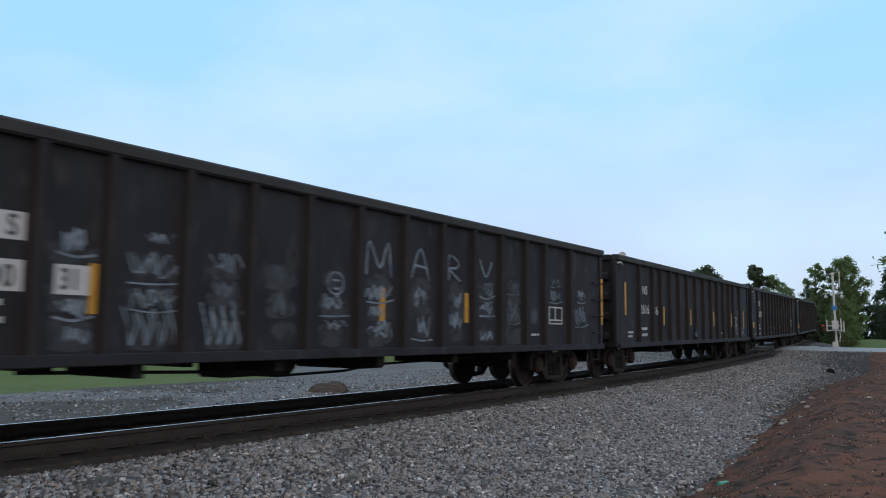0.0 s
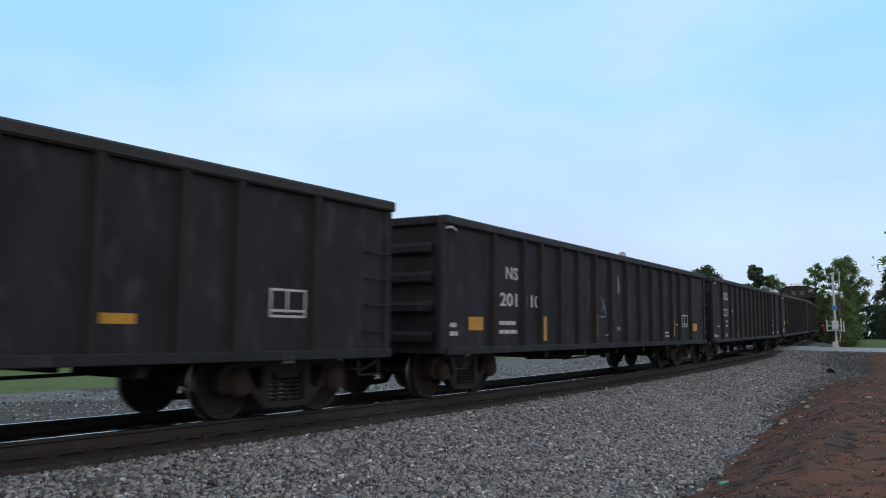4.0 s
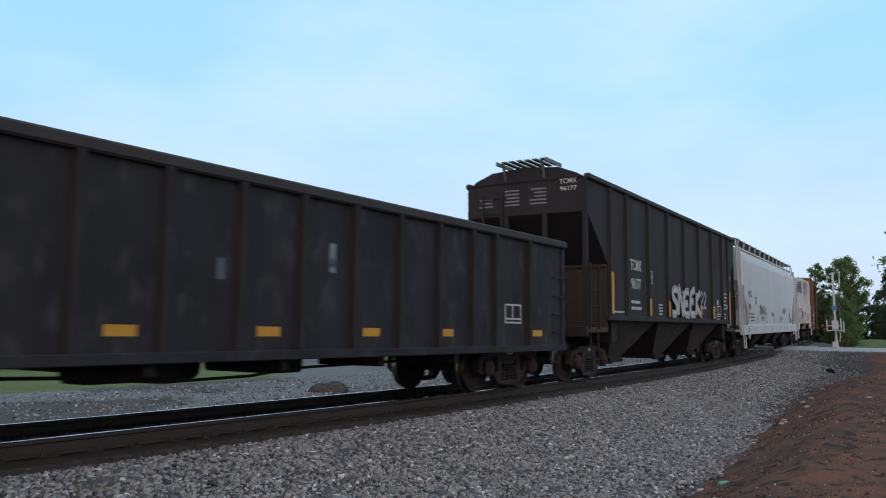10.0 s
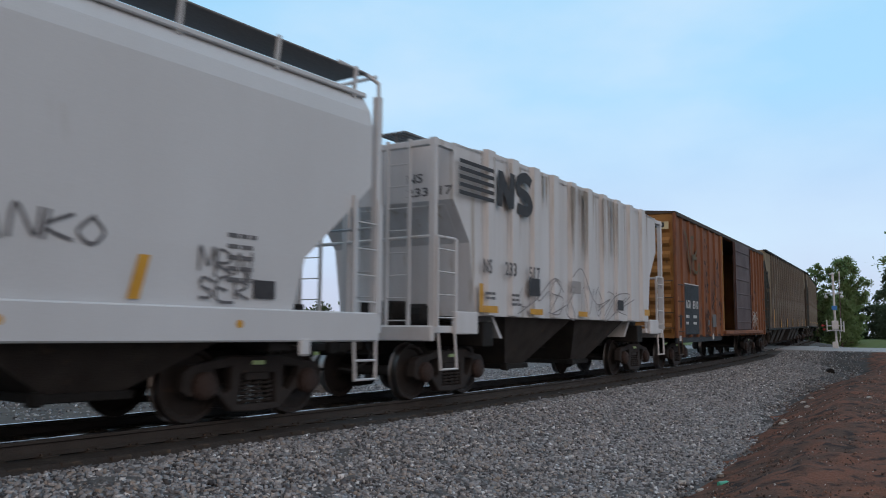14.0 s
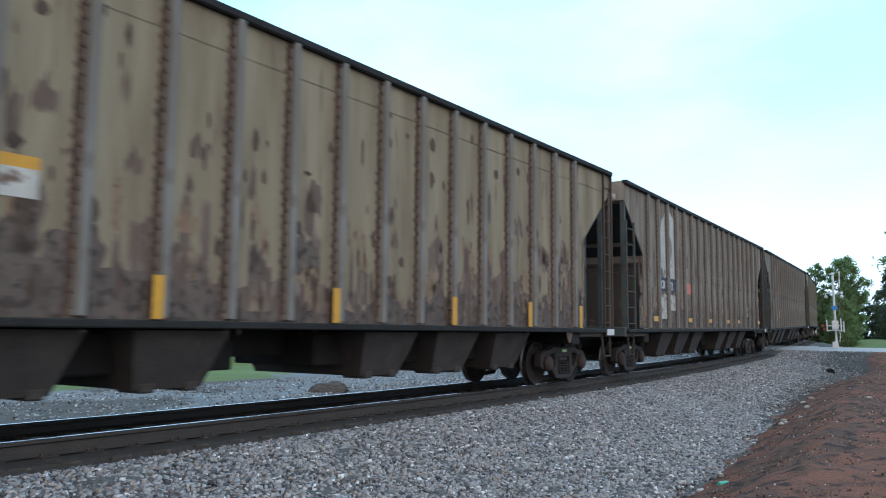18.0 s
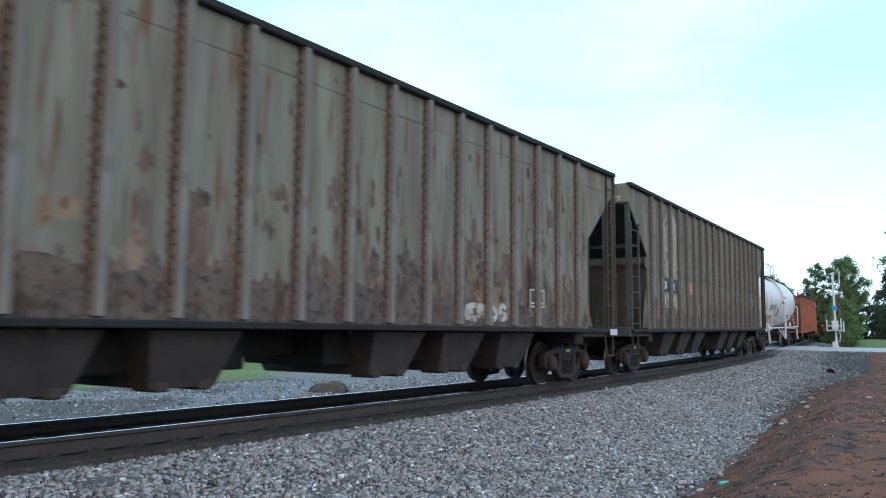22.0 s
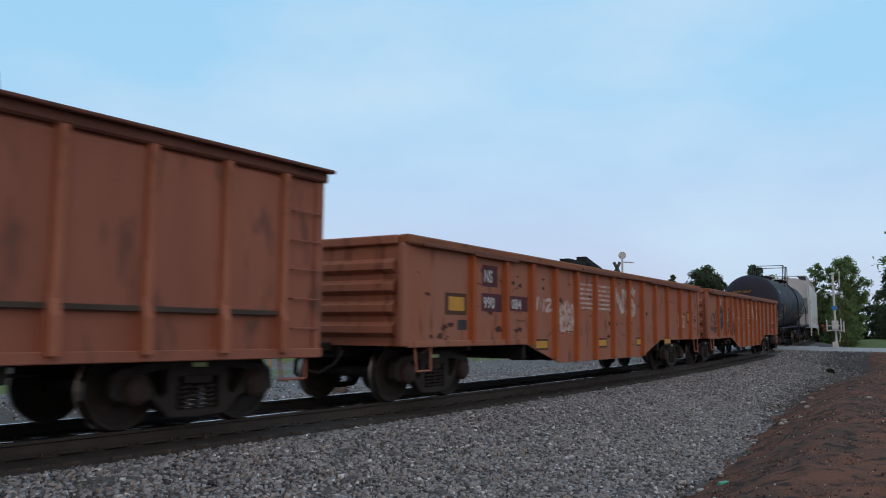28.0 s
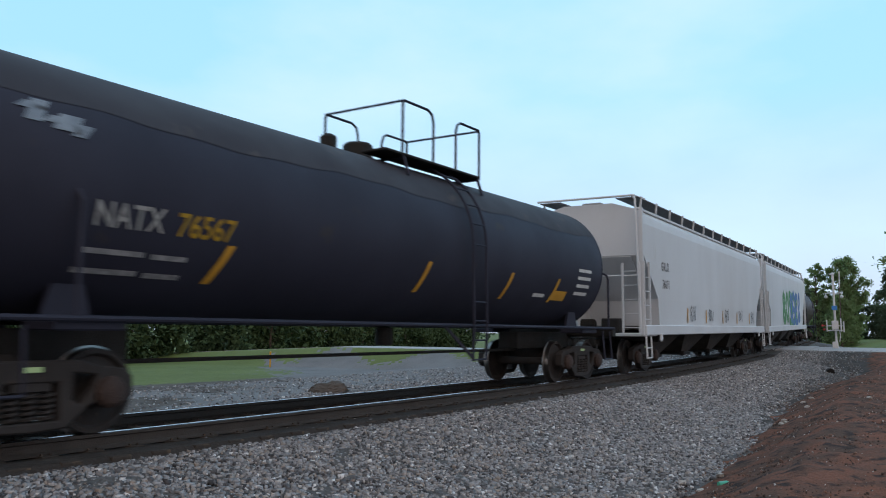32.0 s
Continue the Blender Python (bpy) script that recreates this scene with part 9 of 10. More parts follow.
def crossing_signal(base, yaw, label, height, lean=0.0, disc=False, back=False):
    sig = new("crossing_signal")
    tagged(sig, label, "crossing signal", "crossing signals")
    sig.matrix_world = Matrix.Translation(base) @ pose(0, 0, 0, 0, lean, yaw)
    bm = bmesh.new()
    lathe(bm, [(0.14, 0.0), (0.14, 0.12), (0.065, 0.14), (0.065, height), (0.09, height + 0.01), (0.07, height + 0.07), (0.01, height + 0.10)], (0, 0, 0), "z", 14)
    part("mast", bm, ALU, sig)
    bm = bmesh.new()
    rbox(bm, -0.22, 0.10, -0.2, 0.12, 0.0, 0.42, 0.02)
    part("junction_box", bm, ALU, sig)
    za = height - 1.15
    bm = bmesh.new()
    bar(bm, (-0.48, 0, za), (0.48, 0, za), 0.03, 8)
    part("crossarm", bm, ALU, sig)
    for sx in (-1, 1):
        bm = bmesh.new()
        bar(bm, (sx * 0.43, 0, za + 0.02), (sx * 0.43, -0.05, za - 0.10), 0.03, 8)
        lathe(bm, [(0.16, 0.02), (0.16, 0.0), (0.10, -0.002)] if disc else [(0.10, 0.02), (0.10, 0.0), (0.08, -0.002)], (sx * 0.43, -0.06 if disc else 0.10, za - 0.20), "y", 20)
        d = part("backboard", bm, UNDER if disc else ALU, sig)
        bm = bmesh.new()
        lathe(bm, [(0.10, 0.0), (0.10, -0.05), (0.03, -0.06)], (sx * 0.43, -0.07 if disc else 0.17, za - 0.20), "y", 14)
        part("lamp", bm, DARK_LENS, d)
        bm = bmesh.new()
        lathe(bm, [(0.115, 0.03), (0.11, 0.16), (0.05, 0.2)] if disc else [(0.085, 0.03), (0.085, -0.06), (0.06, -0.13), (0.03, -0.15)], (sx * 0.43, -0.05 if disc else 0.06, za - 0.20), "y", 14)
        part("lamp_housing", bm, ALU, d)
    if disc:
        for q in (-1, 1):
            bm = bmesh.new()
            beam(bm, (-0.55 + 0.0, -0.08, height - 0.75 - q * 0.40), (-0.15 + 0.0, -0.08, height - 0.75 + q * 0.40), 0.03, 0.20)
            part("crossbuck_board", bm, mat("board_back", (0.10, 0.10, 0.11), (0.08, 0.08, 0.09), rough=0.7, bump=0), sig)
        bm = bmesh.new()
        lathe(bm, [(0.23, 0.04), (0.25, 0.0), (0.23, -0.04)], (0, 0, height + 0.10), "y", 22)
        part("round_bell", bm, ALU, sig)
        bm = bmesh.new()
        bar(bm, (0, 0, height - 0.35), (0.75, 0, height - 0.38), 0.04, 8)
        part("bracket", bm, ALU, sig)
        return sig
    bm = bmesh.new()
    rbox(bm, -0.15, 0.15, -0.10, -0.07, height - 2.15, height - 1.9, 0.01)
    part("sign", bm, SIGN_BLUE, sig, "small blue sign")
    bm = bmesh.new()
    rbox(bm, -0.20, 0.16, -0.30, 0.16, 1.12, 1.66, 0.03)
    mech = part("gate_mechanism", bm, ALU, sig)
    for sx, lo, hi in ((-0.46, 1.02, 1.72), (0.30, 1.00, 1.80), (0.44, 0.98, 1.62)):
        bm = bmesh.new()
        rbox(bm, sx - 0.035, sx + 0.035, -0.26, 0.3, lo, hi, 0.02)
        part("gate_bracket", bm, ALU, mech)
    for z in (1.08, 1.36):
        bm = bmesh.new()
        bar(bm, (-0.48, -0.2, z), (0.46, -0.2, z), 0.035, 8)
        part("gate_shaft", bm, ALU, mech)
    bm = bmesh.new()
    pipe(bm, [(0.20, -0.1, 1.1), (0.24, -0.12, 0.8), (0.18, -0.1, 0.42)], 0.025, 6)
    part("conduit", bm, ALU, mech)
    for k in range(6):
        bm = bmesh.new()
        beam(bm, (0.30 + 0.012 * k, 0.35, 1.7 + k * 0.49), (0.30 + 0.012 * (k + 1), 0.35, 2.19 + k * 0.49), 0.02, 0.055)
        part("gate_arm", bm, ALU if k > 3 else mat("gate_weathered_red", (0.16, 0.12, 0.115), (0.12, 0.095, 0.09), rough=0.7, bump=0), sig)
    bm = bmesh.new()
    bar(bm, (-0.17, -0.02, height - 0.02), (0.10, 0.02, height + 0.02), 0.05, 8)
    part("mast_bracket", bm, ALU, sig)
    for p in ((-0.70, -0.1, 1.38), (-0.62, -0.1, 1.15)):
        bm = bmesh.new()
        lathe(bm, [(0.05, 0.05), (0.07, 0.0), (0.03, -0.03)], p, "y", 12)
        bar(bm, (-0.42, -0.05, p[2]), (p[0], p[1] + 0.04, p[2]), 0.02, 6)
        part("gate_lamp", bm, RED_LAMP, sig, "lit red lamp")
    return sig


pn = Vector((23.45, 48.0, 0))
pn.z = ground_height(pn.x, pn.y)
crossing_signal(pn, -25, "aluminium crossing signal mast with raised gate and blue sign", 4.45, lean=-1.0)
pf = Vector((11.85, 52.8, 0))
pf.z = ground_height(pf.x, pf.y)
crossing_signal(pf, -12, "crossing signal mast with round bell and crossed boards seen from behind", 6.2 - pf.z, disc=True)


# ---------------------------------------------------------------- loose stones
def stone_material(name, tones):
    m = bpy.data.materials.new(name)
    m.use_nodes = True
    n, l = m.node_tree.nodes, m.node_tree.links
    b = n["Principled BSDF"]
    b.inputs["Roughness"].default_value = 0.9
    b.inputs["Specular IOR Level"].default_value = 0.2
    geo = n.new("ShaderNodeNewGeometry")
    r = n.new("ShaderNodeValToRGB")
    while len(r.color_ramp.elements) < len(tones):
        r.color_ramp.elements.new(0.5)
    for i, (p, c) in enumerate(tones):
        r.color_ramp.elements[i].position, r.color_ramp.elements[i].color = p, (*c, 1)
    l.new(geo.outputs["Random Per Island"], r.inputs["Fac"])
    co = n.new("ShaderNodeTexCoord")
    t = n.new("ShaderNodeTexNoise")
    t.inputs["Scale"].default_value, t.inputs["Detail"].default_value = 50, 3
    l.new(co.outputs["Object"], t.inputs["Vector"])
    x = n.new("ShaderNodeMixRGB")
    x.blend_type, x.inputs[0].default_value = "OVERLAY", 0.35
    l.new(r.outputs["Color"], x.inputs[1])
    l.new(t.outputs["Fac"], x.inputs[2])
    l.new(x.outputs["Color"], b.inputs["Base Color"])
    return m


STONE = stone_material("crushed_granite", [(0.0, (0.046, 0.044, 0.046)), (0.25, (0.133, 0.130, 0.135)), (0.5, (0.220, 0.216, 0.221)), (0.75, (0.320, 0.317, 0.322)), (0.93, (0.247, 0.206, 0.174)), (1.0, (0.640, 0.640, 0.650))])
CLOD = stone_material("clay_clods", [(0.0, (0.050, 0.038, 0.033)), (0.4, (0.11, 0.070, 0.055)), (0.78, (0.21, 0.110, 0.078)), (0.93, (0.24, 0.19, 0.16)), (1.0, (0.60, 0.56, 0.53))])
ICO_V = np.array([(x, y, z) for x in (-0.8, 0.8) for y in (-0.8, 0.8) for z in (-0.7, 0.7)])
ICO_F = np.array([f for a, b, c, d in ((0, 1, 3, 2), (4, 6, 7, 5), (0, 4, 5, 1), (2, 3, 7, 6), (0, 2, 6, 4), (1, 5, 7, 3)) for f in ((a, b, c), (a, c, d))])


def scatter(name, S, D, size, material, label, seed, sink=0.3):
    rng = np.random.default_rng(seed)
    n = len(S)
    H = np.interp(S, TRACK_S, TRACK_H)
    X = np.interp(S, TRACK_S, TRACK_X) + D * np.cos(H)
    Y = np.interp(S, TRACK_S, TRACK_Y) - D * np.sin(H)
    Z = lay(S, D)[0]
    r = size * rng.uniform(0.6, 1.35, n)
    sc = rng.uniform(0.6, 1.2, (n, 1, 3)) * r[:, None, None]
    V = ICO_V[None] * rng.uniform(0.55, 1.20, (n, 8, 1)) * sc
    a, b = rng.uniform(0, 6.28, n), rng.uniform(-1.5, 1.5, n)
    ca, sa, cb, sb = np.cos(a)[:, None], np.sin(a)[:, None], np.cos(b)[:, None], np.sin(b)[:, None]
    x, y, z = V[..., 0], V[..., 1], V[..., 2]
    y, z = y * cb - z * sb, y * sb + z * cb
    x, y = x * ca - y * sa, x * sa + y * ca
    P = np.stack([x + X[:, None], y + Y[:, None], z + (Z + r * (0.5 - sink))[:, None]], -1).reshape(-1, 3)
    F = (ICO_F[None] + (np.arange(n) * 8)[:, None, None]).reshape(-1, 3)
    me = bpy.data.meshes.new(name)
    me.vertices.add(len(P))
    me.vertices.foreach_set("co", P.astype(np.float32).ravel())
    me.loops.add(len(F) * 3)
    me.loops.foreach_set("vertex_index", F.astype(np.int32).ravel())
    me.polygons.add(len(F))
    me.polygons.foreach_set("loop_start", np.arange(0, len(F) * 3, 3, dtype=np.int32))
    me.update(calc_edges=True)
    me.validate()
    me.materials.append(material)
    return tagged(new(name, me), label, "gravel", kind="stuff")


rg = np.random.default_rng(11)


def keep_stones(s, d, rg):
    """Fewer stones where mud has washed over the ditch, and a ragged edge along the clay."""
    wash = np.interp(s, [-20, 0, 3, 9, 14, 20, 26, 31], [0.0, 0.0, 0.3, 0.5, 0.8, 1.0, 1.9, 2.4]) + 0.2 * np.sin(2.3 * s) + 0.15 * np.sin(5.1 * s)
    edge = BANK_FOOT(s) - d
    return (edge > wash + rg.normal(0, 0.12, len(s))) | (rg.random(len(s)) < np.where(edge > 0, 0.22, 0.05))


n1 = 76000
s1 = -17.5 + 18.5 * rg.random(n1)
d1 = 1.36 + rg.random(n1) ** 1.05 * (BANK_FOOT(s1) - 1.15)
n2 = 42000
s2 = 1 + 30 * rg.random(n2) ** 1.35
d2 = 1.36 + rg.random(n2) ** 1.15 * (BANK_FOOT(s2) - 1.2)
s1, d1 = np.concatenate([s1, s2]), np.concatenate([d1, d2])
kept = keep_stones(s1, d1, rg)
scatter("ballast_stones", s1[kept], d1[kept], 0.0265, STONE, "crushed grey granite ballast on the slope beside the track", 1)
n7 = 9000
s7 = rg.uniform(-48, -17.5, n7)
d7 = rg.choice((1, -1), n7) * (1.36 + rg.random(n7) * 3.9)
scatter("ballast_stones", s7, d7, 0.05, STONE, "coarse grey ballast farther down the line", 6)
n3 = 15000
s3 = rg.uniform(-7, 28, n3)
d3 = -1.42 - np.interp(s3, [-7, -3, 2], [2.0, 6.0, 8.2]) * rg.random(n3)
scatter("ballast_stones", s3, d3, 0.036, STONE, "crushed grey ballast beyond the far rail", 2)
n4 = 500
s4, d4 = rg.uniform(-12, 20, n4), rg.choice((1, -1), n4) * rg.uniform(0.9, 1.36, n4)
scatter("ballast_stones", s4, d4, 0.022, STONE, "a few stones on the oily track bed", 3, -1.6)
n5 = 36000
s5 = rg.uniform(-14, 24, n5)
d5 = BANK_FOOT(s5) - 0.35 + 6.0 * rg.random(n5) ** 1.4
scatter("clay_clods", s5, d5, 0.0070 * rg.uniform(0.5, 1.5, n5) ** 2, CLOD, "crumbled red clay and small stones on the bank", 4, 0.5)
n6 = 11000
s6 = rg.uniform(-9, 42, n6)
d6 = -4.3 - 12 * rg.random(n6)
scatter("yard_gravel", s6, d6, 0.035, STONE, "loose pale gravel on the lot behind the track", 5, 0.4)


# ---------------------------------------------------------------- litter on the bank
def on_ground(x, y):
    return Vector((x, y, ground_height(x, y)))


def litter():
    bm = bmesh.new()
    lathe(bm, [(0.03, 0.0), (0.035, 0.03), (0.035, 0.15), (0.015, 0.2), (0.013, 0.23)], (0, 0, 0), "x", 12)
    b = part("bottle", bm, mat("green_plastic", (0.10, 0.42, 0.28), (0.08, 0.36, 0.24), rough=0.3, bump=0))
    tagged(b, "crushed green plastic bottle lying on red clay", "bottle")
    b.matrix_world = Matrix.Translation(on_ground(3.53, 10.44) + Vector((0, 0, 0.03))) @ pose(0, 0, 0, 0, 0, 30)
    rnd = random.Random(3)
    for k, (x, y) in enumerate(((3.32, 10.54), (3.36, 11.42), (3.97, 11.66), (6.92, 16.61), (6.95, 16.43), (7.23, 17.21), (7.18, 16.26), (9.84, 21.63), (9.30, 20.91), (11.52, 24.55), (9.40, 17.87), (8.38, 18.66))):
        bm = bmesh.new()
        bmesh.ops.create_icosphere(bm, subdivisions=2, radius=0.05)
        for v in bm.verts:
            v.co = Vector((v.co.x * 1.4, v.co.y, v.co.z * 0.7)) * rnd.uniform(0.7, 1.25)
        q = part("rock", bm, mat("pale_rock", (0.50, 0.47, 0.43), (0.36, 0.33, 0.30), rough=0.9, scale=8))
        tagged(q, "pale broken rock at the foot of the clay bank", "rock", "rocks on the bank")
        q.matrix_world = Matrix.Translation(on_ground(x, y) + Vector((0, 0, 0.02))) @ pose(0, 0, 0, 0, 0, rnd.uniform(0, 360))

    # the mouth of a drain in the ditch
    bm = bmesh.new()
    lathe(bm, [(0.12, -0.05), (0.16, -0.06), (0.16, 0.5), (0.12, 0.5), (0.115, 0.0)], (0, 0, 0), "y", 18)
    p = part("drain_pipe", bm, mat("black_pipe", (0.012, 0.011, 0.011), (0.02, 0.018, 0.017), rough=0.9, bump=0))
    tagged(p, "dark mouth of a drain pipe in the muddy ditch", "pipe")
    p.matrix_world = Matrix.Translation(on_ground(17.35, 36.16) + Vector((0, 0, 0.05))) @ pose(0, 0, 0, 0, 0, -20)

    # a heap of earth and a yellow marker post beyond the track
    bm = bmesh.new()
    bmesh.ops.create_icosphere(bm, subdivisions=4, radius=1.0)
    for v in bm.verts:
        f = 1 + 0.12 * math.sin(5 * v.co.x + 2 * v.co.y) + 0.10 * math.sin(7 * v.co.y - 3 * v.co.z) + rnd.uniform(-0.05, 0.05)
        v.co = Vector((v.co.x * 0.62 * f, v.co.y * 0.5 * f, max(v.co.z, -0.3) * 0.34 * f))
    q = part("mound", bm, MUD)
    tagged(q, "low mound of brown earth on the gravel", "mound")
    q.matrix_world = Matrix.Translation(on_ground(-3.52, 25.8))
    bm = bmesh.new()
    lathe(bm, [(0.055, -0.2), (0.055, 0.98), (0.075, 1.0), (0.075, 1.06), (0.02, 1.09)], (0, 0, 0), "z", 12)
    q = part("marker_post", bm, YELLOW)
    tagged(q, "thin yellow marker post in the grass", "marker post")
    q.matrix_world = Matrix.Translation(on_ground(-11.84, 55.86))


litter()


# ---------------------------------------------------------------- trees
def leaf_cloud(centres, radii, n, size, seed, flatten=0.8):
    """Many small leaf blades gathered in clumps: arrays for a mesh."""
    rng = np.random.default_rng(seed)
    C, R = np.array(centres), np.array(radii)
    k = rng.choice(len(C), n, p=R ** 2 / np.sum(R ** 2))
    dirs = rng.normal(0, 1, (n, 3))
    dirs /= np.linalg.norm(dirs, axis=1)[:, None]
    rad = R[k] * np.minimum(np.abs(rng.normal(0, 0.72, n)), 1.35)
    P = C[k] + dirs * rad[:, None] * np.array([1, 1, flatten])
    u = rng.normal(0, 1, (n, 3))
    u /= np.linalg.norm(u, axis=1)[:, None]
    w = np.cross(u, rng.normal(0, 1, (n, 3)))
    w /= np.linalg.norm(w, axis=1)[:, None]
    s = size * rng.uniform(0.6, 1.4, n)[:, None]
    V = np.stack([P - u * s, P + w * s * 0.55, P + u * s, P - w * s * 0.55], 1).reshape(-1, 3)
    F = np.arange(n * 4).reshape(-1, 4)
    return V, F


def plant_tree(x, y, height, spread_r, label, leaf, seed, n=5000, size=0.13, trunk_r=0.16, clear=0.25, clumps=26, pine=False, base=None):
    rnd = random.Random(seed)
    tree = new("tree")
    tagged(tree, label, "tree", "trees round the crossing")
    z0 = ground_height(x, y) if base is None else base
    tree.matrix_world = Matrix.Translation((x, y, z0 - 0.05)) @ pose(0, 0, 0, 0, 0, rnd.uniform(0, 360))
    bm = bmesh.new()
    pts = [Vector((0, 0, 0))]
    for k in range(1, 7):
        pts.append(Vector((rnd.uniform(-0.12, 0.12) * k * 0.3, rnd.uniform(-0.12, 0.12) * k * 0.3, height * 0.86 * k / 6)))
    rings = []
    for k, p in enumerate(pts):
        r = trunk_r * (1 - 0.85 * k / 6) * (1.35 if k == 0 else 1)
        rings.append([bm.verts.new(p + Vector((math.cos(q) * r, math.sin(q) * r, 0))) for q in (i * math.pi / 4 for i in range(8))])
    for a, b in zip(rings, rings[1:]):
        for i in range(8):
            bm.faces.new((a[i], a[(i + 1) % 8], b[(i + 1) % 8], b[i]))
    part("trunk", bm, BARK, tree)
    centres, radii = [], []
    for k in range(clumps):
        f = clear + (1 - clear) * (k + rnd.random()) / clumps
        env = math.sin(math.pi * min(max((f - clear) / (1 - clear), 0.04), 0.98) ** (0.62 if not pine else 0.8)) ** 0.6
        ang, rr = rnd.uniform(0, 6.28), spread_r * env * rnd.uniform(0.25, 1.0)
        if clumps > 50 and (not pine or clear >= 0.3):
            # a broad dome: nearly full width high up, drawn in only at the very top
            g = (f - clear) / (1 - clear)
            rr = spread_r * min(0.72 + 0.5 * g, 1.05, 1.9 * math.sqrt(max(1 - g, 0.02))) * math.sqrt(rnd.uniform(0.05, 1.0))
        centres.append((math.cos(ang) * rr, math.sin(ang) * rr, height * f * 0.95))
        radii.append(spread_r * (rnd.uniform(0.16, 0.30) if pine or clumps > 60 else rnd.uniform(0.18, 0.36)))
        if k % 2 == 0:
            bm = bmesh.new()
            t = max(0.1, f - 0.12) * height * 0.86 / 0.97
            bar(bm, (0, 0, min(t, height * 0.8)), (centres[-1][0] * 0.9, centres[-1][1] * 0.9, centres[-1][2]), trunk_r * 0.22, 5)
            part("limb", bm, BARK, tree)
    V, F = leaf_cloud(centres, radii, n, size, seed)
    me = bpy.data.meshes.new("crown")
    me.from_pydata(V.tolist(), [], F.tolist())
    me.materials.append(leaf)
    child("crown", me, tree)
    return tree


BROAD = "broad-leaved tree with a full uneven green crown"
PINE_L = "dark pine tree with a ragged open crown"
plant_tree(47.5, 95, 11.0, 2.5, BROAD, LEAF, 1, n=30000, size=0.12, clear=0.16, clumps=95)
plant_tree(44.7, 96, 9.8, 1.3, BROAD, LEAF, 2, n=9000, size=0.12, clear=0.10, clumps=62)
plant_tree(48.6, 97, 7.6, 1.7, BROAD, LEAF, 3, n=10000, size=0.12, clear=0.03, clumps=62)
plant_tree(46.0, 93, 6.0, 2.2, BROAD, LEAF, 16, n=9000, size=0.12, clear=0.02, clumps=50)
plant_tree(45.6, 140, 13.7, 3.3, PINE_L, PINE, 4, n=15520, size=0.23, pine=True, clear=0.45, clumps=58)
plant_tree(40.2, 140, 13.0, 1.0, PINE_L, PINE, 5, n=2600, size=0.20, pine=True, clear=0.6, clumps=30)
plant_tree(49.0, 141, 11.3, 1.5, PINE_L, PINE, 6, n=4200, size=0.23, pine=True, clear=0.5, clumps=40)
plant_tree(54.4, 140, 13.2, 2.3, PINE_L, PINE, 7, n=11192, size=0.23, pine=True, clear=0.35, clumps=58)
plant_tree(57.4, 139, 11.4, 2.5, BROAD, LEAF, 8, n=9000, size=0.17, clear=0.1, clumps=64)
plant_tree(60.4, 141, 10.0, 2.2, BROAD, LEAF, 9, n=7000, size=0.17, clear=0.1, clumps=64)
plant_tree(53.5, 134, 8.0, 3.4, BROAD, LEAF, 10, n=8000, size=0.17, clear=0.1, clumps=64)
plant_tree(48.0, 136, 7.8, 3.6, BROAD, LEAF, 11, n=8000, size=0.17, clear=0.1, clumps=64)
plant_tree(63.5, 139, 8.8, 2.8, PINE_L, PINE, 17, n=7000, size=0.21, pine=True, clear=0.1, clumps=58)
plant_tree(62.9, 112, 10.6, 2.1, PINE_L, PINE, 12, n=11776, size=0.19, pine=True, clear=0.1, clumps=58)
plant_tree(66.0, 114, 11.2, 3.0, PINE_L, PINE, 13, n=9000, size=0.21, pine=True, clear=0.1, clumps=58)
plant_tree(60.4, 118, 7.6, 1.7, PINE_L, PINE, 14, n=8216, size=0.21, pine=True, clear=0.03, clumps=58)
plant_tree(20.25, 31.5, 8.0, 2.75, BROAD, LEAF, 15, n=5600, size=0.08, trunk_r=0.12, clear=0.4)


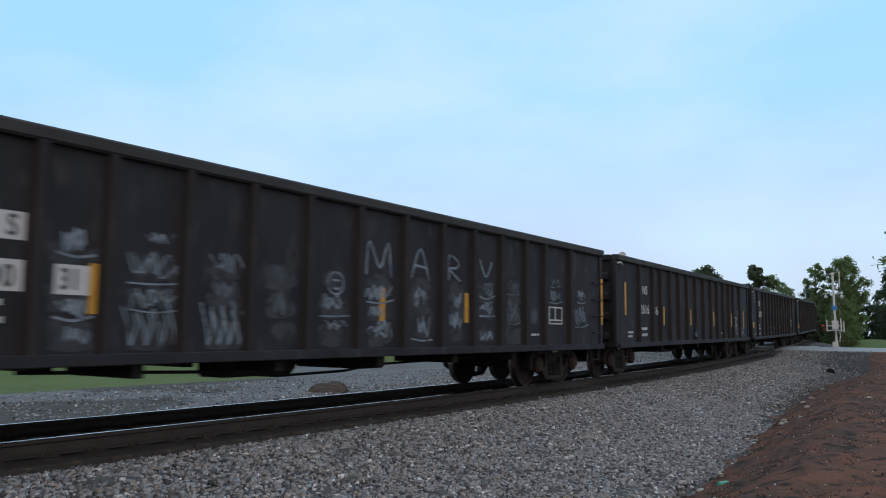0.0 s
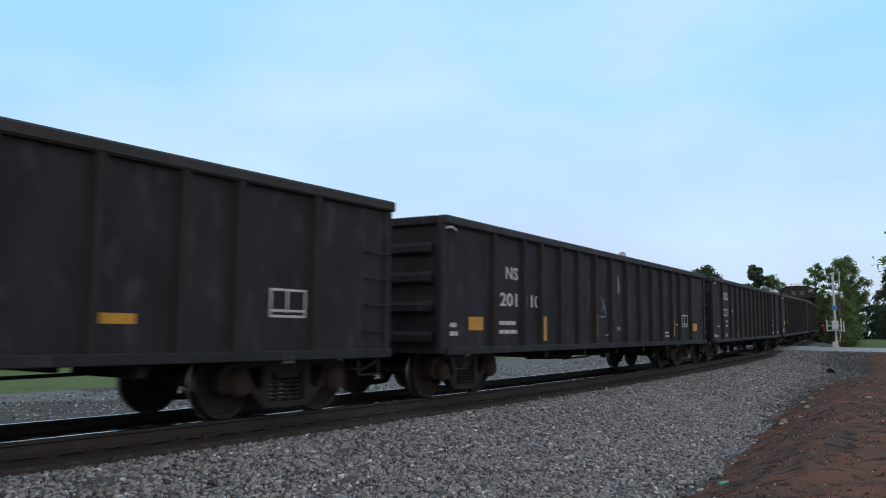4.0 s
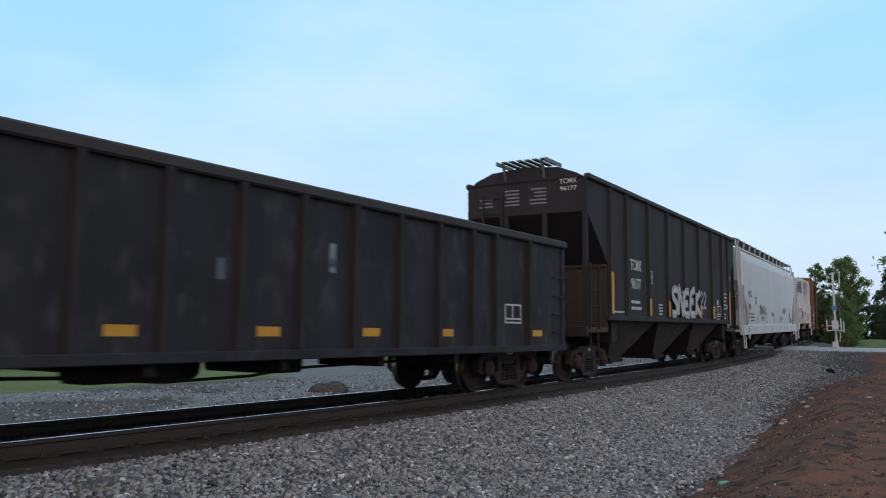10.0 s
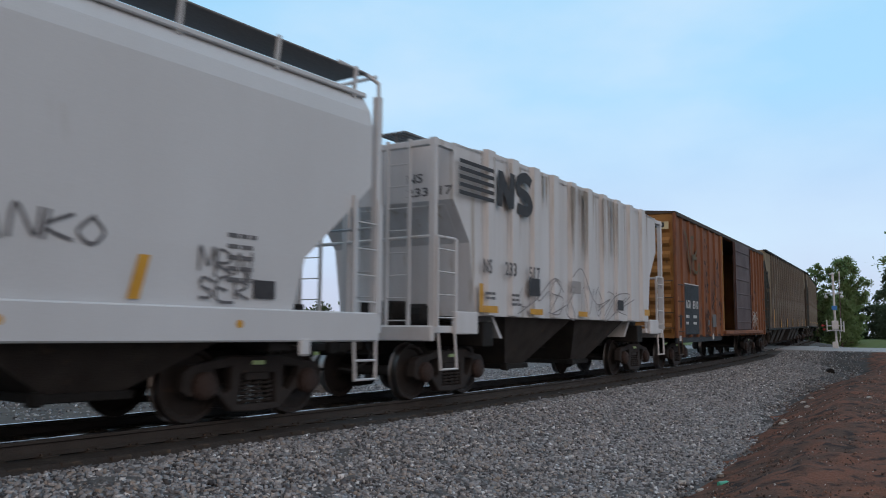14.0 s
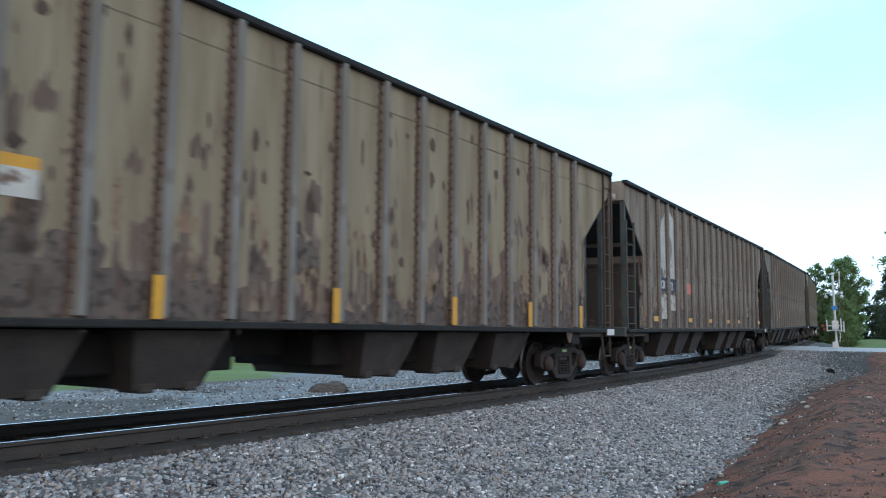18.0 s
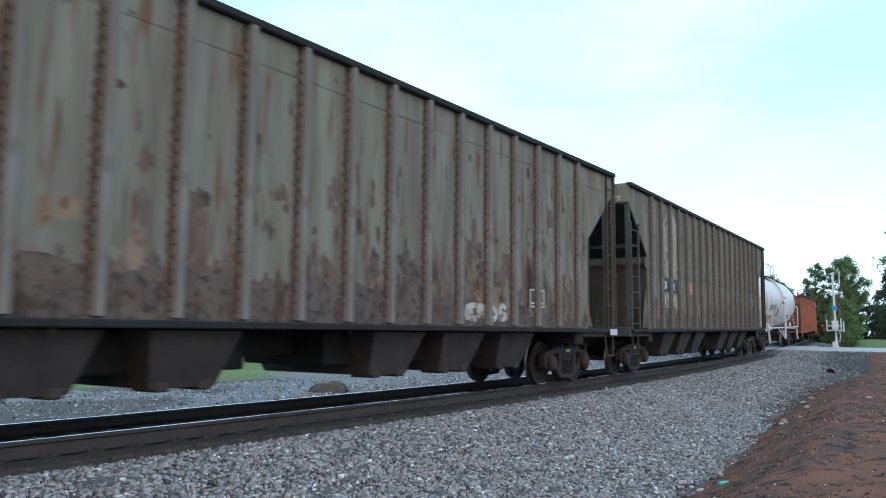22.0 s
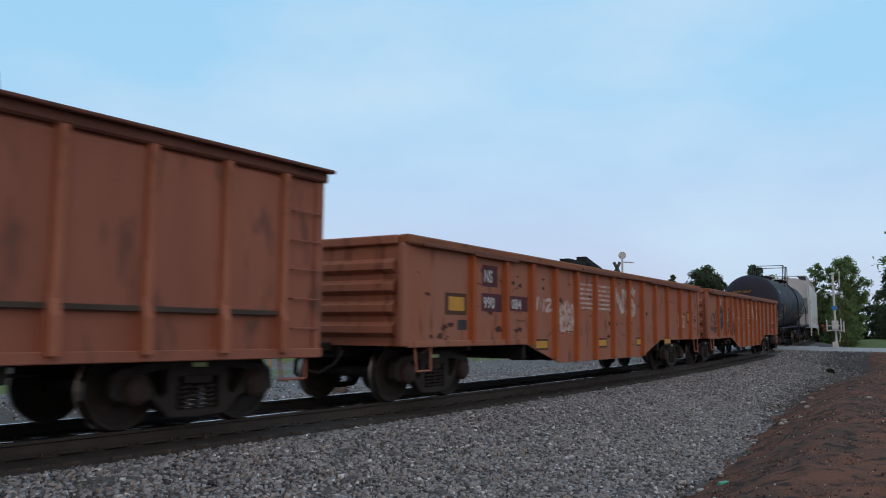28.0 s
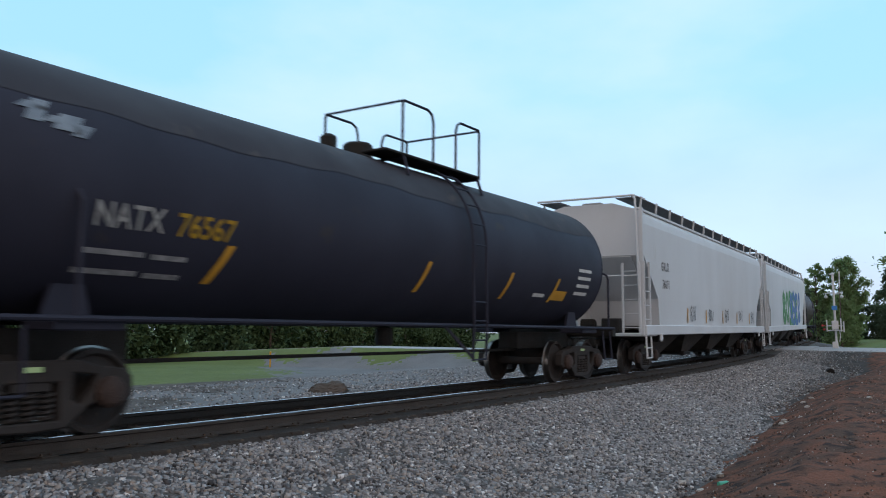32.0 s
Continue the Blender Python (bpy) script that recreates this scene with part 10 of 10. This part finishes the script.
def make_woods():
    """The dark wood edge behind the field, and the hedge at its foot."""
    rnd = random.Random(21)
    k = 0
    for s in np.arange(-34, 96, 6.2):
        d = -44 - rnd.uniform(0, 6)
        p = at(float(s) + rnd.uniform(-2, 2), d)
        plant_tree(p.x, p.y, rnd.uniform(3.8, 5.2), rnd.uniform(2.6, 3.6), "leafy tree at the edge of the wood", WOOD_LEAF, 100 + k, n=3600, size=0.18, clear=0.06, clumps=18)
        k += 1
    cs, rs = [], []
    for s in np.arange(-40, 100, 1.1):
        p = at(float(s), -44.5 - rnd.uniform(0, 4))
        z = ground_height(p.x, p.y)
        for hh in (0.4, 1.3, 2.2, 3.0):
            cs.append((p.x + rnd.uniform(-0.6, 0.6), p.y + rnd.uniform(-0.6, 0.6), z + hh))
            rs.append(rnd.uniform(0.9, 1.4))
    V, F = leaf_cloud(cs, rs, 52000, 0.24, 77)
    me = bpy.data.meshes.new("undergrowth")
    me.from_pydata(V.tolist(), [], F.tolist())
    me.materials.append(WOOD_LEAF)
    tagged(new("undergrowth", me), "dense green undergrowth along the wood edge", "bushes", kind="stuff")
    cs, rs = [], []
    for k in range(60):
        x, y = 40 + k * 0.9, 121 + rnd.uniform(-2, 2)
        z = ground_height(x, y)
        for hh in (0.4, 1.7, 3.1, 4.6):
            cs.append((x, y + hh * 0.5, z + hh))
            rs.append(rnd.uniform(0.9, 1.3))
    V, F = leaf_cloud(cs, rs, 36000, 0.28, 78)
    me = bpy.data.meshes.new("hedge")
    me.from_pydata(V.tolist(), [], F.tolist())
    me.materials.append(PINE)
    tagged(new("hedge", me), "dark hedge beyond the grass field", "hedge", kind="stuff")
    # far woods that close the horizon all round
    cs, rs = [], []
    for a in np.arange(0, 360, 1.2):
        r = 330 + rnd.uniform(-30, 30)
        x, y = r * math.sin(radians(a)), r * math.cos(radians(a))
        for hh in (2.0, 6.0, 9.5):
            cs.append((x + rnd.uniform(-4, 4), y + rnd.uniform(-4, 4), -1.7 + hh))
            rs.append(rnd.uniform(3.5, 5.0))
    V, F = leaf_cloud(cs, rs, 26000, 0.9, 79)
    me = bpy.data.meshes.new("far_woods")
    me.from_pydata(V.tolist(), [], F.tolist())
    me.materials.append(PINE)
    tagged(new("far_woods", me), "distant dark woods round the open land", "woods", kind="stuff")


make_woods()


# ---------------------------------------------------------------- everything that moves
def motions():
    for car, u, base in CARS:
        walk(car, [(t, car_pose(u, base, t)) for t in np.arange(0, 32.01, 0.5)])
    where = {car: (u, base) for car, u, base in CARS}
    for w, ax, car in WHEELS:
        u, base = where[car]
        seen = [t for t in np.arange(0.0, 32.01, 0.05) if -17 < rolled(t) + u < 45]
        if not seen:
            continue
        rows = [(t, pose(ax, 0, 0.457, 0, math.degrees((rolled(t) + u) / 0.457), 0)) for t in seen]
        if seen[0] > 0.04:
            rows.insert(0, (0.0, rows[0][1]))
        if seen[-1] < 31.96:
            rows.append((32.0, rows[-1][1]))
        walk(w, rows)


motions()
